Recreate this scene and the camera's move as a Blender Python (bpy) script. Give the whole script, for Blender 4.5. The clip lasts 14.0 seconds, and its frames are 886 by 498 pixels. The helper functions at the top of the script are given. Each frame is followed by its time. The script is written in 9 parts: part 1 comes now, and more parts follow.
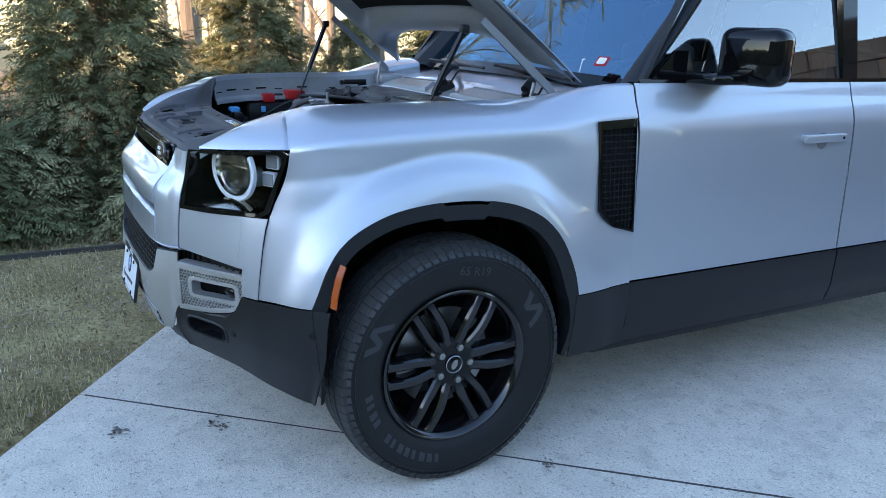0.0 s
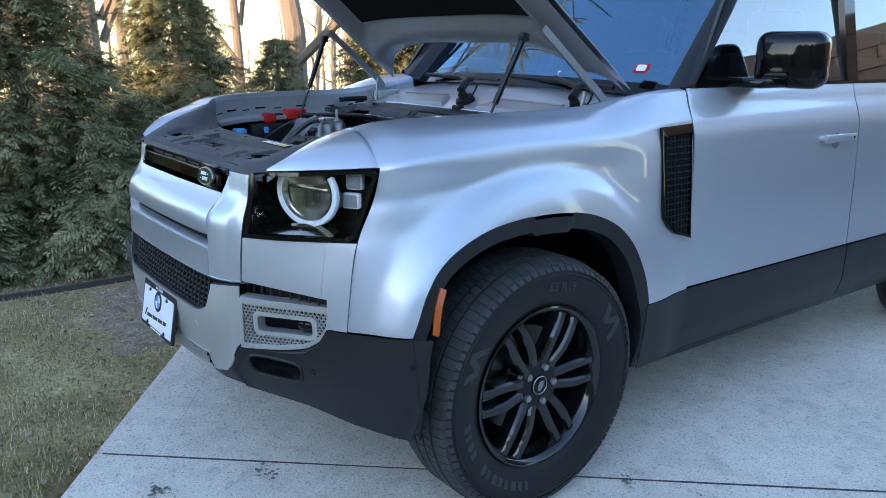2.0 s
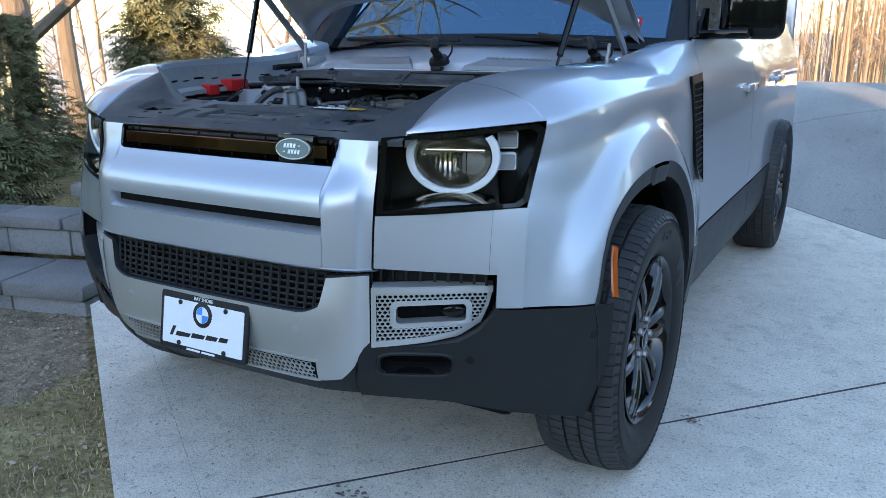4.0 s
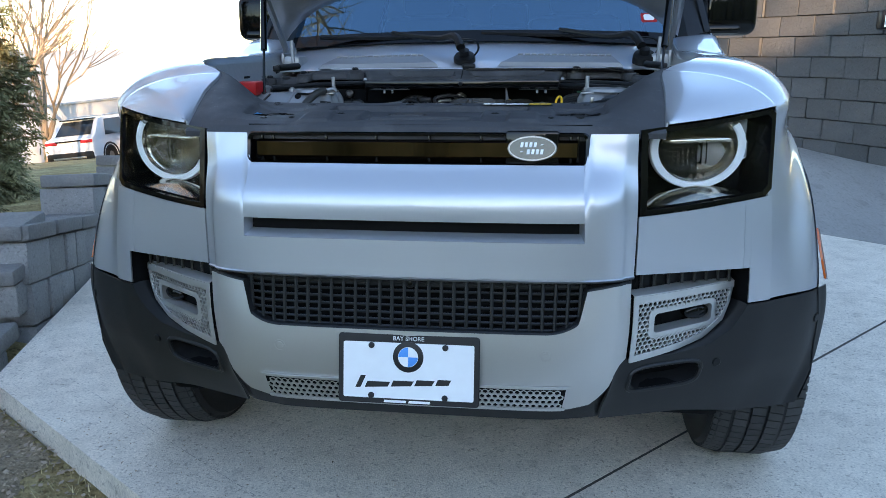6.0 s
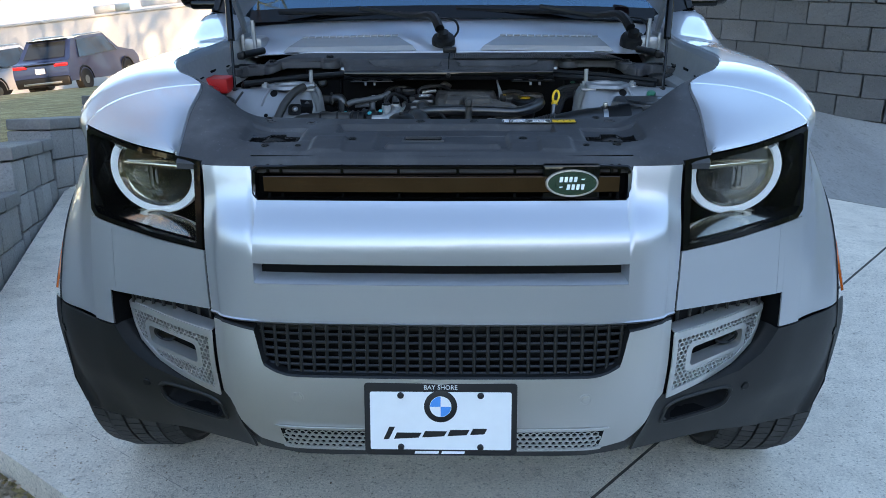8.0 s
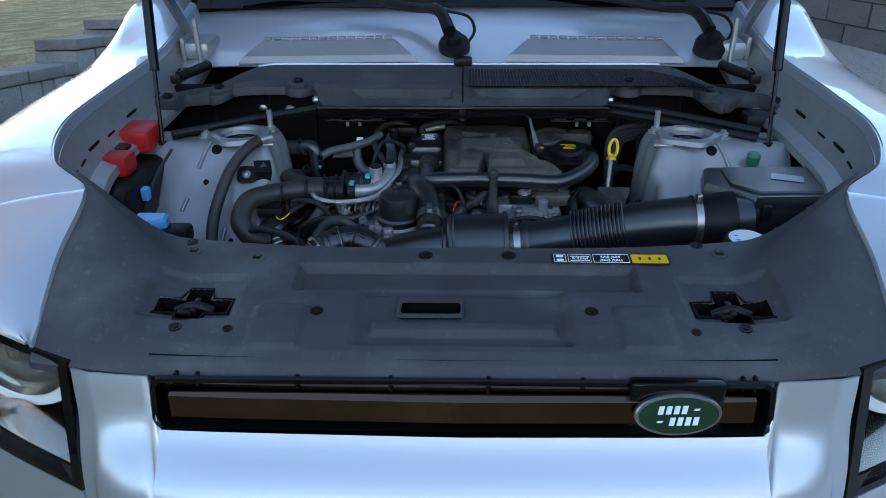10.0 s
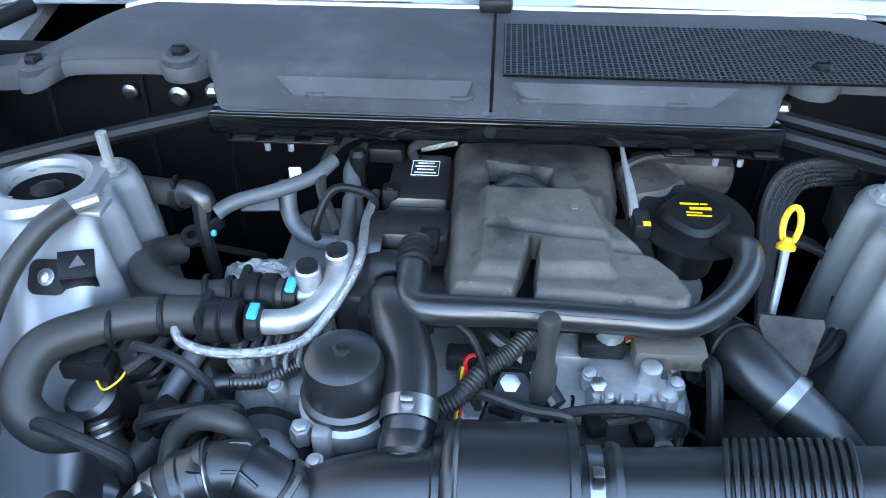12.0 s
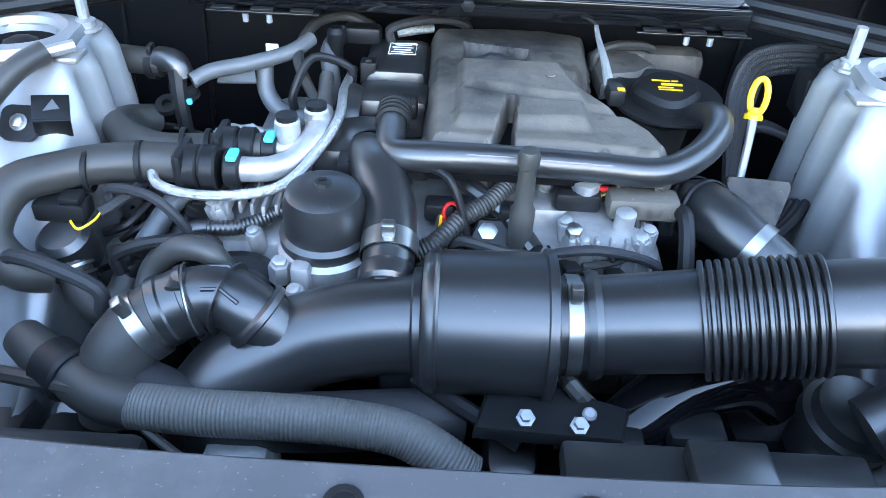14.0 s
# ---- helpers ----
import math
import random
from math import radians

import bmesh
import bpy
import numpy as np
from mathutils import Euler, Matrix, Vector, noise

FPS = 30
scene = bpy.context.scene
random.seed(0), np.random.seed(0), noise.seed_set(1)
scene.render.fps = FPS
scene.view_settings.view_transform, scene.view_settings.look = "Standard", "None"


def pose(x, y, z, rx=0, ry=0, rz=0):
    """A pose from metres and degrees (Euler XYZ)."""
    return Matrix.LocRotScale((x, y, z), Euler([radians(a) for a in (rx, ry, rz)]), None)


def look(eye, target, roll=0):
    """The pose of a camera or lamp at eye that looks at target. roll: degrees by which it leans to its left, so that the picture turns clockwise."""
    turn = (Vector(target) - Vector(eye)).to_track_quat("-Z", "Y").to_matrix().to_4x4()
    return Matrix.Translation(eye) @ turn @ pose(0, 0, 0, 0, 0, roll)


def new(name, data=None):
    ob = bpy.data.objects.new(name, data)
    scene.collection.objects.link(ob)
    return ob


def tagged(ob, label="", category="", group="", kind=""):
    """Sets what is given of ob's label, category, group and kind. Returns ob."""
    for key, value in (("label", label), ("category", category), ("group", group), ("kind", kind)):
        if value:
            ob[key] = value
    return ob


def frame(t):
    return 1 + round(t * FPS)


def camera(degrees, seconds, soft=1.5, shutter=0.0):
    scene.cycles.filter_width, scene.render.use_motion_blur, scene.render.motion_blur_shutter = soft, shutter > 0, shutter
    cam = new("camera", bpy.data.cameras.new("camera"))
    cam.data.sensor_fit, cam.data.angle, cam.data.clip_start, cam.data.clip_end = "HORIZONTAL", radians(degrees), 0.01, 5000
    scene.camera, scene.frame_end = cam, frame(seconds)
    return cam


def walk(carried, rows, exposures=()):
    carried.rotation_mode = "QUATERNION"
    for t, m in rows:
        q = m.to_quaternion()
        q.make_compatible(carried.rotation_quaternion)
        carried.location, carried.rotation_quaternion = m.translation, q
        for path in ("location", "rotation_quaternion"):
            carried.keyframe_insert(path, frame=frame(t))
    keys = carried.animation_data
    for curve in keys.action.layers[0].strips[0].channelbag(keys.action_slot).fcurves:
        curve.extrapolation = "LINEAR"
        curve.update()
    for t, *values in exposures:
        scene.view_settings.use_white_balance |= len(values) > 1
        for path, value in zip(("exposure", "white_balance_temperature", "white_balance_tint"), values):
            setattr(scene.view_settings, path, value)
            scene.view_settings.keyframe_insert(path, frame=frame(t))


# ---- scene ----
cam = camera(58.7, 14.0, soft=0.45)
PATH = [
    (0, (3.004, -1.181, 1.453), (1.32, -0.249, 0.908), 1.9),
    (0.5, (2.997, -1.191, 1.456), (1.321, -0.241, 0.92), 1.6),
    (1, (2.919, -1.254, 1.424), (1.261, -0.26, 0.91), 1.5),
    (1.5, (2.759, -1.436, 1.431), (1.15, -0.354, 0.941), 1.3),
    (2, (2.583, -1.61, 1.402), (1.039, -0.435, 0.912), 0.7),
    (2.5, (2.33, -1.77, 1.388), (0.891, -0.478, 0.879), 0.0),
    (2.7, (2.249, -1.836, 1.385), (0.861, -0.491, 0.872), -0.3),
    (4.8, (0.988, -2.376, 1.247), (0.32, -0.564, 0.731), 0.2),
    (5, (0.848, -2.376, 1.247), (0.241, -0.541, 0.732), 0.1),
    (5.5, (0.559, -2.453, 1.236), (0.131, -0.56, 0.754), -0.1),
    (6, (0.308, -2.453, 1.228), (0.036, -0.533, 0.741), -0.5),
    (6.5, (0.127, -2.336, 1.232), (-0.035, -0.408, 0.726), -1.0),
    (7, (0.056, -2.331, 1.283), (-0.028, -0.41, 0.732), -1.2),
    (7.2, (0.049, -2.343, 1.3), (-0.019, -0.425, 0.736), -1.1),
    (9.3, (0.042, -1.848, 1.595), (-0.009, -0.04, 0.743), 0.0),
    (9.5, (0.031, -1.746, 1.58), (-0.025, 0.057, 0.715), -0.3),
    (10, (0.003, -1.516, 1.624), (-0.048, 0.274, 0.733), -0.4),
    (10.5, (0.049, -1.271, 1.613), (-0.011, 0.496, 0.679), -0.3),
    (11, (0.069, -1.05, 1.609), (-0.015, 0.672, 0.596), -0.1),
    (11.5, (0.019, -0.78, 1.558), (-0.074, 0.876, 0.44), 0.1),
    (12, (0.005, -0.617, 1.55), (-0.113, 0.971, 0.341), -0.2),
    (12.5, (0.027, -0.574, 1.503), (-0.096, 0.977, 0.248), -0.1),
    (13, (0.036, -0.603, 1.455), (-0.066, 0.946, 0.194), 0.7),
    (13.5, (0.011, -0.64, 1.443), (-0.055, 0.93, 0.206), 1.6),
    (14, (-0.008, -0.718, 1.429), (-0.02, 0.893, 0.243), 2.9),
]
EXPOSURES = [(0, 2.74, 6900, 19), (2.7, 2.74, 6950, 19), (5, 2.54, 7150, 17), (7.2, 2.64, 7350, 17), (9.5, 2.42, 7300, 17), (10.0, 2.48, 7250, 17), (10.25, 3.02, 7150, 17), (10.5, 3.52, 7250, 17), (11, 3.82, 7100, 17), (11.5, 4.02, 7150, 16), (12, 4.50, 7500, 17), (12.6, 4.84, 7750, 18), (14, 5.02, 7550, 18)]
walk(cam, [(t, look(eye, target, roll)) for t, eye, target, roll in PATH], EXPOSURES)

# ---- world and sun ----
world = bpy.data.worlds.new("sky")
scene.world = world
world.use_nodes = True
wn = world.node_tree
sky = wn.nodes.new("ShaderNodeTexSky")
sky.sky_type = "NISHITA"
sky.sun_disc = False
sky.sun_elevation, sky.sun_rotation = radians(10), radians(165)
sky.air_density, sky.dust_density, sky.ozone_density = 1.0, 0.25, 2.5
wn.nodes["Background"].inputs["Strength"].default_value = 0.15
wn.links.new(sky.outputs["Color"], wn.nodes["Background"].inputs["Color"])
sun_data = bpy.data.lights.new("sun", "SUN")
sun_data.energy, sun_data.angle, sun_data.color = 2.0, radians(0.6), (1.0, 0.74, 0.46)
sun = new("sun", sun_data)
sun.matrix_world = look((4.66, -17.4, 3.18), (0, 0, 0))


# ---- materials ----
def mat(name, col, rough=0.5, metal=0.0, coat=0.0, fine=0.0, fscale=60.0, big=0.0, bscale=3.0, bump=0.0, bumpscale=250.0,
        bumpdist=0.001, rand=0.0, spec=0.5, trans=0.0, ior=1.45, emit=0.0, second=None, sfrom=0.5, swidth=0.15, sscale=2.0,
        rvar=0.0, stretch=(1, 1, 1), island=0.0, sheen=0.0, alpha=1.0, specks=()):
    m = bpy.data.materials.new(name)
    m.use_nodes = True
    nt = m.node_tree
    b = nt.nodes["Principled BSDF"]
    L = nt.links.new

    def node(kind, **sets):
        n = nt.nodes.new(kind)
        for k, v in sets.items():
            n.inputs[k].default_value = v
        return n

    tc = node("ShaderNodeTexCoord")
    mp = node("ShaderNodeMapping", Scale=stretch)
    L(tc.outputs["Object"], mp.inputs["Vector"])

    def tex(scale, detail=5.0, roughness=0.6):
        n = node("ShaderNodeTexNoise", Scale=scale, Detail=detail, Roughness=roughness)
        L(mp.outputs["Vector"], n.inputs["Vector"])
        return n.outputs["Fac"]

    def math2(op, a, c):
        n = nt.nodes.new("ShaderNodeMath")
        n.operation = op
        for k, v in enumerate((a, c)):
            if isinstance(v, (int, float)):
                n.inputs[k].default_value = v
            else:
                L(v, n.inputs[k])
        return n.outputs[0]

    base = None
    if second:
        ramp = node("ShaderNodeMapRange")
        ramp.inputs["From Min"].default_value, ramp.inputs["From Max"].default_value = sfrom - swidth, sfrom + swidth
        L(tex(sscale, 6.0), ramp.inputs["Value"])
        mix = nt.nodes.new("ShaderNodeMix")
        mix.data_type = "RGBA"
        mix.inputs["A"].default_value, mix.inputs["B"].default_value = (*col, 1), (*second, 1)
        L(ramp.outputs["Result"], mix.inputs["Factor"])
        base = mix.outputs["Result"]
    gain = None
    for amount, source in ((fine, lambda: tex(fscale)), (big, lambda: tex(bscale, 3.0))):
        if amount:
            g = math2("MULTIPLY_ADD", source(), 2.0 * amount)
            nt.nodes[-1].inputs[2].default_value = 1.0 - amount
            gain = math2("MULTIPLY", gain, g) if gain else g
    for scale, lo, amount in specks:
        dots = node("ShaderNodeMapRange")
        dots.inputs["From Min"].default_value, dots.inputs["From Max"].default_value = lo, lo + 0.05
        dots.inputs["To Min"].default_value, dots.inputs["To Max"].default_value = 1.0, 1.0 + amount
        L(tex(scale, 2.0), dots.inputs["Value"])
        g = dots.outputs["Result"]
        gain = math2("MULTIPLY", gain, g) if gain else g
    if rand or island:
        if rand:
            r, amount = node("ShaderNodeObjectInfo").outputs["Random"], rand
        else:
            r, amount = node("ShaderNodeNewGeometry").outputs["Random Per Island"], island
        g = math2("MULTIPLY_ADD", r, 2.0 * amount)
        nt.nodes[-1].inputs[2].default_value = 1.0 - amount
        gain = math2("MULTIPLY", gain, g) if gain else g
    if gain:
        sc = nt.nodes.new("ShaderNodeVectorMath")
        sc.operation = "SCALE"
        if base:
            L(base, sc.inputs[0])
        else:
            sc.inputs[0].default_value = col
        L(gain, sc.inputs["Scale"])
        base = sc.outputs["Vector"]
    if base:
        L(base, b.inputs["Base Color"])
    else:
        b.inputs["Base Color"].default_value = (*col, 1)
    b.inputs["Roughness"].default_value = rough
    if rvar:
        g = math2("MULTIPLY_ADD", tex(fscale * 0.3 + 3), 2 * rvar)
        nt.nodes[-1].inputs[2].default_value = rough - rvar
        L(g, b.inputs["Roughness"])
    b.inputs["Metallic"].default_value = metal
    b.inputs["Coat Weight"].default_value = coat
    b.inputs["Coat Roughness"].default_value = 0.03
    b.inputs["Specular IOR Level"].default_value = spec
    b.inputs["Transmission Weight"].default_value = trans
    b.inputs["IOR"].default_value = ior
    b.inputs["Sheen Weight"].default_value = sheen
    b.inputs["Alpha"].default_value = alpha
    if emit:
        b.inputs["Emission Color"].default_value, b.inputs["Emission Strength"].default_value = (*col, 1), emit
    if bump:
        bp = node("ShaderNodeBump", Strength=bump, Distance=bumpdist)
        L(tex(bumpscale, 6.0, 0.65), bp.inputs["Height"])
        L(bp.outputs["Normal"], b.inputs["Normal"])
    return m


PAINT = mat("silver_paint", (0.465, 0.487, 0.525), 0.38, 0.66, 1.0, fine=0.04, fscale=900, big=0.02, bscale=4)
# duller inner silver; bonnet and recess shade is put into its lower tone
PAINT_IN = mat("shaded_inner_silver", (0.235, 0.24, 0.248), 0.46, 0.5, 0.2, fine=0.06, fscale=40, big=0.08, bscale=7, rvar=0.06)
SATIN = mat("satin_silver", (0.56, 0.555, 0.545), 0.42, 0.75, 0.2, fine=0.05, fscale=500)
GLOSS = mat("gloss_black", (0.0035, 0.0035, 0.004), 0.06, 0.0, 0.0, fine=0.2, fscale=30, spec=0.36)
WHEELGLOSS = mat("gloss_black_alloy", (0.006, 0.006, 0.0065), 0.10, fine=0.15, fscale=30, spec=0.75)
LAMPBLACK = mat("lamp_housing_black", (0.003, 0.003, 0.0035), 0.22, fine=0.2, fscale=30, spec=0.2)
PLASTIC = mat("black_plastic", (0.009, 0.0094, 0.0102), 0.4, fine=0.22, fscale=25, big=0.2, bscale=6, bump=0.25, bumpscale=900, bumpdist=0.0006, rvar=0.1, spec=0.22)
CLADDING = mat("grey_cladding", (0.013, 0.0135, 0.0145), 0.40, fine=0.15, fscale=30, big=0.12, bscale=3, bump=0.2, bumpscale=1100, bumpdist=0.0005, rvar=0.06, spec=0.36)
DUSTY = mat("dusty_plastic", (0.050, 0.051, 0.055), 0.56, fine=0.18, fscale=16, big=0.3, bscale=5, bump=0.2, bumpscale=800, bumpdist=0.0005, rvar=0.1, second=(0.082, 0.083, 0.087), sfrom=0.60, swidth=0.10, sscale=7, spec=0.22, specks=((320, 0.68, 0.7), (70, 0.66, 0.3)))
# near black: shade put into the colour of gaps and hidden surfaces
DARK = mat("shade_black", (0.003, 0.003, 0.0035), 0.7, fine=0.3, fscale=20, spec=0.15)
RUBBER = mat("tyre_rubber", (0.0095, 0.0095, 0.010), 0.5, fine=0.2, fscale=70, big=0.15, bscale=5, bump=0.2, bumpscale=500, bumpdist=0.0006, spec=0.36)
RUBBER_TREAD = mat("worn_tread", (0.034, 0.034, 0.034), 0.65, fine=0.35, fscale=60, big=0.2, bscale=9, bump=0.3, bumpscale=300, bumpdist=0.0008, island=0.2)
RUBBER_MARK = mat("tyre_marking", (0.032, 0.034, 0.038), 0.55, fine=0.2, fscale=80)
HOSE = mat("rubber_hose", (0.030, 0.029, 0.027), 0.46, fine=0.2, fscale=40, big=0.15, bscale=12, bump=0.15, bumpscale=600, bumpdist=0.0004, rvar=0.10, spec=0.45)
DUCT = mat("moulded_duct", (0.012, 0.0122, 0.0128), 0.33, fine=0.15, fscale=35, big=0.15, bscale=10, bump=0.1, bumpscale=900, bumpdist=0.0004, rvar=0.08, spec=1.0, coat=0.0, specks=((240, 0.69, 2.0),))
HEATSHIELD = mat("grey_heat_cover", (0.092, 0.08, 0.068), 0.6, fine=0.2, fscale=30, big=0.25, bscale=14, bump=0.4, bumpscale=40, bumpdist=0.004, rvar=0.08, second=(0.022, 0.0215, 0.0215), sfrom=0.55, swidth=0.1, sscale=9, spec=0.3, specks=((160, 0.68, 0.7), (26, 0.6, -0.45)))
ALU = mat("cast_aluminium", (0.38, 0.38, 0.375), 0.48, 0.7, fine=0.35, fscale=60, big=0.2, bscale=14, bump=0.5, bumpscale=160, bumpdist=0.0015, rvar=0.1)
GREYPIPE = mat("grey_pipe", (0.085, 0.09, 0.095), 0.45, 0.1, fine=0.2, fscale=50, big=0.2, bscale=15)
STEEL = mat("bright_steel", (0.33, 0.33, 0.32), 0.34, 1.0, fine=0.1, fscale=120)
FOIL = mat("foil_sleeve", (0.50, 0.50, 0.485), 0.30, 0.95, fine=0.3, fscale=150, bump=1.0, bumpscale=110, bumpdist=0.006)
SLEEVE = mat("grey_sleeve", (0.085, 0.084, 0.08), 0.55, fine=0.3, fscale=300, bump=0.5, bumpscale=500, bumpdist=0.001, big=0.15, bscale=20)
BRAID = mat("braided_sleeve", (0.02, 0.02, 0.022), 0.6, fine=0.4, fscale=260, bump=0.6, bumpscale=420, bumpdist=0.001, spec=0.35)
LINER = mat("black_felt", (0.006, 0.006, 0.0065), 0.85, fine=0.3, fscale=200, bump=0.4, bumpscale=300, bumpdist=0.001, spec=0.1)
CHROME = mat("chrome", (0.78, 0.78, 0.79), 0.08, 1.0)
WHITE = mat("white_plastic", (0.78, 0.79, 0.8), 0.35, fine=0.04, fscale=40)
INK = mat("black_print", (0.01, 0.01, 0.012), 0.45)
BLUE = mat("badge_blue", (0.05, 0.28, 0.7), 0.3)
GREEN = mat("badge_green", (0.004, 0.032, 0.018), 0.2, coat=0.6)
RED = mat("red_plastic", (0.45, 0.014, 0.014), 0.45, spec=0.3, fine=0.15, fscale=50)
YELLOW = mat("yellow_plastic", (0.74, 0.42, 0.012), 0.4, fine=0.08, fscale=50)
TEAL = mat("teal_clip", (0.02, 0.38, 0.42), 0.4)
LIGHTBLUE = mat("blue_cap", (0.05, 0.3, 0.6), 0.4)
CAPGREEN = mat("green_cap", (0.02, 0.17, 0.1), 0.4)
AMBER = mat("amber_reflector", (0.42, 0.07, 0.006), 0.18, coat=0.5, fine=0.25, fscale=300, bump=0.4, bumpscale=300)
REFLECT = mat("lamp_reflector", (0.66, 0.60, 0.50), 0.13, 1.0, fine=0.1, fscale=60)
RIBBED = mat("ribbed_lamp", (0.34, 0.345, 0.35), 0.2, 0.3, bump=0.8, bumpscale=500, bumpdist=0.003, fine=0.3, fscale=400)
PLATE_SILVER = mat("pierced_plate_silver", (0.58, 0.575, 0.565), 0.36, 0.75, 0.2, fine=0.04, fscale=400)
GRILLE = mat("grille_plastic", (0.012, 0.0125, 0.0135), 0.38, fine=0.15, fscale=60, spec=0.5)
# dark mirror metal; the brown it should reflect is put into its tint
DARKCHROME = mat("brown_tinted_bar", (0.17, 0.105, 0.075), 0.07, 1.0, fine=0.06, fscale=30)
DRIVE_OLD = mat("worn_grey_concrete", (0.30, 0.285, 0.262), 0.8, fine=0.4, fscale=110, big=0.25, bscale=0.8, bump=0.6, bumpscale=150, bumpdist=0.003, second=(0.21, 0.20, 0.188), sfrom=0.55, swidth=0.14, sscale=1.1, stretch=(1, 0.25, 1), specks=((60, 0.6, -0.25), (12, 0.64, -0.15)))
LAMPWHITE = mat("light_guide", (0.82, 0.83, 0.84), 0.3, spec=0.6)


def pane_mat(name, tint, ior=1.5, gain=1.0, gloss_tint=(0.8, 0.8, 0.8)):
    """A thin pane: clear through, with a mirror gloss that grows at a slant."""
    m = bpy.data.materials.new(name)
    m.use_nodes = True
    nt = m.node_tree
    nt.nodes.remove(nt.nodes["Principled BSDF"])
    clear, gloss, mix, fr = (nt.nodes.new("ShaderNode" + k) for k in ("BsdfTransparent", "BsdfGlossy", "MixShader", "Fresnel"))
    clear.inputs["Color"].default_value = (*tint, 1)
    gloss.inputs["Roughness"].default_value = 0.01
    gloss.inputs["Color"].default_value = (*gloss_tint, 1)
    fr.inputs["IOR"].default_value = ior
    L = nt.links.new
    amount = nt.nodes.new("ShaderNodeMath")
    amount.operation = "MULTIPLY"
    amount.inputs[1].default_value = gain
    L(fr.outputs[0], amount.inputs[0])
    L(amount.outputs[0], mix.inputs[0])
    L(clear.outputs[0], mix.inputs[1])
    L(gloss.outputs[0], mix.inputs[2])
    L(mix.outputs[0], nt.nodes["Material Output"].inputs["Surface"])
    return m


GLASS = pane_mat("clear_glass", (0.96, 0.97, 0.97), 1.45, 0.4)
TINT = pane_mat("tinted_glass", (0.62, 0.74, 0.78), 3.3)
# screen gloss tinted blue: the sky's colour is put into the reflection
SCREEN = pane_mat("blue_gloss_screen_glass", (0.60, 0.74, 0.80), 3.3, 1.0, (0.42, 0.74, 1.0))
LENS = pane_mat("lamp_glass", (0.97, 0.96, 0.94), 1.5, 0.7)
SEAT = mat("seat_leather", (0.03, 0.03, 0.035), 0.5, fine=0.2, fscale=40, bump=0.2, bumpscale=300)
CONCRETE = mat("concrete", (0.70, 0.63, 0.53), 0.85, fine=0.45, fscale=120, big=0.22, bscale=0.9, bump=0.8, bumpscale=170, bumpdist=0.004, second=(0.56, 0.50, 0.42), sfrom=0.62, swidth=0.2, sscale=9, specks=((55, 0.61, -0.32), (140, 0.60, -0.33), (90, 0.63, 0.16), (14, 0.62, -0.15), (4, 0.6, -0.10)))
JOINT = mat("joint_dirt", (0.07, 0.064, 0.056), 0.95, fine=0.4, fscale=120)
STAIN = mat("dark_stain", (0.2, 0.165, 0.145), 0.8, fine=0.6, fscale=90)
SOIL = mat("soil", (0.235, 0.185, 0.125), 0.95, spec=0.08, fine=0.45, fscale=70, big=0.2, bscale=2, bump=0.9, bumpscale=60, bumpdist=0.02, second=(0.34, 0.27, 0.185), sfrom=0.52, swidth=0.1, sscale=14, specks=((45, 0.6, -0.4), (80, 0.62, 0.9)))
LAWN = mat("lawn_soil", (0.27, 0.205, 0.10), 0.95, spec=0.06, fine=0.8, fscale=38, big=0.5, bscale=1.3, bump=0.8, bumpscale=70, bumpdist=0.015, second=(0.40, 0.33, 0.17), sfrom=0.57, swidth=0.1, sscale=2.4, specks=((30, 0.58, -0.4), (70, 0.6, 0.35)))
BLADE = mat("grass_blades", (0.34, 0.272, 0.125), 0.7, island=0.55, second=(0.52, 0.44, 0.27), sfrom=0.56, swidth=0.12, sscale=1.6)
LITTER = mat("dry_leaf_litter", (0.3, 0.23, 0.17), 0.85, island=0.5)
BLOCK = mat("wall_block", (0.235, 0.233, 0.23), 0.9, fine=0.3, fscale=90, big=0.2, bscale=5, bump=0.8, bumpscale=70, bumpdist=0.006, rand=0.16, specks=((60, 0.6, -0.3), (120, 0.6, 0.2)))
BLOCK_CAP = mat("cap_block", (0.19, 0.185, 0.178), 0.92, fine=0.35, fscale=70, big=0.25, bscale=4, bump=0.9, bumpscale=45, bumpdist=0.01, rand=0.12)
MASONRY = mat("masonry_block", (0.112, 0.108, 0.104), 0.9, fine=0.3, fscale=40, big=0.22, bscale=2.5, bump=0.9, bumpscale=30, bumpdist=0.012, rand=0.13, specks=((40, 0.6, -0.3), (90, 0.6, 0.2)))
MORTAR = mat("mortar", (0.05, 0.048, 0.046), 0.95, fine=0.3, fscale=60)
LEAF = mat("hemlock_foliage", (0.150, 0.155, 0.072), 0.8, spec=0.2, island=0.35, big=0.3, bscale=1.7, second=(0.34, 0.30, 0.155), sfrom=0.58, swidth=0.12, sscale=2.2)
BARK = mat("bark", (0.2, 0.155, 0.115), 0.9, fine=0.35, fscale=25, big=0.2, bscale=4, bump=0.9, bumpscale=30, bumpdist=0.02, stretch=(1, 1, 0.2))
TWIG = mat("bare_twigs", (0.30, 0.22, 0.15), 0.85, island=0.3)
WOODFENCE = mat("weathered_fence", (0.24, 0.19, 0.15), 0.85, fine=0.3, fscale=30, big=0.2, bscale=3, rand=0.2, stretch=(1, 1, 0.15))
POST = mat("galvanised_post", (0.3, 0.31, 0.32), 0.5, 0.6, fine=0.2, fscale=40)
# white paint lowered, the cars' shade put into the colour
CARWHITE = mat("shaded_white_car_paint", (0.62, 0.63, 0.65), 0.3, coat=0.8, fine=0.03, fscale=300)
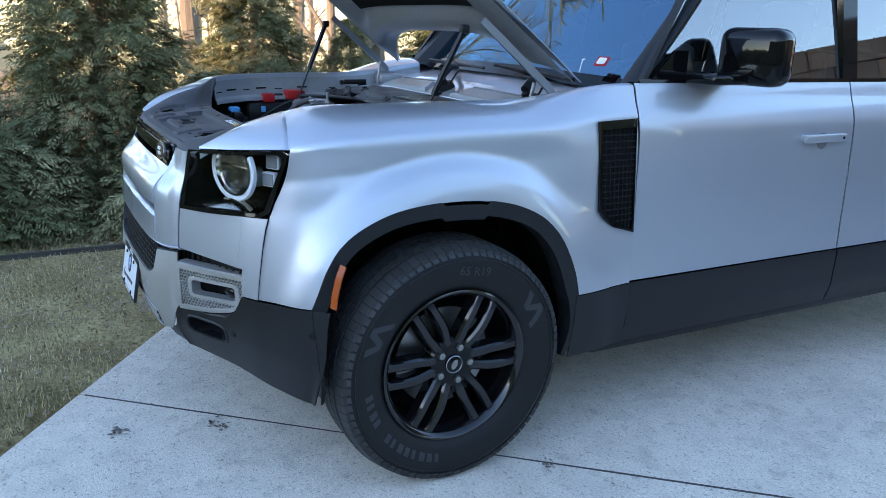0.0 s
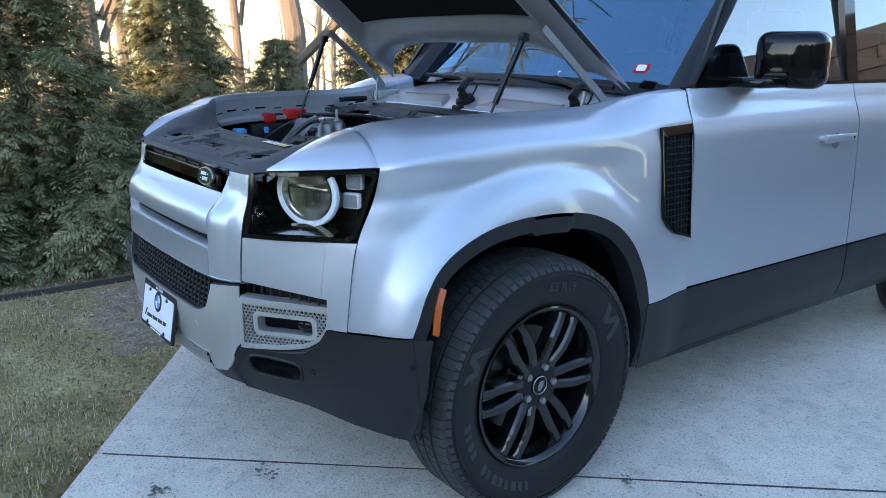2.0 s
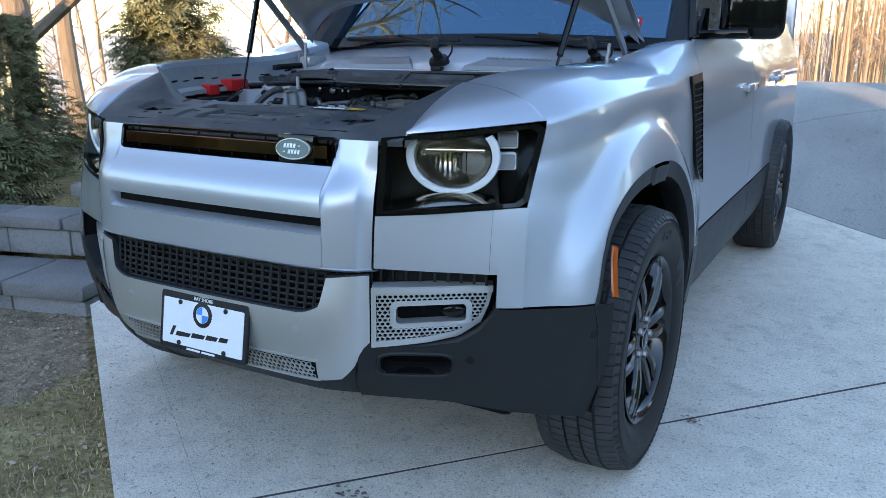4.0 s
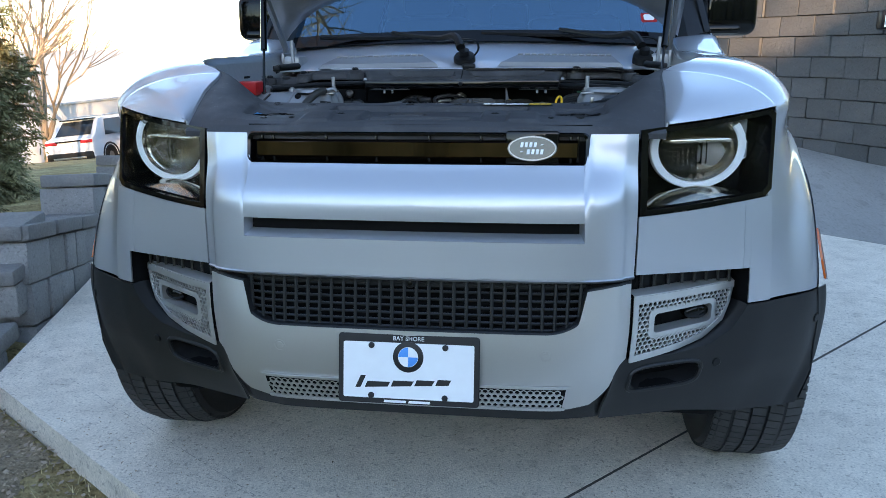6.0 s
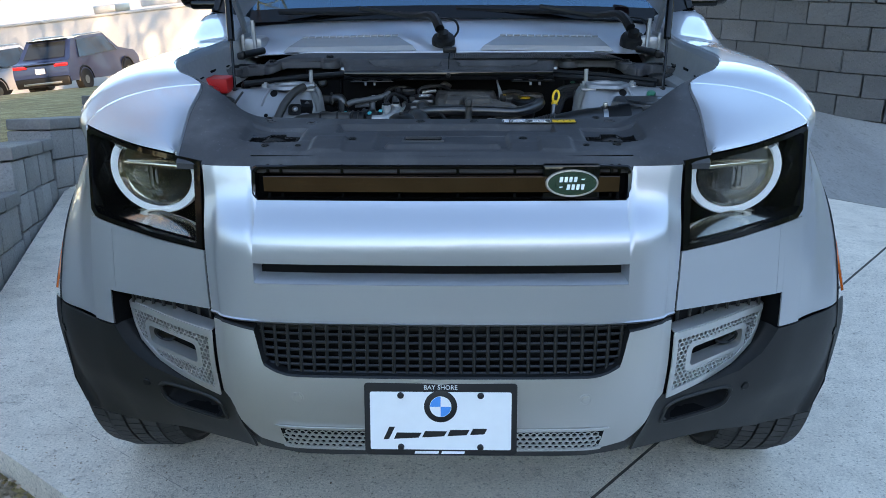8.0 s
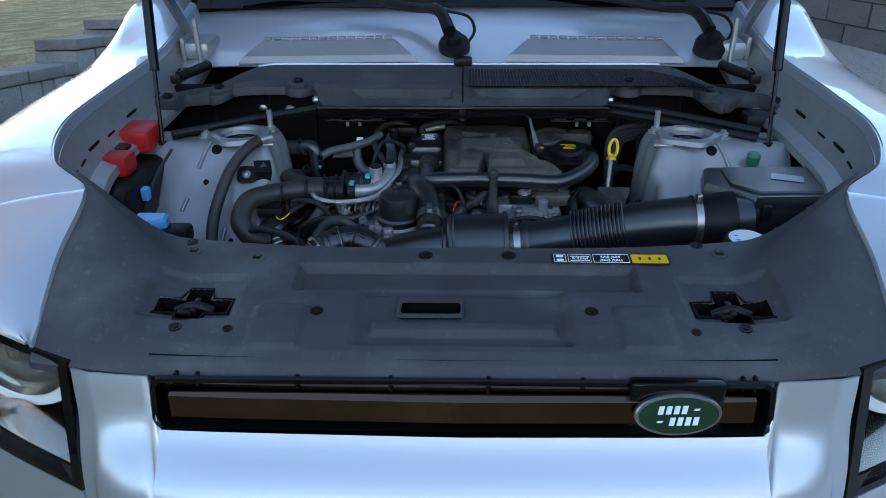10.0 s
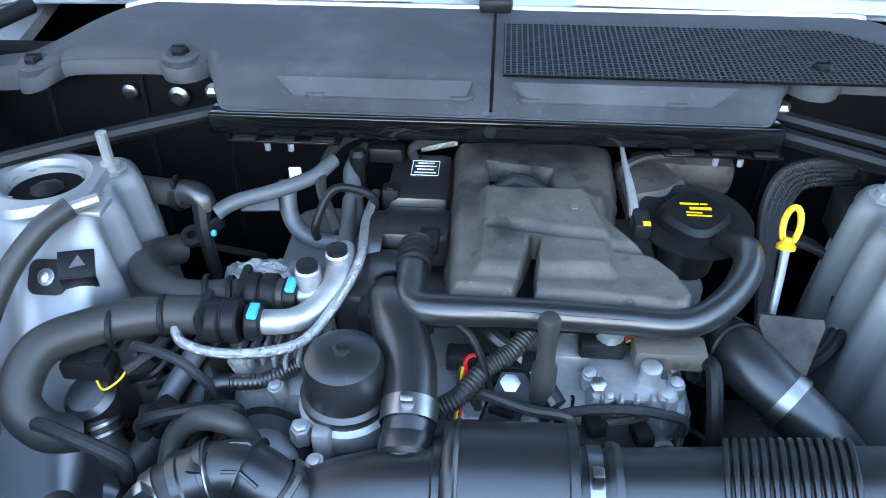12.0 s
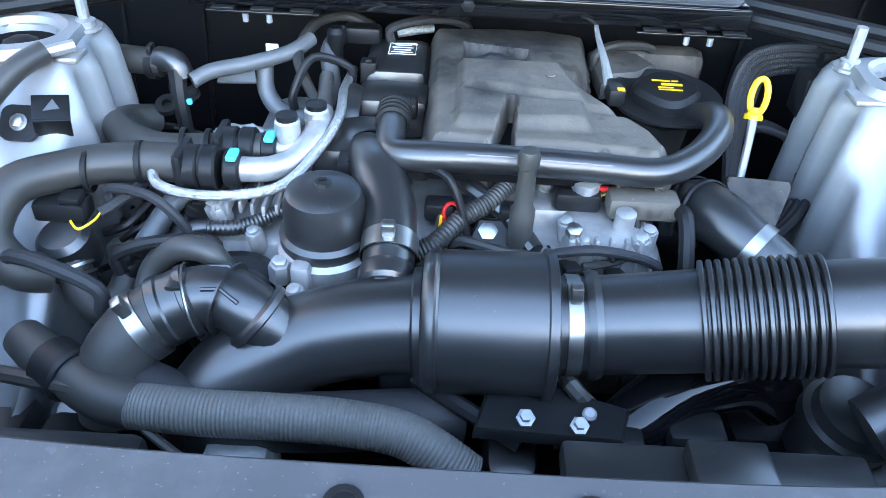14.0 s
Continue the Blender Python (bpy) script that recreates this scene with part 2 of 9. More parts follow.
CARBLUE = mat("blue_car_paint", (0.022, 0.034, 0.085), 0.3, 0.2, coat=0.5, fine=0.05, fscale=300)
DARKGLASS = mat("dark_car_glass", (0.02, 0.025, 0.03), 0.05)
TAILRED = mat("tail_lamp_red", (0.45, 0.015, 0.02), 0.2, coat=0.5)
# white wall greyed: its shade is put into the colour
STUCCO = mat("shaded_white_stucco", (0.33, 0.335, 0.345), 0.8, fine=0.08, fscale=8, big=0.08, bscale=0.4)
CONE = mat("cone_red", (0.75, 0.1, 0.04), 0.5, fine=0.1, fscale=40)
RAIL_IN = mat("inner_rail_grey", (0.34, 0.345, 0.35), 0.42, 0.5, fine=0.15, fscale=40, big=0.1, bscale=8)


# ---- mesh tools ----
class Geo:
    """Collects faces of one mesh."""

    def __init__(self):
        self.v, self.f = [], []

    def add(self, verts, faces, m=None):
        n = len(self.v)
        self.v += [tuple(m @ Vector(p)) if m else tuple(p) for p in verts]
        self.f += [[i + n for i in f] for f in faces]
        return self

    def box(self, c, s, r=0.004, m=None, seg=2):
        """A box with rounded edges: centre, sizes, radius."""
        bm = bmesh.new()
        bmesh.ops.create_cube(bm, size=1.0)
        bmesh.ops.scale(bm, vec=s, verts=bm.verts)
        if r:
            bmesh.ops.bevel(bm, geom=list(bm.edges), offset=min(r, 0.45 * min(s)), segments=seg, affect="EDGES", profile=0.5)
        bmesh.ops.translate(bm, vec=c, verts=bm.verts)
        bm.verts.index_update()
        self.add([v.co.copy() for v in bm.verts], [[v.index for v in f.verts] for f in bm.faces], m)
        bm.free()
        return self

    def grid(self, rows, flip=False, closed=False):
        """Faces through rows of points."""
        n, k, base = len(rows), len(rows[0]), len(self.v)
        for row in rows:
            self.v += [tuple(p) for p in row]
        for i in range(n - 1):
            for j in range(k if closed else k - 1):
                j2 = (j + 1) % k
                f = [base + i * k + j, base + i * k + j2, base + (i + 1) * k + j2, base + (i + 1) * k + j]
                self.f.append(f[::-1] if flip else f)
        return self

    def tube(self, pts, r, n=12, caps=True, smooth=0, ripple=None):
        """A pipe along points, of one radius or one each; smooth: points put in between."""
        pts = [Vector(p) for p in pts]
        rs = list(r) if isinstance(r, (list, tuple)) else [r] * len(pts)
        if smooth:
            pts, rs = spline(pts, rs, smooth)
        if ripple:
            rs = [q * (1 + (ripple if i % 2 else 0)) for i, q in enumerate(rs)]
        t = (pts[1] - pts[0]).normalized()
        side = t.orthogonal().normalized()
        rows = []
        for i, p in enumerate(pts):
            t2 = (pts[min(i + 1, len(pts) - 1)] - pts[max(i - 1, 0)]).normalized()
            side = (side - t2 * side.dot(t2)).normalized()
            up = t2.cross(side)
            rows.append([p + rs[i] * (math.cos(a) * side + math.sin(a) * up) for a in (2 * math.pi * k / n for k in range(n))])
        base = len(self.v)
        self.grid(rows, closed=True, flip=True)
        if caps:
            self.f.append(list(range(base, base + n)))
            e = base + n * (len(rows) - 1)
            self.f.append(list(range(e + n - 1, e - 1, -1)))
        return self

    def lathe(self, prof, n=24, m=None, caps=True):
        """Turns a profile of (radius, height) round z."""
        g = Geo()
        rows = [[(r * math.cos(a), r * math.sin(a), h) for a in (2 * math.pi * k / n for k in range(n))] for r, h in prof]
        g.grid(rows, closed=True)
        if caps:
            g.f.append(list(range(n - 1, -1, -1)))
            e = n * (len(rows) - 1)
            g.f.append(list(range(e, e + n)))
        return self.add(g.v, g.f, m)

    def prism(self, poly, h, m=None, taper=1.0, chamfer=0.0):
        """An outline in x and y, raised from 0 to h, with a chamfered top edge."""
        n = len(poly)
        cx, cy = sum(p[0] for p in poly) / n, sum(p[1] for p in poly) / n
        grow = lambda k: [(cx + (x - cx) * k, cy + (y - cy) * k) for x, y in poly]
        size = max(max(abs(x - cx), abs(y - cy)) for x, y in poly)
        rings = [(poly, 0.0), (grow(taper), h - chamfer)]
        if chamfer:
            rings.append((grow(taper * (1 - chamfer / size)), h))
        v = [(x, y, z) for ring, z in rings for x, y in ring]
        f = []
        for k in range(len(rings) - 1):
            f += [[k * n + i, k * n + (i + 1) % n, (k + 1) * n + (i + 1) % n, (k + 1) * n + i] for i in range(n)]
        f += [list(range(n - 1, -1, -1)), list(range((len(rings) - 1) * n, len(rings) * n))]
        return self.add(v, f, m)

    def mirrored(self):
        g = Geo()
        g.v, g.f = [(-x, y, z) for x, y, z in self.v], [f[::-1] for f in self.f]
        return g


def weld(g, dist=1e-4):
    """Joins corners of a Geo that lie in one place."""
    seen, back, v = {}, [], []
    for p in g.v:
        key = tuple(round(c / dist) for c in p)
        if key not in seen:
            seen[key] = len(v)
            v.append(p)
        back.append(seen[key])
    g.f = [f for f in ([back[i] for i in q] for q in g.f) if len(set(f)) == len(f)]
    g.v = v
    return g


def spline(pts, rs, k):
    """Catmull-Rom points and radii."""
    out, rad = [], []
    for i in range(len(pts) - 1):
        p = [pts[max(i - 1, 0)], pts[i], pts[i + 1], pts[min(i + 2, len(pts) - 1)]]
        for j in range(k):
            s = j / k
            out.append(0.5 * (2 * p[1] + (p[2] - p[0]) * s + (2 * p[0] - 5 * p[1] + 4 * p[2] - p[3]) * s * s + (3 * p[1] - p[0] - 3 * p[2] + p[3]) * s ** 3))
            rad.append(rs[i] + (rs[i + 1] - rs[i]) * s)
    return out + [pts[-1]], rad + [rs[-1]]


def mesh_of(name, geo, material, sharp=32):
    me = bpy.data.meshes.new(name)
    me.from_pydata(geo.v, [], geo.f)
    me.materials.append(material)
    if sharp:
        me.shade_smooth()
        me.set_sharp_from_angle(angle=radians(sharp))
    return me


def part(name, geo, material, parent=None, label="", sharp=32, thick=0.0, kind=""):
    """One mesh object, under its thing or part."""
    ob = new(name, geo if isinstance(geo, bpy.types.Mesh) else mesh_of(name, geo, material, sharp))
    ob.parent = parent
    if thick:
        me, used = ob.data, {}
        for poly in me.polygons:
            for key in poly.edge_keys:
                used[key] = used.get(key, 0) + 1
        for e in me.edges:
            if used.get(e.key) == 1:
                e.use_edge_sharp = True
        mod = ob.modifiers.new("thickness", "SOLIDIFY")
        mod.thickness, mod.offset = thick, -1.0
    return tagged(ob, label, kind=kind)


def both(name, geo, material, parent, label="", sharp=32, thick=0.0):
    """The part on the left side of a car and its mirror image on the right."""
    return part(name, geo, material, parent, label, sharp, thick), part(name, geo.mirrored(), material, parent, label, sharp, thick)


def lettering(text, size, m, material, parent, name="lettering", depth=0.0006):
    """Raised letters in Blender's own font, centred, in the plane of m."""
    cu = bpy.data.curves.new(name, "FONT")
    cu.body, cu.size, cu.extrude, cu.align_x, cu.align_y = text, size, depth, "CENTER", "CENTER"
    cu.resolution_u = 3
    tmp = bpy.data.objects.new(name, cu)
    me = bpy.data.meshes.new_from_object(tmp)
    bpy.data.objects.remove(tmp)
    me.materials.clear()
    me.materials.append(material)
    me.transform(m)
    return part(name, me, material, parent)


def axis(p, d, up=(0, 0, 1)):
    """A frame at p whose z looks along d."""
    z = Vector(d).normalized()
    x = Vector(up).cross(z)
    x = x.normalized() if x.length > 1e-4 else Vector((1, 0, 0))
    return Matrix.Translation(p) @ Matrix((x, z.cross(x), z)).transposed().to_4x4()


def lerp(a, b, s):
    return a + (b - a) * s


def curve(s, pts):
    """A smooth value at s through (s, value) points."""
    if s <= pts[0][0]:
        return pts[0][1]
    if s >= pts[-1][0]:
        return pts[-1][1]
    for (a, p), (b, q) in zip(pts, pts[1:]):
        if s <= b:
            w = (s - a) / (b - a)
            return lerp(p, q, w)


def smooth_curve(s, pts):
    """A rounded value at s through (s, value) points."""
    i = max(k for k in range(len(pts) - 1) if k == 0 or s >= pts[k][0])
    (a, p), (b, q) = pts[i], pts[i + 1]
    (a0, p0), (b1, q1) = pts[max(i - 1, 0)], pts[min(i + 2, len(pts) - 1)]
    h = b - a
    m0, m1 = (q - p0) / (b - a0) * h, (q1 - p) / (b1 - a) * h
    w = (s - a) / h
    return (2 * w ** 3 - 3 * w * w + 1) * p + (w ** 3 - 2 * w * w + w) * m0 + (3 * w * w - 2 * w ** 3) * q + (w ** 3 - w * w) * m1


def smoothstep(a, b, x):
    w = min(max((x - a) / (b - a), 0), 1)
    return w * w * (3 - 2 * w)


def rounded(w, h, r, n=4):
    """The outline of a rectangle with round corners."""
    out = []
    for cx, cy, a0 in ((w / 2 - r, h / 2 - r, 0), (-w / 2 + r, h / 2 - r, 90), (-w / 2 + r, -h / 2 + r, 180), (w / 2 - r, -h / 2 + r, 270)):
        out += [(cx + r * math.cos(radians(a0 + 90 * k / n)), cy + r * math.sin(radians(a0 + 90 * k / n))) for k in range(n + 1)]
    return out


def thing(name, label, category, at=(0, 0, 0), group="", kind=""):
    ob = new(name)
    ob.empty_display_size = 0.1
    ob.location = at
    return tagged(ob, label, category, group, kind)


# ---- the car: its body's sections ----
SECTIONS = []


def section(z, *xy):
    """The outline of the body's left half at a height, from the middle of the nose to the front door."""
    SECTIONS.append((z, [Vector((x, y, 0)) for x, y in xy]))


section(0.30, (0, -.70), (.28, -.70), (.36, -.69), (.42, -.67), (.46, -.65), (.62, -.58), (.76, -.53), (.88, -.47), (.93, -.42), (.95, 0), (.95, .36), (.935, .75))
section(0.42, (0, -.79), (.28, -.785), (.36, -.77), (.42, -.75), (.46, -.72), (.63, -.64), (.79, -.565), (.92, -.475), (.975, -.40), (.985, 0), (.975, .36), (.95, .75))
section(0.50, (0, -.822), (.28, -.816), (.38, -.80), (.44, -.775), (.48, -.745), (.65, -.66), (.81, -.585), (.94, -.478), (.993, -.38), (.995, 0), (.985, .36), (.957, .75))
section(0.62, (0, -.835), (.28, -.829), (.39, -.812), (.45, -.785), (.49, -.755), (.66, -.672), (.82, -.595), (.95, -.478), (1.0, -.37), (1.0, 0), (.992, .36), (.957, .75))
section(0.74, (0, -.818), (.28, -.812), (.395, -.80), (.455, -.78), (.49, -.752), (.66, -.672), (.82, -.585), (.935, -.46), (.99, -.32), (.997, 0), (.985, .36), (.953, .75))
section(0.86, (0, -.812), (.28, -.807), (.395, -.797), (.455, -.775), (.492, -.745), (.66, -.66), (.815, -.565), (.915, -.435), (.967, -.27), (.98, 0), (.968, .36), (.948, .75))
section(0.925, (0, -.806), (.28, -.80), (.39, -.79), (.45, -.77), (.492, -.735), (.66, -.655), (.815, -.545), (.90, -.425), (.953, -.25), (.968, 0), (.958, .36), (.945, .75))
section(0.985, (0, -.752), (.28, -.747), (.39, -.742), (.45, -.735), (.49, -.718), (.66, -.645), (.822, -.52), (.893, -.41), (.94, -.24), (.957, 0), (.952, .36), (.942, .75))
section(1.05, (0, -.735), (.28, -.73), (.39, -.725), (.45, -.72), (.49, -.71), (.66, -.635), (.824, -.495), (.885, -.39), (.925, -.23), (.942, 0), (.943, .36), (.938, .75))
section(1.10, (0, -.72), (.28, -.715), (.39, -.71), (.45, -.705), (.49, -.695), (.66, -.62), (.825, -.485), (.88, -.385), (.915, -.22), (.928, 0), (.934, .36), (.934, .75))
section(1.16, (0, -.69), (.28, -.685), (.39, -.68), (.45, -.675), (.48, -.665), (.64, -.59), (.81, -.47), (.868, -.375), (.90, -.21), (.912, 0), (.92, .36), (.922, .75))


def along(row, u):
    i = min(int(u), len(row) - 2)
    s = u - i
    p = [row[max(i - 1, 0)], row[i], row[i + 1], row[min(i + 2, len(row) - 1)]]
    return 0.5 * (2 * p[1] + (p[2] - p[0]) * s + (2 * p[0] - 5 * p[1] + 4 * p[2] - p[3]) * s * s + (3 * p[1] - p[0] - 3 * p[2] + p[3]) * s ** 3)


def skin(u, z, off=0.0):
    """A point of the body's outside: u counts the sections' control points from the nose; off metres outwards."""
    zs = [s[0] for s in SECTIONS]
    k = max(i for i in range(len(zs) - 1) if i == 0 or z >= zs[i])
    w = min(max((z - zs[k]) / (zs[k + 1] - zs[k]), -0.2), 1.2)
    p = [along(SECTIONS[min(max(k + d, 0), len(zs) - 1)][1], u) for d in (-1, 0, 1, 2)]
    h = zs[k + 1] - zs[k]
    m1 = (p[2] - p[0]) * (h / (zs[k + 1] - zs[max(k - 1, 0)]))
    m2 = (p[3] - p[1]) * (h / (zs[min(k + 2, len(zs) - 1)] - zs[k]))
    a, b = 2 * w ** 3 - 3 * w * w + 1, w ** 3 - 2 * w * w + w
    q = a * p[1] + b * m1 + (1 - a) * p[2] + (w ** 3 - w * w) * m2
    q.z = z
    if u > 6:
        d = math.hypot(q.y, z - .397) - .535
        q.x += .015 * smoothstep(.17, .02, d) * smoothstep(6, 6.9, u)
    if off:
        e = 0.02
        du = skin(min(u + e, 10.99), z) - skin(max(u - e, 0), z)
        dz = skin(u, z + 0.004) - skin(u, z - 0.004)
        q += off * du.cross(dz).normalized()
    return q


def u_at(x=None, y=None, z=0.8):
    lo, hi = 0.0, 11.0
    for _ in range(30):
        mid = (lo + hi) / 2
        p = skin(mid, z)
        if (p.x < x) if x is not None else (p.y < y):
            lo = mid
        else:
            hi = mid
    return lo


def steps(a, b, n):
    return [lerp(a, b, k / n) for k in range(n + 1)]


def sheet(us, zlo, zhi, n, off=0.0, mid=False):
    """Part of the skin: columns at us between two heights, each a number or a function of u."""
    lo = zlo if callable(zlo) else lambda u: zlo
    hi = zhi if callable(zhi) else lambda u: zhi
    rows = [[skin(u, lerp(lo(u), hi(u), k / n), off) for k in range(n + 1)] for u in us]
    if mid:
        rows = [[Vector((-p.x, p.y, p.z)) for p in row] for row in rows[:0:-1]] + rows
    return Geo().grid(rows, flip=True)


suv = thing("suv", "light silver four-wheel-drive parked on concrete with its bonnet raised", "car")

# outlines on the skin
U_LAMP0, U_LAMP1 = u_at(x=0.494, z=0.97), 6.0
U_SEAM = u_at(x=0.745, z=0.82)
U_END = u_at(y=0.722, z=0.9)


def lamp_low(u):
    return lerp(0.876, 0.897, smoothstep(4.0, 6.2, u))


def crest(u):
    """Upper edge of the side: over the headlamp, then the shoulder crease."""
    return curve(u, [(4, 1.063), (5, 1.079), (6, 1.097), (7, 1.118), (8, 1.134), (9, 1.142), (10, 1.146), (11, 1.15)])


def arch(y, grow=0.0):
    """Height of the wheel opening's silver edge over a place along the car."""
    pts = [(-.475, .652), (-.455, .70), (-.43, .76), (-.39, .822), (-.33, .872), (-.23, .917), (-.12, .937), (0, .942), (.11, .933), (.21, .91), (.30, .868), (.36, .815), (.40, .755), (.44, .665), (.462, .585)]
    if y < pts[0][0] or y > pts[-1][0]:
        return 0.0
    return smooth_curve(y, pts) - grow


def fender_low(u):
    x = skin(u, 0.7).x
    if skin(u, 0.75).y < 0.3 and x < 0.765:
        return 0.738
    z = 0.7
    for _ in range(6):
        y = skin(u, z).y
        z = max(0.583 if y > 0.3 else 0.652, arch(y))
    return 0.655 if y < -0.474 else z


# upper face of the wing, from headlamp and crease in to the bonnet's gap
INNER = [(.548, -.745, 1.030), (.560, -.57, 1.128), (.572, -.425, 1.177), (.645, -.358, 1.202), (.70, -.2, 1.212), (.712, 0, 1.216), (.718, .36, 1.224), (.745, .74, 1.272)]
INNER = [Vector(p) for p in INNER]


def wing_edge(u):
    return along(INNER, min(max(u - 4, 0), 6.999))


def wing_top(u, w):
    a, c = skin(u, crest(u)), wing_edge(u)
    k = a.lerp(c, 0.24)
    k.z = lerp(a.z, c.z, 0.84) + 0.010
    q = (1 - w) ** 2 * a + 2 * w * (1 - w) * k + w * w * c
    join = smoothstep(9.75, U_END - .02, u)
    if join:
        z = lerp(a.z, 1.283, min(w / .6, 1))
        x = smooth_curve(z, [(1.13, .936), (1.15, .930), (1.19, .918), (1.225, .903), (1.262, .893), (1.285, .885)])
        e = max((w - .6) / .4, 0)
        q = q.lerp(Vector((lerp(x, c.x, e), lerp(a.y, c.y, w), lerp(z, c.z, e * e))), join)
    return q


def flare(u, z):
    """Depth of the hollow between the swollen edge of the wheel arch and the shoulder crease."""
    y = skin(u, z).y
    d = math.hypot(y, z - .50) - .445
    return -.015 * smoothstep(.075, .155, d) * smoothstep(crest(u) - .01, crest(u) - .10, z) * smoothstep(.50, .28, y) * smoothstep(-.66, -.50, y)


def wing_side(u, z):
    return skin(u, z, flare(u, z))


# side and upper face are one pressing
us = sorted(set(steps(U_SEAM + 0.004, u_at(x=0.764, z=0.7), 4) + [u_at(x=0.7651, z=0.7)] + steps(u_at(x=0.766, z=0.7), 6.0, 6)))
wing = sheet(us, fender_low, lamp_low, 26)
us = [6.0] + steps(6.02, 8.2, 60) + steps(8.23, 10.4, 60) + steps(10.43, U_END, 10)
wing.grid([[wing_side(u, lerp(fender_low(max(u, 6.001)), crest(u), k / 36)) for k in range(37)] + [wing_top(u, k / 14) for k in range(1, 15)] for u in us], flip=True)
fore = steps(4.42, 6.0, 26)
wing.grid([[wing_top(u, k / 14) for k in range(15)] for u in fore])
rim_edge = [wing_edge(u) for u in fore + us[1:]]
wing.grid([[p, p + Vector((-0.002, 0, -0.006)), p + Vector((-0.004, 0, -0.03))] for p in rim_edge])
weld(wing)
both("front_wing", wing, PAINT, suv, "silver front wing with a rounded top", sharp=40, thick=0.004)

# inner rail beside the engine bay, with its row of slots
for side in (1, -1):
    rows = []
    for u in steps(6.9, U_END, 30):
        p = wing_edge(u)
        rows.append([p + Vector((-0.006, 0, -0.022)), p + Vector((-0.012, 0, -0.05)), p + Vector((-0.034, 0, -0.095)), p + Vector((-0.06, 0, -0.105)), p + Vector((-0.063, 0, -0.118))])
    g = Geo().grid(rows)
    g = g if side > 0 else g.mirrored()
    rail = part("inner_rail", g, RAIL_IN, suv, "grey pressed rail with slots", thick=0.003)
    for k in range(9):
        p = wing_edge(7.1 + 0.42 * k)
        q = wing_edge(7.14 + 0.42 * k)
        d = (q - p).normalized()
        c = p + Vector((-0.021, 0, -0.069 if k % 2 else -0.075))
        s = Geo().box((0, 0, 0), (0.05 if k % 2 else 0.035, 0.004, 0.014), 0.003)
        m = Matrix.Translation(c + Vector((-0.002, 0, 0))) @ d.to_track_quat("X", "Z").to_matrix().to_4x4() @ pose(0, 0, 0, -25)
        part("slot", Geo().add(s.v, s.f, m) if side > 0 else Geo().add(s.v, s.f, m).mirrored(), DARK, rail)

# corner below the headlamp
both("bumper_corner", sheet(steps(U_LAMP0, U_SEAM, 14), lambda u: lerp(.748, .738, (u - U_LAMP0) / (U_SEAM - U_LAMP0)), lambda u: lamp_low(u), 8), PAINT, suv, thick=0.004)

# centre panel of the nose, with its long slot
cols = steps(0, u_at(x=.378, z=.86), 20)
colz = [cols[-1]] + steps(u_at(x=.392, z=.86), u_at(x=.491, z=.9), 16)
nose = Geo()
nose.grid([[skin(u, lerp(.748, .829, k / 5)) if s > 0 else Vector((-1, 1, 1)) * skin(u, lerp(.748, .829, k / 5)) for k in range(6)] for s, u in [(-1, u) for u in cols[:0:-1]] + [(1, u) for u in cols]])
nose.grid([[skin(u, lerp(.872, .985, k / 14)) if s > 0 else Vector((-1, 1, 1)) * skin(u, lerp(.872, .985, k / 14)) for k in range(15)] for s, u in [(-1, u) for u in cols[:0:-1]] + [(1, u) for u in cols]])
for s in (1, -1):
    g = sheet(colz, .748, lambda u: .985 if skin(u, .98).x < .386 else 1.052, 26)
    g = g if s > 0 else g.mirrored()
    nose.add(g.v, g.f)
    lip = [skin(u, .748) for u in colz]
# lower edge turned under
for s in (1, -1):
    rows = [[skin(u, .748), skin(u, .742) + Vector((0, .006, 0)), skin(u, .738) + Vector((0, .03, 0))] for u in cols + colz[1:]]
    g = Geo().grid(rows, flip=True)
    g = g if s > 0 else g.mirrored()
    nose.add(g.v, g.f)
nose_panel = part("nose_panel", nose, PAINT, suv, "silver nose panel with a long slot", sharp=40, thick=0.004)
# slot: sloped sill and, above it, a near-black sheet for the gap's shade
ends = [(-1, u) for u in cols[:0:-1]] + [(1, u) for u in cols]
flipx = lambda s, p: p if s > 0 else Vector((-p.x, p.y, p.z))
g = Geo().grid([[flipx(s, skin(u, .829)), flipx(s, skin(u, .832) + Vector((0, .004, 0))), flipx(s, skin(u, .842) + Vector((0, .024, 0))), flipx(s, skin(u, .843) + Vector((0, .032, 0)))] for s, u in ends])
for s in (1, -1):
    a, b = skin(cols[-1], .829), skin(cols[-1], .872)
    e = [flipx(s, p) for p in (a, b, b + Vector((-.012, .03, 0)), a + Vector((-.012, .03, .012)))]
    g.add(e, [[0, 1, 2, 3] if s > 0 else [3, 2, 1, 0]])
part("slot_sill", g, PAINT, nose_panel, sharp=40)
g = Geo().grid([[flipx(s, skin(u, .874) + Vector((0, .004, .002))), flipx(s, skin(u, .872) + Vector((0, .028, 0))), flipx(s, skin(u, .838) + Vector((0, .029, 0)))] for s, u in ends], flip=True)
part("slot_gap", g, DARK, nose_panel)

# lower bumper: silver skid panel, its opening, black lower edge
U_SK = u_at(x=.484, z=.62)


def skid_low(u):
    return curve(u, [(0, .432), (u_at(x=.36, z=.45), .435), (u_at(x=.405, z=.45), .446), (U_SK, .555)])


def skid_high(u):
    x = skin(u, .66).x
    if x < .30:
        return .628
    if x < .372:
        return .628 + .022 * ((x - .30) / .072) ** 2.2
    if x < .386:
        return lerp(.65, .722, (x - .372) / .014)
    return lerp(.722, .73, min((x - .386) / .06, 1))


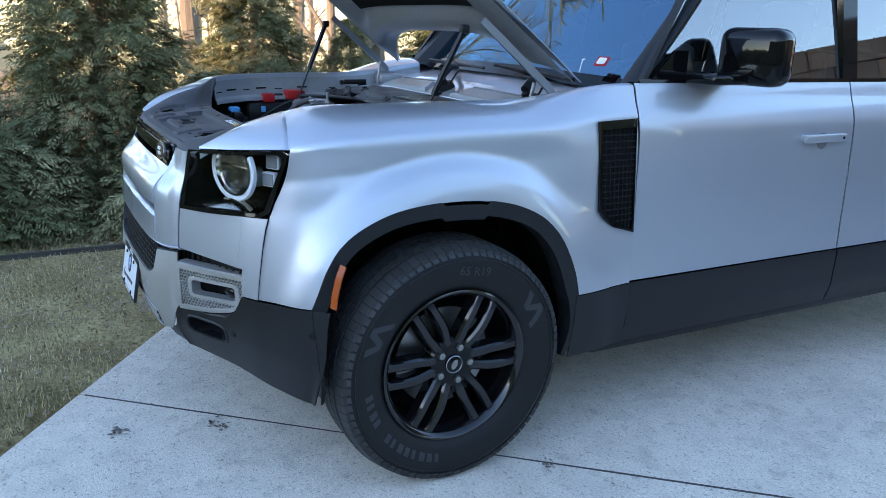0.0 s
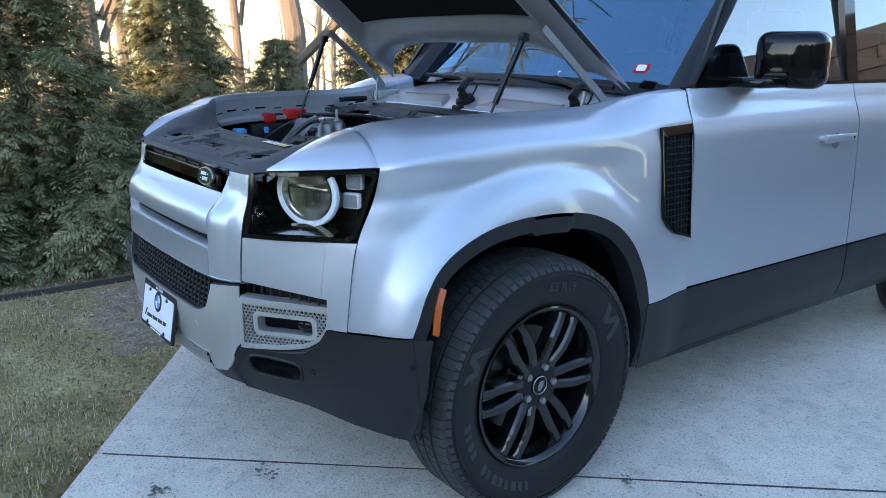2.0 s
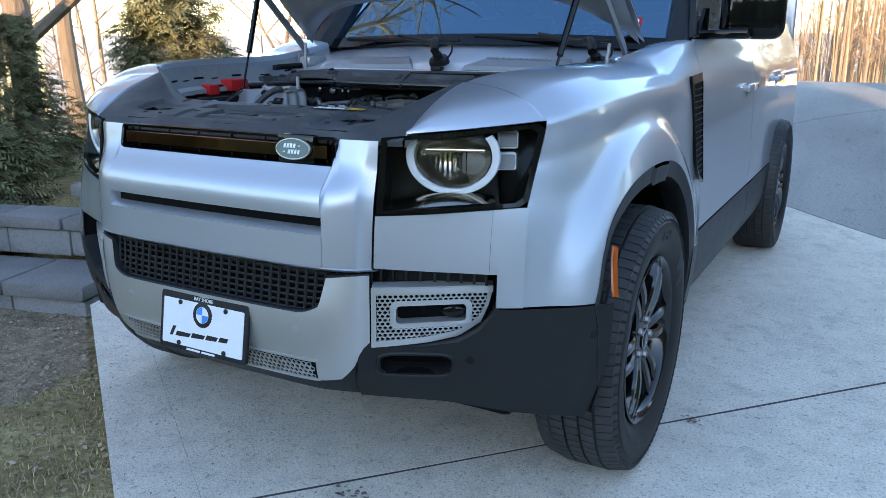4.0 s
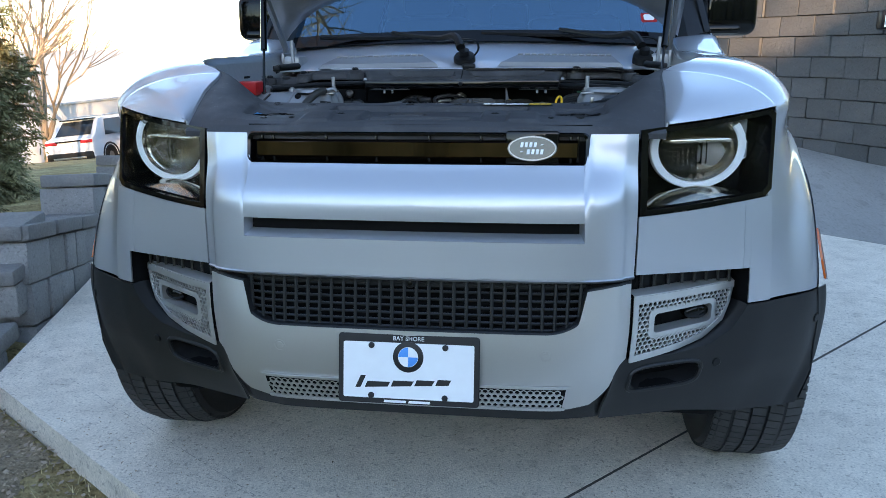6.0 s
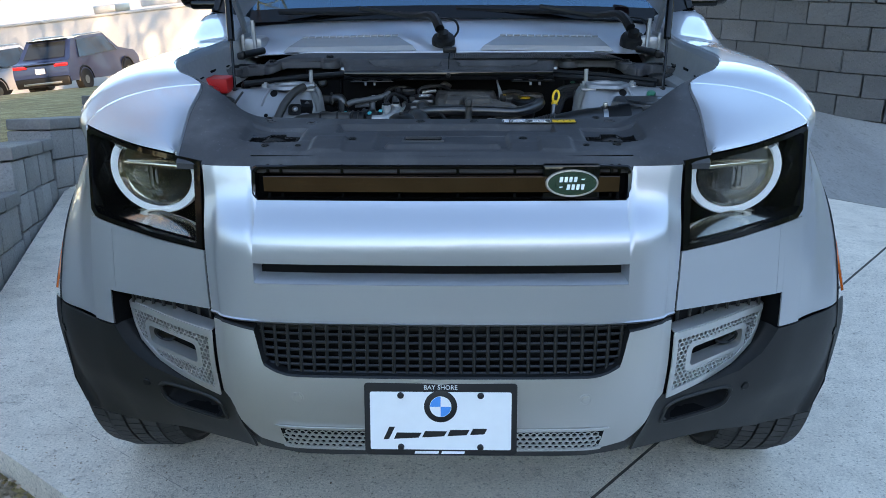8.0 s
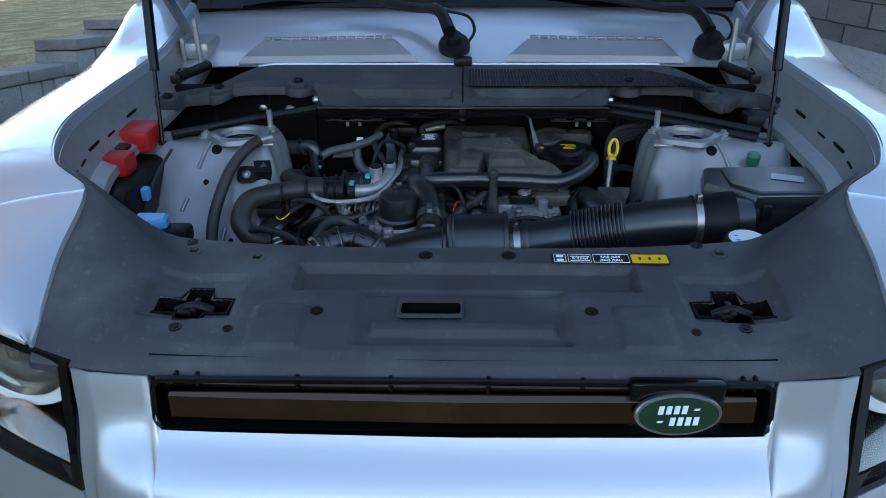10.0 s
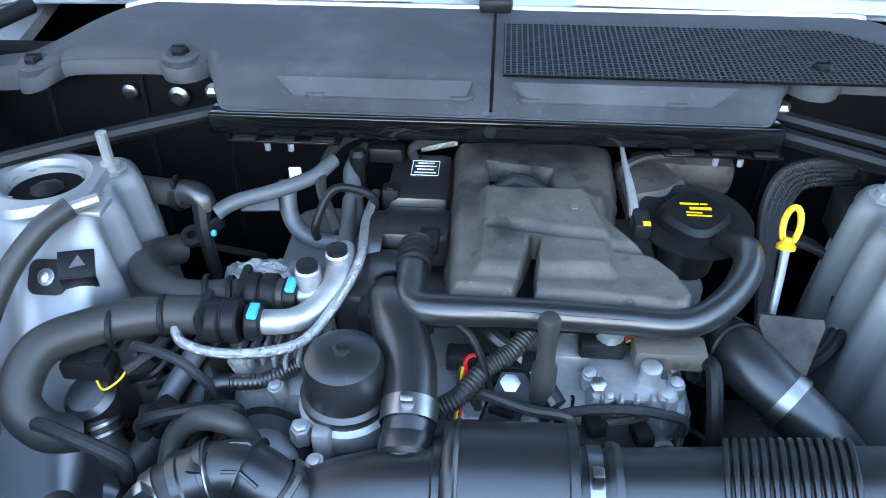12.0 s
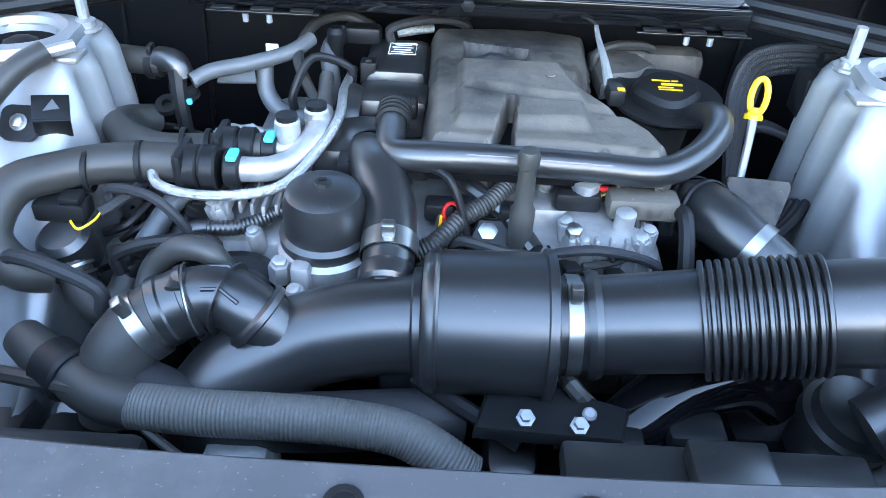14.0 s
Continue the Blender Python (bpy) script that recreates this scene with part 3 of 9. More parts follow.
us = steps(0, u_at(x=.30, z=.66), 8) + steps(u_at(x=.305, z=.66), u_at(x=.386, z=.66), 16) + steps(u_at(x=.39, z=.66), U_SK, 10)
skid = part("skid_panel", sheet(us, skid_low, skid_high, 14, mid=True), SATIN, suv, "satin silver lower bumper panel", sharp=40, thick=0.004)
rows = [[skin(u, skid_high(u), .0), skin(u, skid_high(u) + .004, -.004), skin(u, skid_high(u) + .006, -.03)] for u in us]
g = Geo().grid(rows)
g.add(g.mirrored().v, g.mirrored().f)
part("skid_lip", g, CLADDING, skid)
g = sheet(steps(0, u_at(x=.475, z=.45), 18), .385, lambda u: skid_low(u) - .004, 4, off=-.012, mid=True)
part("lower_lip", g, CLADDING, suv, thick=.004)

# near-black sheet for the shade behind the opening, with crossing bars
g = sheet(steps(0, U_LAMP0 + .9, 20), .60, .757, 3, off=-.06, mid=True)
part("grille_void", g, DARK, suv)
mesh = new("lower_grille", mesh_of("lower_grille", sheet(steps(0, u_at(x=.392, z=.7), 12), .724, .745, 2, off=-.022, mid=True), PLASTIC))
mesh.parent = suv
for k in range(7):
    z = .632 + .0165 * k
    pts = [skin(u, z, -.022) for u in steps(0, u_at(x=.388, z=.7), 10)]
    pts = [Vector((-p.x, p.y, p.z)) for p in pts[:0:-1]] + pts
    part("bar", Geo().tube(pts, .0036, 6), GRILLE, mesh)
xs = [-.378 + .028 * k for k in range(28)]
for x in xs:
    u = u_at(x=abs(x), z=.7)
    pts = [skin(u, z, -.02) for z in steps(.628, .742, 3)]
    if x < 0:
        pts = [Vector((-p.x, p.y, p.z)) for p in pts]
    part("bar", Geo().tube(pts, .0042, 6), GRILLE, mesh)
# narrow upper slit between nose and fog plates
for s in (1, -1):
    us = steps(u_at(x=.40, z=.74), u_at(x=.742, z=.72), 20)
    g = Geo().grid([[skin(u, z, -.05) for z in (.69, .72, .752)] for u in us])
    part("slit_back", g if s > 0 else g.mirrored(), PLASTIC, suv)
    for u in us:
        b = Geo().tube([skin(u, .70, -.042), skin(u, .752, -.042)], .004, 6)
        part("slit_bar", b if s > 0 else b.mirrored(), GRILLE, mesh)

# camera in the middle of the grille
cam_pod = part("camera_pod", Geo().lathe([(.013, 0), (.013, .012), (.010, .016), (.006, .016)], 16, axis((0, -.79, .731), (0, -1, 0))), PLASTIC, suv)
part("lens", Geo().lathe([(.006, 0), (.005, .002), (.002, .003)], 12, axis((0, -.806, .731), (0, -1, 0))), GLOSS, cam_pod)


# black bumper corner around to the wheel
def corner_high(u):
    x, y = skin(u, .7).x, skin(u, .66).y
    a = u_at(x=.764, z=.66)
    if u > a:
        return .65
    return curve(u, [(U_SK, .552), (u_at(x=.60, z=.6), .548), (u_at(x=.68, z=.6), .56), (u_at(x=.73, z=.6), .595), (u_at(x=.752, z=.6), .63), (a, .65)])


def corner_low(u):
    return curve(u, [(u_at(x=.40, z=.45), .40), (5, .372), (6, .345), (7, .335), (7.6, .34), (8, .36)])


U_WELL = u_at(y=-.445, z=.5)
us = steps(U_SK - .55, U_WELL, 140)
g = sheet(us, corner_low, lambda u: corner_high(u) if u > U_SK else skid_low(u) + .002, 40)
scoop0, scoop1 = u_at(x=.50, z=.5), u_at(x=.64, z=.5)
keep = []
for f in g.f:
    c = sum((Vector(g.v[i]) for i in f), Vector()) / 4
    if abs((c.x - .578) / .082) ** 4 + abs((c.z - .4915) / .031) ** 4 > 1:
        keep.append(f)
g.f = keep
both("bumper_black_corner", g, CLADDING, suv, "matt black lower bumper corner", sharp=40, thick=.005)
# near-black sheet closing the scoop, for the shade inside
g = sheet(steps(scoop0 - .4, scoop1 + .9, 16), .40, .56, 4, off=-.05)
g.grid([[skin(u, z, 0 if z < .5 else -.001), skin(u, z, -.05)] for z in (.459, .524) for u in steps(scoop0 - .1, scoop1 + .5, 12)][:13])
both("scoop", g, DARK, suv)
lip = []
for k in range(49):
    t = 2 * math.pi * k / 48
    cx, cz = math.copysign(abs(math.cos(t)) ** .5, math.cos(t)), math.copysign(abs(math.sin(t)) ** .5, math.sin(t))
    lip.append((.578 + .086 * cx, .4915 + .0335 * cz))
ring = [skin(u_at(x=a, z=.5), b, -.001) for a, b in lip]
back = [skin(u_at(x=lerp(.578, a, .95), z=.5), lerp(.4915, b, .95), -.05) for a, b in lip]
both("scoop_lip", Geo().tube(ring, .0055, 8, caps=False).grid([ring, back]), CLADDING, suv)
for s in (1, -1):
    for u, z in ((u_at(x=.70, z=.5), .51), (u_at(x=.965, z=.56), .575)):
        p, n = skin(u, z), (skin(u, z, .01) - skin(u, z)).normalized()
        d = Geo().lathe([(.011, -.004), (.011, .002), (.009, .0035)], 16, axis(p, n))
        part("park_sensor", d if s > 0 else d.mirrored(), PLASTIC, suv)
    p, n = skin(u_at(x=.302, z=.58), .579), (skin(u_at(x=.302, z=.58), .579, .01) - skin(u_at(x=.302, z=.58), .579)).normalized()
    d = Geo().lathe([(.0135, -.004), (.0135, .001), (.0115, .001), (.0115, -.0005), (.009, -.0005), (.009, .002), (.007, .0025)], 24, axis(p, n))
    part("park_sensor", d if s > 0 else d.mirrored(), SATIN, suv)

# recess between fog plate and wing, its shade coloured near black, with upright fins
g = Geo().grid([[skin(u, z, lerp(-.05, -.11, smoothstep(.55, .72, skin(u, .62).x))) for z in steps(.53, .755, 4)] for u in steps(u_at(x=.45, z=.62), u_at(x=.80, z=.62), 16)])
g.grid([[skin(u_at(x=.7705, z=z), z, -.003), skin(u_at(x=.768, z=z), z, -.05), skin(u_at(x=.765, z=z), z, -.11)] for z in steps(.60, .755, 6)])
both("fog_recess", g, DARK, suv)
for s in (1, -1):
    for k in range(7):
        u = u_at(x=.722 + .0068 * k, z=.62)
        f = Geo().tube([skin(u, .745, -.075), skin(u, .65, -.075), skin(u, .60, -.07)], .0024, 6)
        part("fin", f if s > 0 else f.mirrored(), PLASTIC, suv)
    us = steps(u_at(x=.50, z=.56), u_at(x=.764, z=.66), 14)
    g = Geo().grid([[skin(u, corner_high(u), 0), skin(u, corner_high(u) + .002, -.02), skin(u, corner_high(u) - .004, -.11)] for u in us])
    part("recess_floor", g if s > 0 else g.mirrored(), CLADDING, suv)


def pierced(us_of, x0, x1, z0, z1, cell, hole, window=None, inside=None, off=lambda x: 0.004):
    """A sheet of six-sided holes on the skin, from x0 to x1 and z0 to z1."""
    g = Geo()
    dx, dz = cell * 1.732, cell * 1.5
    r = 0
    z = z0
    while z <= z1 + 1e-6:
        x = x0 + (dx / 2 if r % 2 else 0)
        while x <= x1 + 1e-6:
            if inside(x, z):
                outer = [(x + cell * math.sin(radians(60 * k)), z + cell * math.cos(radians(60 * k))) for k in range(6)]
                inner = [(x + hole * math.sin(radians(60 * k)), z + hole * math.cos(radians(60 * k))) for k in range(6)]
                P = [skin(us_of(a), b, off(a)) for a, b in outer] + [skin(us_of(a), b, off(a)) for a, b in inner] + [skin(us_of(a), b, off(a) - .006) for a, b in inner]
                fs = []
                for k in range(6):
                    j = (k + 1) % 6
                    fs += [[k, k + 6, j + 6, j], [k + 6, k + 12, j + 12, j + 6]]
                g.add(P, fs)
            x += dx
        z += dz
        r += 1
    return g


UX = [(skin(u, .62).x, u) for u in steps(0, 7.2, 300)]
ux = lambda x: curve(abs(x), UX)


def fog_right(z):
    return curve(z, [(.545, .668), (.565, .695), (.60, .728), (.65, .746), (.70, .757)])


def fog_low(x):
    return curve(x, [(.49, .545), (.61, .553), (.68, .566), (.725, .60), (.745, .65)])


def fog_in(x):
    """How far the plate lies off the body: its outer end turns inwards."""
    return .004 - .052 * max(0, (x - .49) / .27) ** 1.4


def fog_at(x, z, d=0.0):
    return skin(ux(x), z, fog_in(x) + d)


def in_fog(x, z):
    return .497 < x < fog_right(z) - .005 and fog_low(x) + .014 < z < .688 and not (.534 < x < .705 and .598 < z < .660)


for s in (1, -1):
    flip = (lambda g: g) if s > 0 else (lambda g: g.mirrored())
    plate = part("fog_plate", flip(pierced(ux, .495, .77, .556, .70, .0067, .0050, inside=in_fog, off=fog_in)), PLATE_SILVER, suv, "silver pierced surround of the fog lamp")
    # plain rims: outer border and the lamp's window
    g = Geo()
    g.grid([[fog_at(x, lerp(fog_low(x), fog_low(x) + .016, k / 2), .0005) for k in range(3)] for x in steps(.490, .744, 22)])
    g.grid([[fog_at(x, lerp(.684, .699, k / 2), .0005) for k in range(3)] for x in steps(.490, .756, 18)])
    g.grid([[fog_at(lerp(.488, .499, k), z, .0005) for z in steps(.546, .70, 8)] for k in (0, 1)])
    g.grid([[fog_at(fog_right(z) - (1 - k) * .008, z, .0005) for z in steps(.60, .70, 8)] for k in (0, 1)])
    g.grid([[fog_at(x, .699, .0005), fog_at(x, .703, -.008), fog_at(x, .704, -.034)] for x in steps(.490, .756, 18)])
    part("border", flip(g), PLATE_SILVER, plate, thick=.003)
    win = [(.619 + a, .6295 + b) for a, b in rounded(.154, .046, .010, 4)]
    out = [(.619 + a, .6295 + b) for a, b in rounded(.180, .072, .016, 4)]
    mid_ = [(.619 + a, .6295 + b) for a, b in rounded(.166, .058, .012, 4)]
    ring = Geo().grid([[fog_at(a, b, -.0005) for a, b in out], [fog_at(a, b, .0012) for a, b in mid_], [fog_at(a, b) for a, b in win], [fog_at(a, b, -.034) for a, b in win]], closed=True)
    part("window_rim", flip(ring), PLATE_SILVER, plate)
    p = fog_at(.668, .628, -.020)
    n = (skin(ux(.668), .628, .01) - skin(ux(.668), .628)).normalized()
    lamp = part("fog_lamp", flip(Geo().lathe([(.034, -.02), (.033, 0), (.030, .004), (.022, .008), (.001, .010)], 20, axis(p, n) @ Matrix.Diagonal((1, .55, 1, 1)))), GLOSS, plate)

# pierced strip along the bottom of the skid panel
g = Geo()
for sgn in (1, -1):
    h = pierced(lambda a: u_at(x=max(a, 0), z=.47), .004, .335, .450, .490, .0083, .0058, inside=lambda x, z: True)
    h = h if sgn > 0 else h.mirrored()
    g.add(h.v, h.f)
part("pierced_strip", g, PLATE_SILVER, skid)
part("strip_back", sheet(steps(0, u_at(x=.345, z=.47), 12), .441, .500, 2, off=.001, mid=True), DARK, skid)
g = Geo()
for z0, z1 in ((.437, .4435), (.4975, .504)):
    h = sheet(steps(0, u_at(x=.352, z=.47), 12), z0, z1, 1, off=.005, mid=True)
    g.add(h.v, h.f)
part("strip_rim", g, SATIN, skid, thick=.003)


# ---- number plate ----
PLATE_M = axis((0, -.838, .540), (0, -.985, .17))
plate = part("plate_frame", Geo().prism(rounded(.318, .158, .008), .010, PLATE_M @ pose(0, 0, 0), chamfer=.002), INK, suv, "black dealer plate frame")
part("plate", Geo().prism(rounded(.294, .126, .004), .002, PLATE_M @ pose(0, -.003, .0092)), WHITE, plate, "white plate with dealer print")
part("holder", Geo().box((0, -.800, .545), (.28, .03, .11), .006), PLASTIC, plate)
lettering("BAY SHORE", .0135, PLATE_M @ pose(0, .0695, .0104), WHITE, plate)
rd = part("roundel", Geo().lathe([(.0345, 0), (.0345, .0008), (.033, .0012)], 40, PLATE_M @ pose(0, .029, .0112)), INK, plate, "round black, blue and white badge print")
part("roundel_face", Geo().lathe([(.0225, 0), (.0225, .0005)], 32, PLATE_M @ pose(0, .029, .0124)), WHITE, rd)
for a in (90, 270):
    pie = [(0, 0)] + [(.0218 * math.cos(radians(a + 90 * k / 8)), .0218 * math.sin(radians(a + 90 * k / 8))) for k in range(9)]
    part("quarter", Geo().prism(pie, .0004, PLATE_M @ pose(0, .029, .0129)), BLUE, rd)


def script_bars(x0, y0, rise, bars, material, lift, lean):
    """A row of slanted bars in the place of the dealer's script: width and height of each."""
    x = x0
    for w, h, gap in bars:
        y = y0 + rise * (x - x0)
        part("print_bar", Geo().prism([(x, y), (x + w, y + rise * w), (x + w + lean * h, y + h), (x + lean * h, y + h)], .0004, PLATE_M @ pose(0, 0, lift)), material, plate)
        x += w + gap


script_bars(-.120, -.044, .06, ((.012, .028, .010), (.052, .014, .007), (.046, .014, .007), (.040, .014, .007), (.030, .014, 0)), INK, .0112, .45)
script_bars(-.055, -.0755, 0, ((.050, .0055, .006), (.048, .0055, 0)), WHITE, .0102, .3)
for sx in (-1, 1):
    for y in (.053, -.060):
        part("plate_screw", Geo().lathe([(.007, 0), (.007, .003), (.004, .005)], 12, PLATE_M @ pose(sx * .083, y, .0105)), INK, plate)

# ---- upper grille ----
g = Geo().grid([[Vector((x, skin(ux(abs(x)), 1.0).y + .035, z)) for z in (.975, 1.07)] for x in steps(-.39, .39, 16)])
grille = part("upper_grille", g, DARK, suv, "gloss black grille with crossbar and oval badge")
frame_pts = [(a, 1.0215 + b) for a, b in rounded(.770, .067, .014, 5)]
fin_ = [(a, 1.019 + b) for a, b in rounded(.752, .056, .010, 5)]
ring = Geo().grid([[Vector((a, skin(ux(abs(a)), b).y - .001, b)) for a, b in frame_pts],
                   [Vector((a * .992, skin(ux(abs(a)), b).y - .006, lerp(1.022, b, .94))) for a, b in frame_pts],
                   [Vector((a, skin(ux(abs(a)), b).y - .003, b)) for a, b in fin_], [Vector((a, skin(ux(abs(a)), b).y + .03, b)) for a, b in fin_]], closed=True)
part("grille_frame", ring, GLOSS, grille)
cb = Geo().grid([[Vector((x, skin(ux(abs(x)), 1.02).y + dy, z)) for dy, z in ((.02, .999), (-.004, 1.000), (-.008, 1.004), (-.0065, 1.034), (.001, 1.038), (.02, 1.039))] for x in steps(-.358, .358, 20)], flip=False)
part("crossbar", cb, DARKCHROME, grille, "dark polished crossbar, reflected brown in its tint")
for x in (-.352, -.325, -.20, -.085, .035, .15, .345, .36):
    part("grille_post", Geo().box((x, skin(ux(abs(x)), 1.02).y + .016, 1.022), (.006, .012, .066), .002), GLOSS, grille)
BADGE = Matrix.Translation((.262, skin(ux(.262), 1.02).y - .016, 1.024)) @ pose(0, 0, 0, 78, 0, 3)
part("badge_block", Geo().box((.262, skin(ux(.262), 1.02).y + .004, 1.022), (.115, .02, .074), .005), GLOSS, grille)
oval = lambda w, h, n=36: [(w * math.cos(2 * math.pi * k / n), h * math.sin(2 * math.pi * k / n)) for k in range(n)]
bd = part("badge", Geo().prism(oval(.053, .0275), .008, BADGE @ pose(0, 0, -.006), chamfer=.002), STEEL, grille, "oval green badge with silver rim")
part("badge_face", Geo().prism(oval(.0485, .0235), .0012, BADGE @ pose(0, 0, .002)), GREEN, bd)
for x0, x1, y in ((-.026, .012, .0075), (.017, .027, .0075), (-.012, .026, -.0075), (-.027, -.017, -.0075)):
    n = max(1, round((x1 - x0) / .0098))
    for k in range(n):
        a = x0 + (x1 - x0) * k / n
        h = .0052 if n > 1 else .0012
        part("badge_bar", Geo().prism([(a, y - h), (a + .0062, y - h), (a + .0082, y + h), (a + .002, y + h)], .0008, BADGE @ pose(0, 0, .0032)), WHITE, bd)


# ---- headlamps ----
LAMP_US = steps(U_LAMP0 + .006, U_LAMP1 - .03, 20)


def lamp_edge(inset):
    """Outline of the headlamp opening on the skin, as (u, z)."""
    du, dz = inset * 12, inset
    us_ = steps(U_LAMP0 + .006 + du, U_LAMP1 - .02 - du * .7, 16)
    low = [(u, lamp_low(u) + .003 + dz) for u in us_]
    high = [(u, crest(u) - .004 - dz) for u in us_]
    c = .012
    low[-1], high[-1] = (low[-1][0], low[-1][1] + c), (high[-1][0], high[-1][1] - c)
    return low + high[::-1]


for s in (1, -1):
    flip = (lambda g: g) if s > 0 else (lambda g: g.mirrored())
    e0, e1 = lamp_edge(0), lamp_edge(.010)
    g = Geo().grid([[skin(u, z, -.012) for u, z in e0], [skin(u, z, .0005) for u, z in e0], [skin(u, z, .0) for u, z in e1], [skin(u, z, -.004) for u, z in e1], [skin(u, z, -.13) for u, z in e1]], closed=True, flip=True)
    lamp = part("headlamp", flip(g), GLOSS, suv, "clear headlamp with white ring in a gloss black housing")
    g = Geo().grid([[skin(u, z, -.128) for z in steps(lamp_low(u), crest(u), 6)] for u in LAMP_US])
    part("housing", flip(g), LAMPBLACK, lamp)
    g = Geo().grid([[skin(u, lerp(lamp_low(u) + .012, crest(u) - .013, k / 6), -.0035) for k in range(7)] for u in steps(U_LAMP0 + .10, U_LAMP1 - .10, 16)], flip=True)
    cover = part("cover_glass", flip(g), GLASS, lamp)
    cover.visible_shadow = False
    C = axis((.632, -.604, 1.012), (.30, -.95, .0)) @ Matrix.Diagonal((1.27, 1.03, 1, 1))
    ring = Geo()
    arcs = [radians(lerp(-215, 35, k / 44)) for k in range(45)]
    ring.grid([[C @ Vector((r * math.cos(a), r * math.sin(a), h)) for r, h in ((.0915, -.008), (.0915, .001), (.090, .004), (.079, .0035), (.076, .001), (.0755, -.012))] for a in arcs], flip=True)
    part("light_ring", flip(ring), LAMPWHITE, lamp, "white light ring")
    bowl = Geo().lathe([(.0745, .004), (.070, -.012), (.056, -.03), (.030, -.042), (.004, -.046)], 36, C, caps=False)
    bowl.f = [f[::-1] for f in bowl.f]
    part("reflector_bowl", flip(bowl), REFLECT, lamp)
    part("lamp_shelf", flip(Geo().box((.004, .014, -.016), (.118, .010, .036), .004, C)), REFLECT, lamp)
    part("lamp_shade", flip(Geo().box((.0, .045, -.024), (.11, .030, .010), .004, C)), LAMPBLACK, lamp)
    part("projector", flip(Geo().lathe([(.030, -.03), (.030, .0), (.026, .008), (.012, .013), (.001, .014)], 24, C @ pose(.036, -.018, -.030))), RIBBED, lamp)
    for k in range(9):
        part("lamp_rib", flip(Geo().box((-.052 + .0095 * k, -.03 + .002 * k, -.028), (.002, .05, .022), .0006, C)), LAMPBLACK, lamp)
    lens = Geo().lathe([(.072, 0), (.066, .004), (.045, .010), (.001, .0125)], 32, C @ pose(0, 0, -.006))
    part("lens", flip(lens), LENS, lamp).visible_shadow = False
    for z in (1.056, 1.008):
        D = axis(skin(u_at(x=.768, z=z), z, -.048), (.50, -.86, 0))
        part("side_lamp", flip(Geo().prism(rounded(.050, .043, .006), .018, D @ pose(0, 0, -.016), chamfer=.003)), LAMPWHITE, lamp)
        part("side_lens", flip(Geo().prism(rounded(.042, .035, .004), .004, D @ pose(0, 0, .0005), chamfer=.001)), RIBBED, lamp)
    blade = Geo().grid([[skin(u, lamp_low(u) + h, -.055 + d) for h, d in ((.016, 0.035), (.026 + .012 * math.sin(math.pi * k / 14), .018), (.034 + .014 * math.sin(math.pi * k / 14), 0))] for k, u in enumerate(steps(U_LAMP0 + .22, U_LAMP1 - .45, 14))])
    part("lamp_blade", flip(blade), REFLECT, lamp)

# ---- wheel opening: cladding, amber marker, liner ----
HUB = Vector((0.957, 0, 0.397))
ARCH_Y = [-.475, -.465, -.455, -.443, -.43, -.41, -.39, -.36, -.33, -.28, -.23, -.17, -.12, -.085, -.07, -.055, -.03, 0, .03, .06, .09, .105, .115, .13, .16, .21, .25, .30, .33, .36, .38, .40, .42, .44, .455, .462]
ARCH_Y = sorted(set(ARCH_Y + steps(-.47, -.085, 40) + steps(.115, .46, 40)))
outer = []
for y in ARCH_Y:
    z = arch(y)
    if -.07 < y < .105:
        z -= .012
    outer.append((y, z))
outer += [(.463, .55), (.462, .50), (.458, .45), (.45, .40), (.44, .355)]
outer = [(-.447, .345), (-.452, .42), (-.462, .50), (-.47, .58), (-.476, .64)] + outer


def on_side(y, z, off=0.0):
    return skin(u_at(y=y, z=z), z, off)


rows = []
for y, z in outer:
    d = Vector((0, y, z - .397))
    w = .048 if z > .66 else .012 + .036 * smoothstep(.45, .66, z)
    p = on_side(y, z, .0005) + d.normalized() * .002
    q = p + Vector((0, 0, 0)) - d.normalized() * (w * .25)
    q.x = on_side(y, z).x - .001
    r = p - d.normalized() * w
    r.x = on_side(y, z).x - .006
    rows.append([p, q, r, r - d.normalized() * .004 + Vector((-.02, 0, 0)), r + Vector((-.07, 0, 0)), r + Vector((-.33, 0, 0)) + d.normalized() * .03])
g = Geo().grid([r[:5] for r in rows], flip=True)
both("arch_cladding", g, CLADDING, suv, "matt black wheel arch trim", thick=.002)
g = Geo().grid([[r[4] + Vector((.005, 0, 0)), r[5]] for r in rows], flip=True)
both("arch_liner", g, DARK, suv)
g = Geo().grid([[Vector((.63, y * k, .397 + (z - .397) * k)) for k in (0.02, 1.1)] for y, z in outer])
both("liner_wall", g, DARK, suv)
for s in (1, -1):
    pts = [(-.4435, .665), (-.436, .70), (-.4225, .745), (-.405, .785)]
    g = Geo().grid([[on_side(y + .015, z - .001, -.004), on_side(y + .016, z - .001, -.0010), on_side(y + .025, z - .006, -.0004), on_side(y + .026, z - .007, -.004)] for y, z in pts], flip=True)
    part("side_marker", g if s > 0 else g.mirrored(), AMBER, suv, "amber side marker", thick=.004)
# black sill section behind the wheel
us = steps(u_at(y=.456, z=.45), U_END, 10)
both("wing_lower_trim", sheet(us, .348, .58, 8, off=.003), CLADDING, suv, thick=.004)

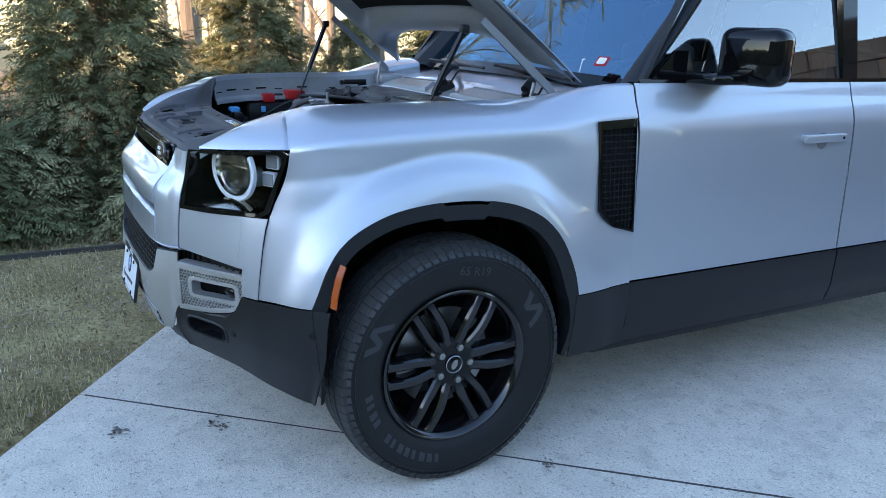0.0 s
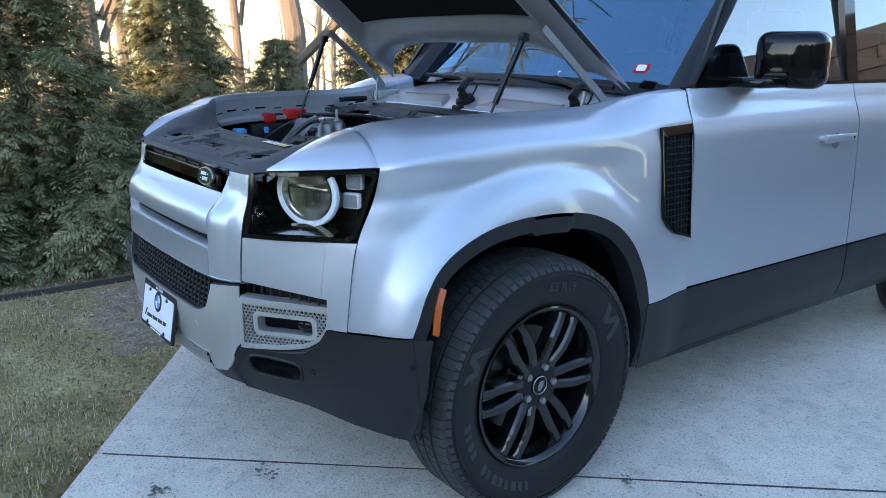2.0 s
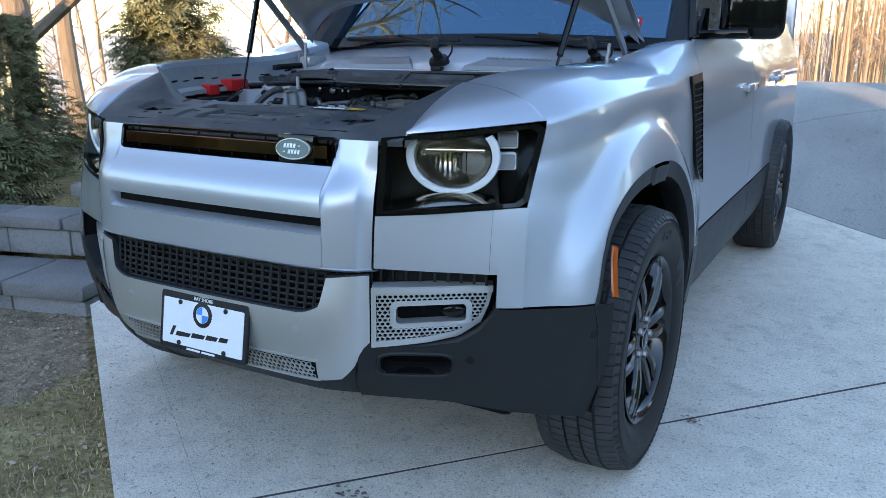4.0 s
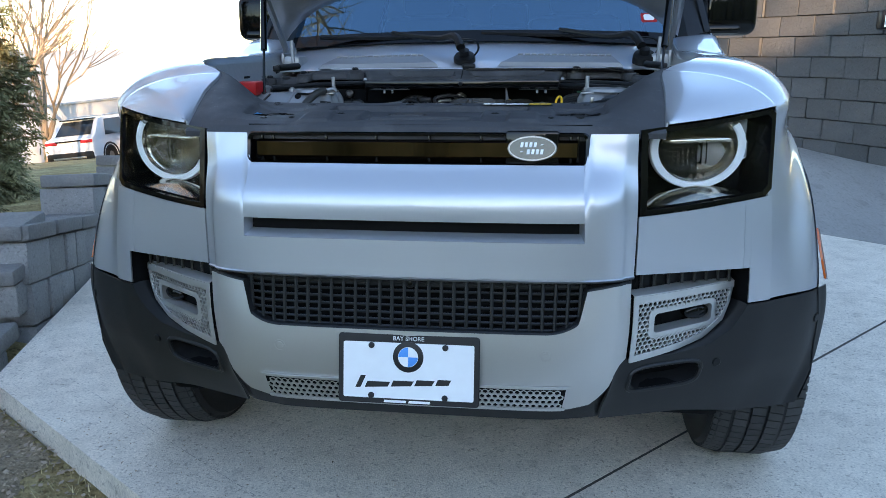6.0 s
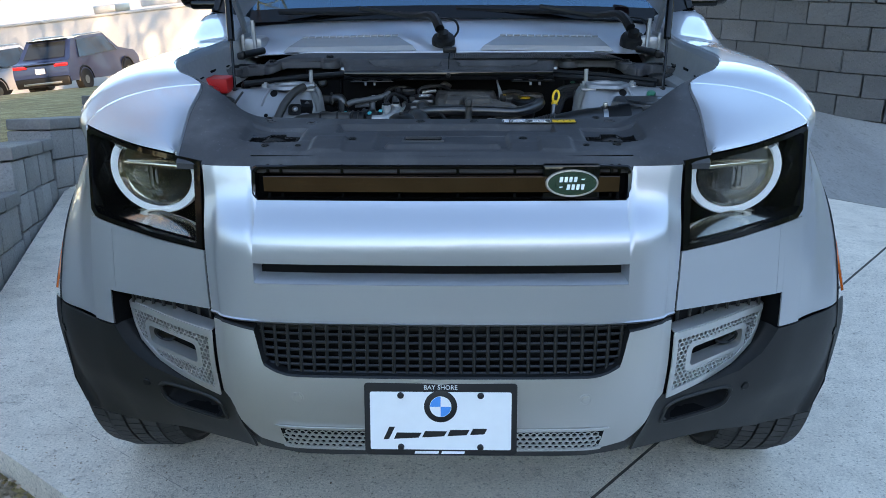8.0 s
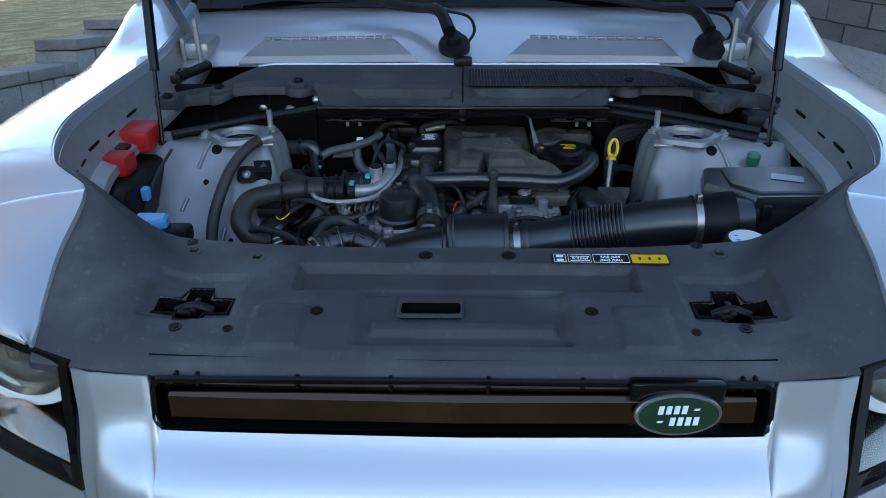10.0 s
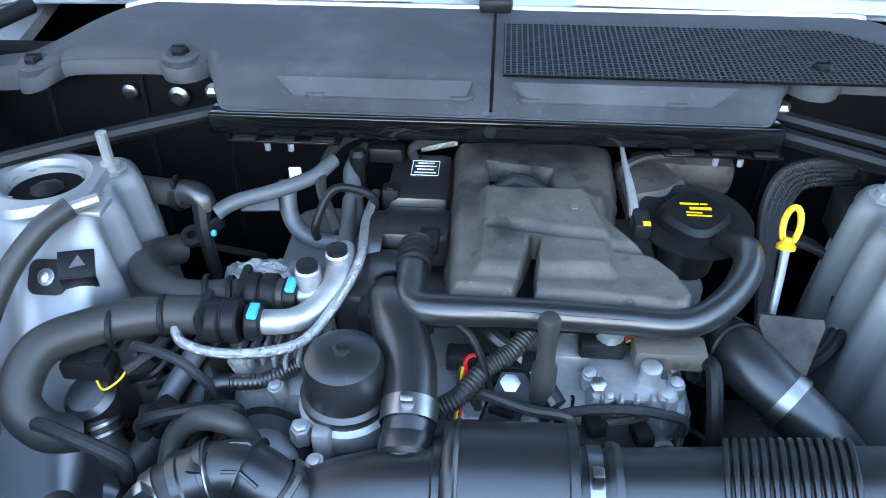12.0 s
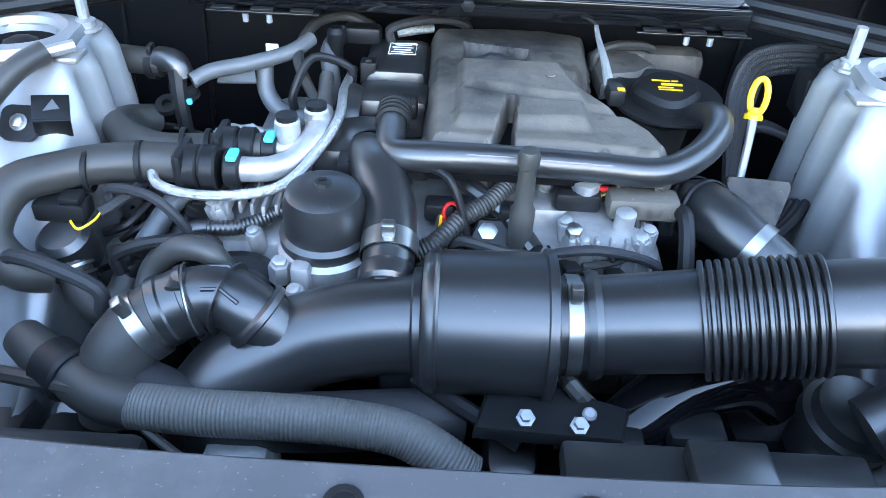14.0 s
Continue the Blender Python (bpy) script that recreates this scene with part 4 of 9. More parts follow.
# vent behind the wheel opening
V0, V1 = u_at(y=.548, z=1), u_at(y=.712, z=1)
vent_hi = lambda u: lerp(1.160, 1.167, (u - V0) / (V1 - V0))
vent_lo = lambda u: curve((u - V0) / (V1 - V0), [(0, .862), (.12, .832), (.35, .80), (1, .772)])
for s in (1, -1):
    flip = (lambda g: g) if s > 0 else (lambda g: g.mirrored())
    vent = part("side_vent", flip(sheet(steps(V0, V1, 8), vent_lo, vent_hi, 14, off=.002)), DARK, suv, "black mesh vent in the wing")
    fr = [(u, vent_lo(u)) for u in steps(V0, V1, 10)] + [(u, vent_hi(u)) for u in steps(V1, V0, 10)]
    cu, cz = (V0 + V1) / 2, .98
    g = Geo().grid([[skin(u, z, .001) for u, z in fr], [skin(u, z, .012) for u, z in fr], [skin(lerp(u, cu, .10), lerp(z, cz, .05) - (.02 if z > 1.1 else 0), .012) for u, z in fr], [skin(lerp(u, cu, .12), lerp(z, cz, .06) - (.02 if z > 1.1 else 0), .002) for u, z in fr]], closed=True, flip=True)
    part("vent_frame", flip(g), GLOSS, vent)
    for k in range(7):
        u = lerp(V0, V1, .16 + .68 * k / 6)
        part("vent_bar", flip(Geo().tube([skin(u, z, .006) for z in (vent_lo(u) + .01, 1.13)], .0022, 5)), PLASTIC, vent)
    for k in range(15):
        z = .82 + .021 * k
        a = V0 + .03 if z > .865 else lerp(V1, V0, (z - .77) / .09)
        part("vent_bar", flip(Geo().tube([skin(u, z, .006) for u in (a, V1 - .03)], .0022, 5)), PLASTIC, vent)


# ---- doors and cabin ----
def side_x(y, z):
    base = curve(z, [(.33, .925), (.42, .952), (.57, .957), (.60, .953), (.9, .947), (1.06, .941), (1.13, .936), (1.15, .930), (1.19, .918), (1.225, .903), (1.262, .893), (1.285, .885), (1.9, .77)])
    return base - .012 * smoothstep(2.2, 3.9, y)


def flank(y0, y1, z0, z1, ny, nz, off=0.0):
    return Geo().grid([[Vector((side_x(y, z) + off, y, z)) for z in steps(z0, z1, nz)] for y in steps(y0, y1, ny)], flip=True)


def leaning(y0, y1, z0, z1, s, w=.012):
    """An upright bar on the side, between two heights."""
    return Geo().grid([[Vector((side_x(y0, z) + o, lerp(y0, y1, (z - z0) / (z1 - z0)) + d, z)) for z in steps(z0, z1, 8)] for o, d in ((-.02, -w), (.002, -w * .8), (.002, w * .8), (-.02, w))])


for s in (1, -1):
    flip = (lambda g: g) if s > 0 else (lambda g: g.mirrored())
    for name, y0, y1 in (("front_door", .7262, 1.884), ("rear_door", 1.892, 2.90)):
        door = part(name, flip(flank(y0, y1, .588, 1.284, 6, 34)), PAINT, suv, "silver door with black lower trim", sharp=40, thick=.004)
        part("door_trim", flip(flank(y0, y1, .345, .582, 6, 12, .003)), CLADDING, door, "matt black lower trim", thick=.004)
        yh = y1 - .20
        h = Geo().box((side_x(yh, 1.068) + .024, yh, 1.068), (.016, .25, .034), .007)
        handle = part("door_handle", flip(h), PAINT, door, "silver pull handle")
        for d in (-.10, .10):
            part("handle_foot", flip(Geo().box((side_x(yh, 1.068) + .008, yh + d, 1.068), (.03, .03, .026), .006)), PAINT, handle)
        part("handle_cup", flip(Geo().lathe([(.034, 0), (.03, -.004), (.012, -.008)], 20, axis((side_x(yh, 1.05) + .002, yh + .01, 1.055), (1, 0, 0)))), PAINT_IN, handle)
        part("handle_lock", flip(Geo().lathe([(.006, 0), (.006, .002)], 12, axis((side_x(yh, 1.07) + .0335, yh + .1, 1.068), (1, 0, 0)))), PLASTIC, handle)
        part("belt_trim", flip(flank(y0 + .02, y1, 1.284, 1.298, 2, 2, .003)), GLOSS, door, thick=.006)
        ya = y0 + (.05 if name == "front_door" else .03)
        rows = []
        for y in steps(0, 1, 8):
            lo = lerp(ya, y1 - .03, y)
            hi = lerp(ya + (.36 if name == "front_door" else 0), y1 - .03, y)
            rows.append([Vector((side_x(1, z) - .012 - .024 * (z - 1.29) / .55, lerp(lo, hi, (z - 1.29) / .55), z)) for z in steps(1.29, 1.84, 6)])
        pane = part("window_pane", flip(Geo().grid(rows, flip=True)), TINT, door)
        pane.visible_shadow = False
        part("window_post", flip(leaning(y1 + .006, y1 + .006, 1.29, 1.86, s, .056)), GLOSS, door)
        if name == "front_door":
            part("window_frame", flip(leaning(y0 + .04, y0 + .43, 1.29, 1.86, s, .012)), CLADDING, door)
            # post of the mirror and quarter filler
            part("mirror_base", flip(Geo().prism([(0, 0), (.16, 0), (.16, .10), (.10, .10)], .012, Matrix.Translation((side_x(1, 1.3) + .006, .80, 1.296)) @ Matrix(((0, 0, -1, 0), (1, 0, 0, 0), (0, 1, 0, 0), (0, 0, 0, 1))))), GLOSS, door)
        part("door_top", flip(flank(y0 + (.42 if name == "front_door" else 0), y1, 1.84, 1.87, 2, 2)), PAINT, door, thick=.01)
    # rear quarter and sill
    q = part("rear_quarter", flip(flank(2.908, 3.86, .60, 1.87, 8, 20)), PAINT, suv, sharp=40, thick=.004)
    part("sill", flip(Geo().box((.87, 1.7, .335), (.10, 2.2, .06), .02)), CLADDING, suv)
    part("rear_trim", flip(flank(2.908, 3.86, .36, .60, 8, 6, .004)), CLADDING, q, thick=.004)

    # mirror
    M = Matrix.Translation((1.025, 1.16, 1.382)) @ pose(0, 0, 0, 0, 0, 12)
    head = Geo().box((-.012, 0, 0), (.245, .13, .20), .045, M, seg=4)
    mirror = part("door_mirror", flip(head), GLOSS, suv, "gloss black door mirror")
    part("mirror_glass", flip(Geo().prism(rounded(.18, .15, .03), .003, M @ pose(0, .061, 0, 90))), CHROME, mirror)
    part("mirror_arm", flip(Geo().box((.935, 1.05, 1.303), (.20, .20, .036), .012)), GLOSS, mirror)

    # pillar beside the windscreen
    b0, b1 = Vector((.80, .725, 1.268)), Vector((.725, 1.29, 1.87))
    c0, c1 = Vector((.878, .775, 1.285)), Vector((.785, 1.30, 1.86))
    rows = []
    for k in range(9):
        w = k / 8
        a, c = b0.lerp(b1, w), c0.lerp(c1, w)
        n = Vector((.5, -.7, .5)).normalized()
        rows.append([a + Vector((-.05, .085, -.02)), a - n * .02, a, a.lerp(c, .5) + n * .018, c, c - n * .03])
    part("screen_pillar", flip(Geo().grid(rows, flip=True)), CLADDING, suv, "matt black screen pillar", sharp=50)

roof = Geo().grid([[Vector((x, y, 1.875 + .055 * (1 - (x / .80) ** 2) ** .5 - .05 * smoothstep(1.5, 1.2, y))) for x in steps(-.79, .79, 16)] for y in steps(1.27, 3.9, 12)], flip=True)
part("roof", roof, PAINT, suv, sharp=40, thick=.03)
part("tailgate", Geo().box((0, 3.88, 1.22), (1.76, .06, 1.3), .03), PAINT, suv)
part("tail_glass", Geo().box((0, 3.915, 1.58), (1.3, .01, .42), .004), TINT, suv)
part("underbody", Geo().box((0, 1.6, .33), (1.5, 4.2, .06), .02), DARK, suv)
part("floor_pan", Geo().box((0, 2.35, .50), (1.78, 3.0, .10), .02), DARK, suv)
part("bulkhead", Geo().box((0, .70, .83), (1.70, .05, .72), .01), DARK, suv)

# windscreen and scuttle
rows = [[Vector((x * lerp(1, .93, k / 8), lerp(.70, 1.27, k / 8) + .10 * (x / .78) ** 2 - .03, lerp(1.262, 1.885, k / 8) - .02 * (x / .78) ** 2)) for x in steps(-.78, .78, 16)] for k in range(9)]
screen = part("windscreen", Geo().grid(rows), SCREEN, suv, "tinted windscreen")
screen.visible_shadow = False
part("screen_band", Geo().grid([[p + Vector((0, -.003, .002)) for p in r] for r in (rows[0], [a.lerp(b, .55) for a, b in zip(rows[0], rows[1])])]), GLOSS, screen, thick=.002)
part("sticker", Geo().prism(rounded(.06, .045, .006), .001, axis((.655, .765, 1.345), (.1, -.74, .67))), RED, screen, "small red and white sticker")
part("sticker_face", Geo().prism(rounded(.04, .03, .008), .001, axis((.655, .763, 1.347), (.1, -.74, .67))), WHITE, screen)


def scuttle(x, w):
    y = lerp(.425, .70, w) + .085 * (x / .78) ** 2 * w
    z = lerp(1.168, 1.262, w ** .85) - .022 * (x / .78) ** 2 * w - .01 * (x / .75) ** 2
    return Vector((x, y, z))


part("scuttle_panel", Geo().grid([[scuttle(x, k / 10) for x in steps(-.78, .78, 32)] for k in range(11)]), PAINT, suv, sharp=40, thick=.003)
for x0, x1 in ((-.56, -.11), (.10, .545)):
    s0 = .10 if x0 < 0 else 0
    b = [(x0 + (0.0 if x0 > 0 else .0), .02), (x1, .02), (x1 - .06, .34), (x0 + .04, .34)] if x0 < 0 else [(x0, .02), (x1, .02), (x1 - .03, .34), (x0 + .06, .34)]
    lowr = [scuttle(x, w) + Vector((0, -.004, .002)) for x, w in b]
    top = [scuttle(x, w) + Vector((0, -.006, .014 if w < .1 else .012)) for x, w in ((b[0][0] + .015, .05), (b[1][0] - .015, .05), (b[2][0] - .008, .30), (b[3][0] + .008, .30))]
    g = Geo().add(lowr + top, [[4, 5, 6, 7], [0, 1, 5, 4], [1, 2, 6, 5], [2, 3, 7, 6], [3, 0, 4, 7]])
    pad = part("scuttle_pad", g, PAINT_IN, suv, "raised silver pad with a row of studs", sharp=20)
    for k in range(14):
        p = top[3].lerp(top[2], (k + .5) / 14)
        part("stud", Geo().box(p + Vector((0, .008, .003)), (.020, .016, .006), .002), PAINT_IN, pad)
for s in (1, -1):
    e = Geo().box((s * .668, .51, 1.192), (.066, .12, .046), .014)
    part("scuttle_end", e, RAIL_IN, suv, "silver end bracket of the scuttle")

# wipers
for px, tip in ((-.022, (-.63, .72, 1.285)), (.615, (.02, .70, 1.295))):
    p = Vector((px, .475, 1.205))
    wip = part("wiper", Geo().lathe([(.040, -.03), (.040, 0), (.036, .008), (.020, .012), (.018, .03)], 24, axis(p, (0, -.5, .87))), PLASTIC, suv, "black wiper arm and blade")
    q = p + Vector((-.012, -.012, .035))
    part("wiper_arm", Geo().tube([q, q + Vector((-.03, .06, .04)), Vector((px - .12, .60, 1.275)), Vector(tip).lerp(Vector((px, .66, 1.27)), .5) + Vector((0, -.02, .02))], [.017, .015, .012, .009], 8, smooth=4), PLASTIC, wip)
    part("wiper_blade", Geo().tube([Vector(tip), Vector((px - .02, .685, 1.275))], .010, 6), PLASTIC, wip)
    part("wiper_hose", Geo().tube([p + Vector((.03, .0, .0)), p + Vector((.05, .01, .03)), p + Vector((.035, .04, .06)), p + Vector((-.02, .09, .065))], .004, 6, smooth=5), PLASTIC, wip)


# plastic cowl over the bulkhead
LUGS = (-.665, -.555, -.375, .375, .548, .69)


def cowl_front(x):
    k = abs(x)
    y = .172 + .086 * smoothstep(.300, .350, k) - .012 * smoothstep(.40, .60, k) - .085 * smoothstep(.62, .73, k)
    y -= .062 * math.exp(-((x - .580) / .030) ** 2) if x > 0 else 0
    for c in LUGS:
        y -= .024 * max(0, 1 - ((x - c) / .027) ** 2) ** .5 if abs(x - c) < .027 else 0
    return y


def cowl(x, w):
    k = abs(x)
    front = cowl_front(x)
    back = .425 - .135 * smoothstep(.46, .60, k) - .06 * smoothstep(.60, .72, k)
    y = lerp(front, max(back, front + .03), w)
    z = 1.138 + .010 * smoothstep(0, .08, w) + .018 * smoothstep(.195, .235, y) * smoothstep(.60, .50, k) - .008 * smoothstep(.5, .72, k)
    return Vector((x, y, z))


xs = steps(-.735, .735, 260)
ws = [0, .02, .05, .1, .15, .2, .25, .3, .35, .42, .5, .6, .7, .8, .9, 1]
cowl_part = part("cowl_cover", Geo().grid([[cowl(x, w) for x in xs] for w in ws]), DUSTY, suv, "black plastic cowl with a mesh intake", sharp=50, thick=.003)
lip = Geo().grid([[cowl(x, 0) + Vector((0, .006, -.022)) for x in xs], [cowl(x, 0) + Vector((0, -.001, -.020)) for x in xs], [cowl(x, 0) + Vector((0, -.002, -.004)) for x in xs], [cowl(x, .02) for x in xs]])
part("cowl_lip", lip, DUSTY, cowl_part, sharp=50)
part("cowl_joint", Geo().tube([cowl(0, .02) + Vector((0, 0, .0005)), cowl(0, .25) + Vector((0, 0, .001)), cowl(0, .97) + Vector((0, 0, .001))], .0022, 5), DARK, cowl_part)
part("cowl_clip", Geo().box(cowl(0, 1.0) + Vector((0, .0, .008)), (.045, .034, .020), .006), PLASTIC, cowl_part)
flange = Geo().grid([[cowl(x, 1) + Vector((0, dy, dz)) for x in steps(-.50, .48, 60)] for dy, dz in ((-.003, -.002), (0, .004), (.006, .0045), (.010, -.002))])
part("scuttle_flange", flange, PAINT, suv, "bright painted flange behind the cowl")


def mesh_back(x):
    return .372 - .128 * smoothstep(.40, .575, x)


lou = Geo()
on_cowl = lambda x, y, h: Vector((x, y, cowl(x, .55).z + h))
for k in range(82):
    x = .014 + .0069 * k
    y1 = mesh_back(x)
    if y1 < .232:
        break
    lou.tube([on_cowl(x, .214, .0025), on_cowl(x, y1, .0025)], .0013, 4)
for k in range(24):
    y = .216 + .0068 * k
    xe = max((q for q in steps(.05, .57, 60) if mesh_back(q) > y), default=0)
    if xe > .05:
        lou.tube([on_cowl(q, y, .0027) for q in steps(.012, xe, 5)], .0012, 4)
part("intake_mesh", lou, GRILLE, cowl_part, "fine black intake mesh", kind="stuff")
part("intake_dark", Geo().grid([[on_cowl(x, y, .0008) for x in steps(.012, .56, 30)] for y in (.212,)] + [[on_cowl(x, max(mesh_back(x), .214), .0008) for x in steps(.012, .56, 30)]]), DARK, cowl_part)
for x in (-.62, -.20, -.035, .045, .205):
    p = cowl(x, .09) + Vector((0, 0, .0005))
    part("cowl_screw", Geo().lathe([(.012, -.002), (.012, .002), (.010, .0036), (.004, .0036), (.003, .002)], 14, axis(p, (0, -.15, 1)) @ Matrix.Diagonal((1.25, .8, 1, 1))), DUSTY, cowl_part)
for x in LUGS:
    p = Vector((x, cowl_front(x) + .020, cowl(x, .12).z + .001))
    part("cowl_lug", Geo().lathe([(.021, -.020), (.022, -.002), (.018, .001), (.012, .001)], 24, axis(p, (0, -.1, 1))), DUSTY, cowl_part)
    lug = part("cowl_bolt", Geo().lathe([(.012, 0), (.012, .006), (.009, .008), (.003, .008)], 6, axis(p, (0, -.1, 1))), PLASTIC, cowl_part)
    part("bolt_slot", Geo().box(p + Vector((0, 0, .0085)), (.016, .003, .002), .0005), DARK, lug)
for s in (1, -1):
    x0, x1 = (.035, .235) if s > 0 else (-.235, -.03)
    rec = [(x0 - .012, .203), (x1 + .030 * (s > 0) + .008, .203), (x1 + .008 * (s > 0), .188), (x0 + .01, .188)]
    part("cowl_recess", Geo().add([Vector((x, y, 1.1485 + .016 * (y > .2))) for x, y in rec] + [Vector((x, y, 1.147 + .010 * (y > .2))) for x, y in rec], [[0, 1, 2, 3], [4, 7, 6, 5], [0, 4, 5, 1], [1, 5, 6, 2], [2, 6, 7, 3], [3, 7, 4, 0]]), DUSTY, cowl_part)
    roll = Geo().tube([Vector((s * .612, .362, 1.180)), Vector((s * .652, .262, 1.176))], .0115, 14)
    seal = part("cowl_seal", roll, PLASTIC, suv, "black rubber roll at the end of the cowl")
    part("seal_end", Geo().box(Vector((s * .655, .252, 1.174)), (.024, .016, .022), .005), PLASTIC, seal)
    a, b = Vector((s * .31, .208, 1.120)), Vector((s * .60, .035, 1.112))
    side_ = (b - a).cross(Vector((0, 0, 1))).normalized() * .016
    bar = Geo()
    for o, h in ((-1, .006), (.35, -.004)):
        c0, c1 = a + side_ * o, b + side_ * o
        bar.tube([c0 + Vector((0, 0, h)), c0.lerp(c1, .5) + Vector((0, 0, h + .003)), c1 + Vector((0, 0, h))], .0085, 8, smooth=3)
    bar.grid([[a + side_ * 1.0 + Vector((0, 0, -.010)), a - side_ * 1.0 + Vector((0, 0, -.004))], [b + side_ * 1.0 + Vector((0, 0, -.010)), b - side_ * 1.0 + Vector((0, 0, -.004))]])
    brace = part("brace", bar, PLASTIC, suv, "black brace from the bulkhead to the strut tower")
    part("brace_bolt", Geo().lathe([(.010, 0), (.010, .005), (.006, .010)], 6, axis(a + Vector((s * .02, .012, .012)), (0, -.2, 1))), STEEL, brace)
    plate_ = part("hinge_plate", Geo().box((s * .245 + .012, .163, 1.106), (.13, .022, .003), .001), GLOSS, suv)
    for k in range(3):
        part("plate_lip", Geo().box((s * (.20 + .045 * k) + .012, .155, 1.110), (.026, .010, .003), .001), PLASTIC, plate_)
        if k < 2:
            part("hinge_bolt", Geo().lathe([(.0035, 0), (.0035, -.009), (.002, -.010)], 8, axis((s * (.238 + .027 * k) + .012, .155, 1.104), (0, 0, 1))), POST, plate_)
part("cross_beam", Geo().box((0, .176, 1.122), (.64, .03, .026), .003), GLOSS, suv)
part("beam_bolt", Geo().lathe([(.008, 0), (.007, .004), (.003, .005)], 6, axis((.0, .161, 1.124), (0, -1, 0))), PLASTIC, suv)
# bulkhead sheet near black, the shade under the cowl put in its colour
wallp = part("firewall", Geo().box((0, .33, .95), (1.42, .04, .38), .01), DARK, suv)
for x in (-.60, -.47, -.36, .36, .50):
    part("wall_seam", Geo().tube([(x, .307, .86), (x + .012, .307, 1.13)], .0035, 6), PLASTIC, wallp)

# ---- bonnet, raised ----
HA = radians(38)
HU = Vector((0, -math.cos(HA), math.sin(HA)))
HN = Vector((0, math.sin(HA), math.cos(HA)))
HO = Vector((0, .60, 1.268))


def hood_half(l):
    return curve(l, [(0, .745), (.15, .742), (.75, .70), (1.0, .62), (1.16, .55), (1.22, .50)])


def hood(x, l, h):
    return HO + Vector((x, 0, 0)) + HU * l + HN * h


def hood_back(f):
    return .20 * (1 - abs(f) ** 5)


rows_t, rows_b = [], []
for k in range(25):
    w = k / 24
    rt, rb = [], []
    for j in range(33):
        f = -1 + 2 * j / 32
        l = lerp(hood_back(f), 1.22 - .05 * f * f, w)
        x = f * hood_half(l)
        crown = .055 * (1 - abs(f) ** 4)
        rt.append(hood(x, l, .01 + crown))
    rows_t.append(rt)
bonnet = part("bonnet", Geo().grid(rows_t, flip=True), PAINT, suv, "raised silver bonnet", sharp=40, thick=.003)
# pressed inner frame, its silver darkened for shade, and dark liner
rows = []
for k in range(29):
    w = k / 28
    r = []
    for j in range(41):
        f = -1 + 2 * j / 40
        l = lerp(hood_back(f) + .004, 1.19 - .05 * f * f, w)
        x = f * (hood_half(l) - .012)
        crown = .055 * (1 - abs(f) ** 4)
        inner = smoothstep(.0, .07, w) * smoothstep(1, .93, w) * smoothstep(1, .90, abs(f))
        panel = smoothstep(.13, .18, w) * smoothstep(.95, .88, w) * smoothstep(.86, .78, abs(f))
        r.append(hood(x, l, crown - .006 - .050 * inner + .040 * panel))
    rows.append(r)
part("bonnet_frame", Geo().grid(rows), mat("shaded_bonnet_silver", (0.23, 0.232, 0.235), 0.36, 0.45, 0.4, fine=0.1, fscale=40, big=0.1, bscale=6), bonnet, "pressed silver inner frame, darkened for shade", sharp=50)
lin = Geo().grid([[hood(f * (hood_half(l) - .012) * .77, l, .055 * (1 - abs(f * .77) ** 4) - .022) for f in steps(-1, 1, 16)] for l in steps(.385, 1.08, 12)])
part("bonnet_liner", lin, LINER, bonnet, "black sound liner")
for s in (1, -1):
    flip = (lambda g: g) if s > 0 else (lambda g: g.mirrored())
    a, b = Vector((.615, .01, 1.085)), Vector((.655, .172, 1.445))
    strut = part("gas_strut", flip(Geo().tube([a.lerp(b, .42), b], .0105, 12)), GLOSS, suv, "black gas strut holding the bonnet")
    part("strut_rod", flip(Geo().tube([a, a.lerp(b, .44)], .0042, 10)), GLOSS, strut)
    part("strut_end", flip(Geo().tube([a + Vector((0, 0, -.02)), a + Vector((0, .006, .02))], .010, 10)), PLASTIC, strut)
    part("strut_end", flip(Geo().box(b, (.03, .03, .03), .008)), PLASTIC, strut)
    hp, _ = spline([Vector(q) for q in ((.70, .50, 1.17), (.705, .51, 1.235), (.70, .40, 1.33), (.69, .22, 1.475))], [0] * 4, 5)
    arm = Geo().grid([[q + Vector((.006, -.6 * w, -.8 * w)) for w in (-.013, -.011, .011, .013)] + [q + Vector((-.006, -.6 * w, -.8 * w)) for w in (.013, -.013)] for q in hp], closed=True)
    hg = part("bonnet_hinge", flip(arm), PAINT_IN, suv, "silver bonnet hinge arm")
    part("hinge_foot", flip(Geo().box((.70, .50, 1.18), (.012, .10, .09), .004)), PAINT_IN, hg)
    for d in (-.025, .02):
        part("hinge_bolt", flip(Geo().lathe([(.009, 0), (.009, .01), (.005, .013)], 6, axis((.707, .50 + d, 1.185), (1, 0, 0)))), STEEL, hg)
    part("bonnet_rod", flip(Geo().tube([(.655, .44, 1.15), (.665, .46, 1.27)], .007, 8)), PAINT_IN, hg)

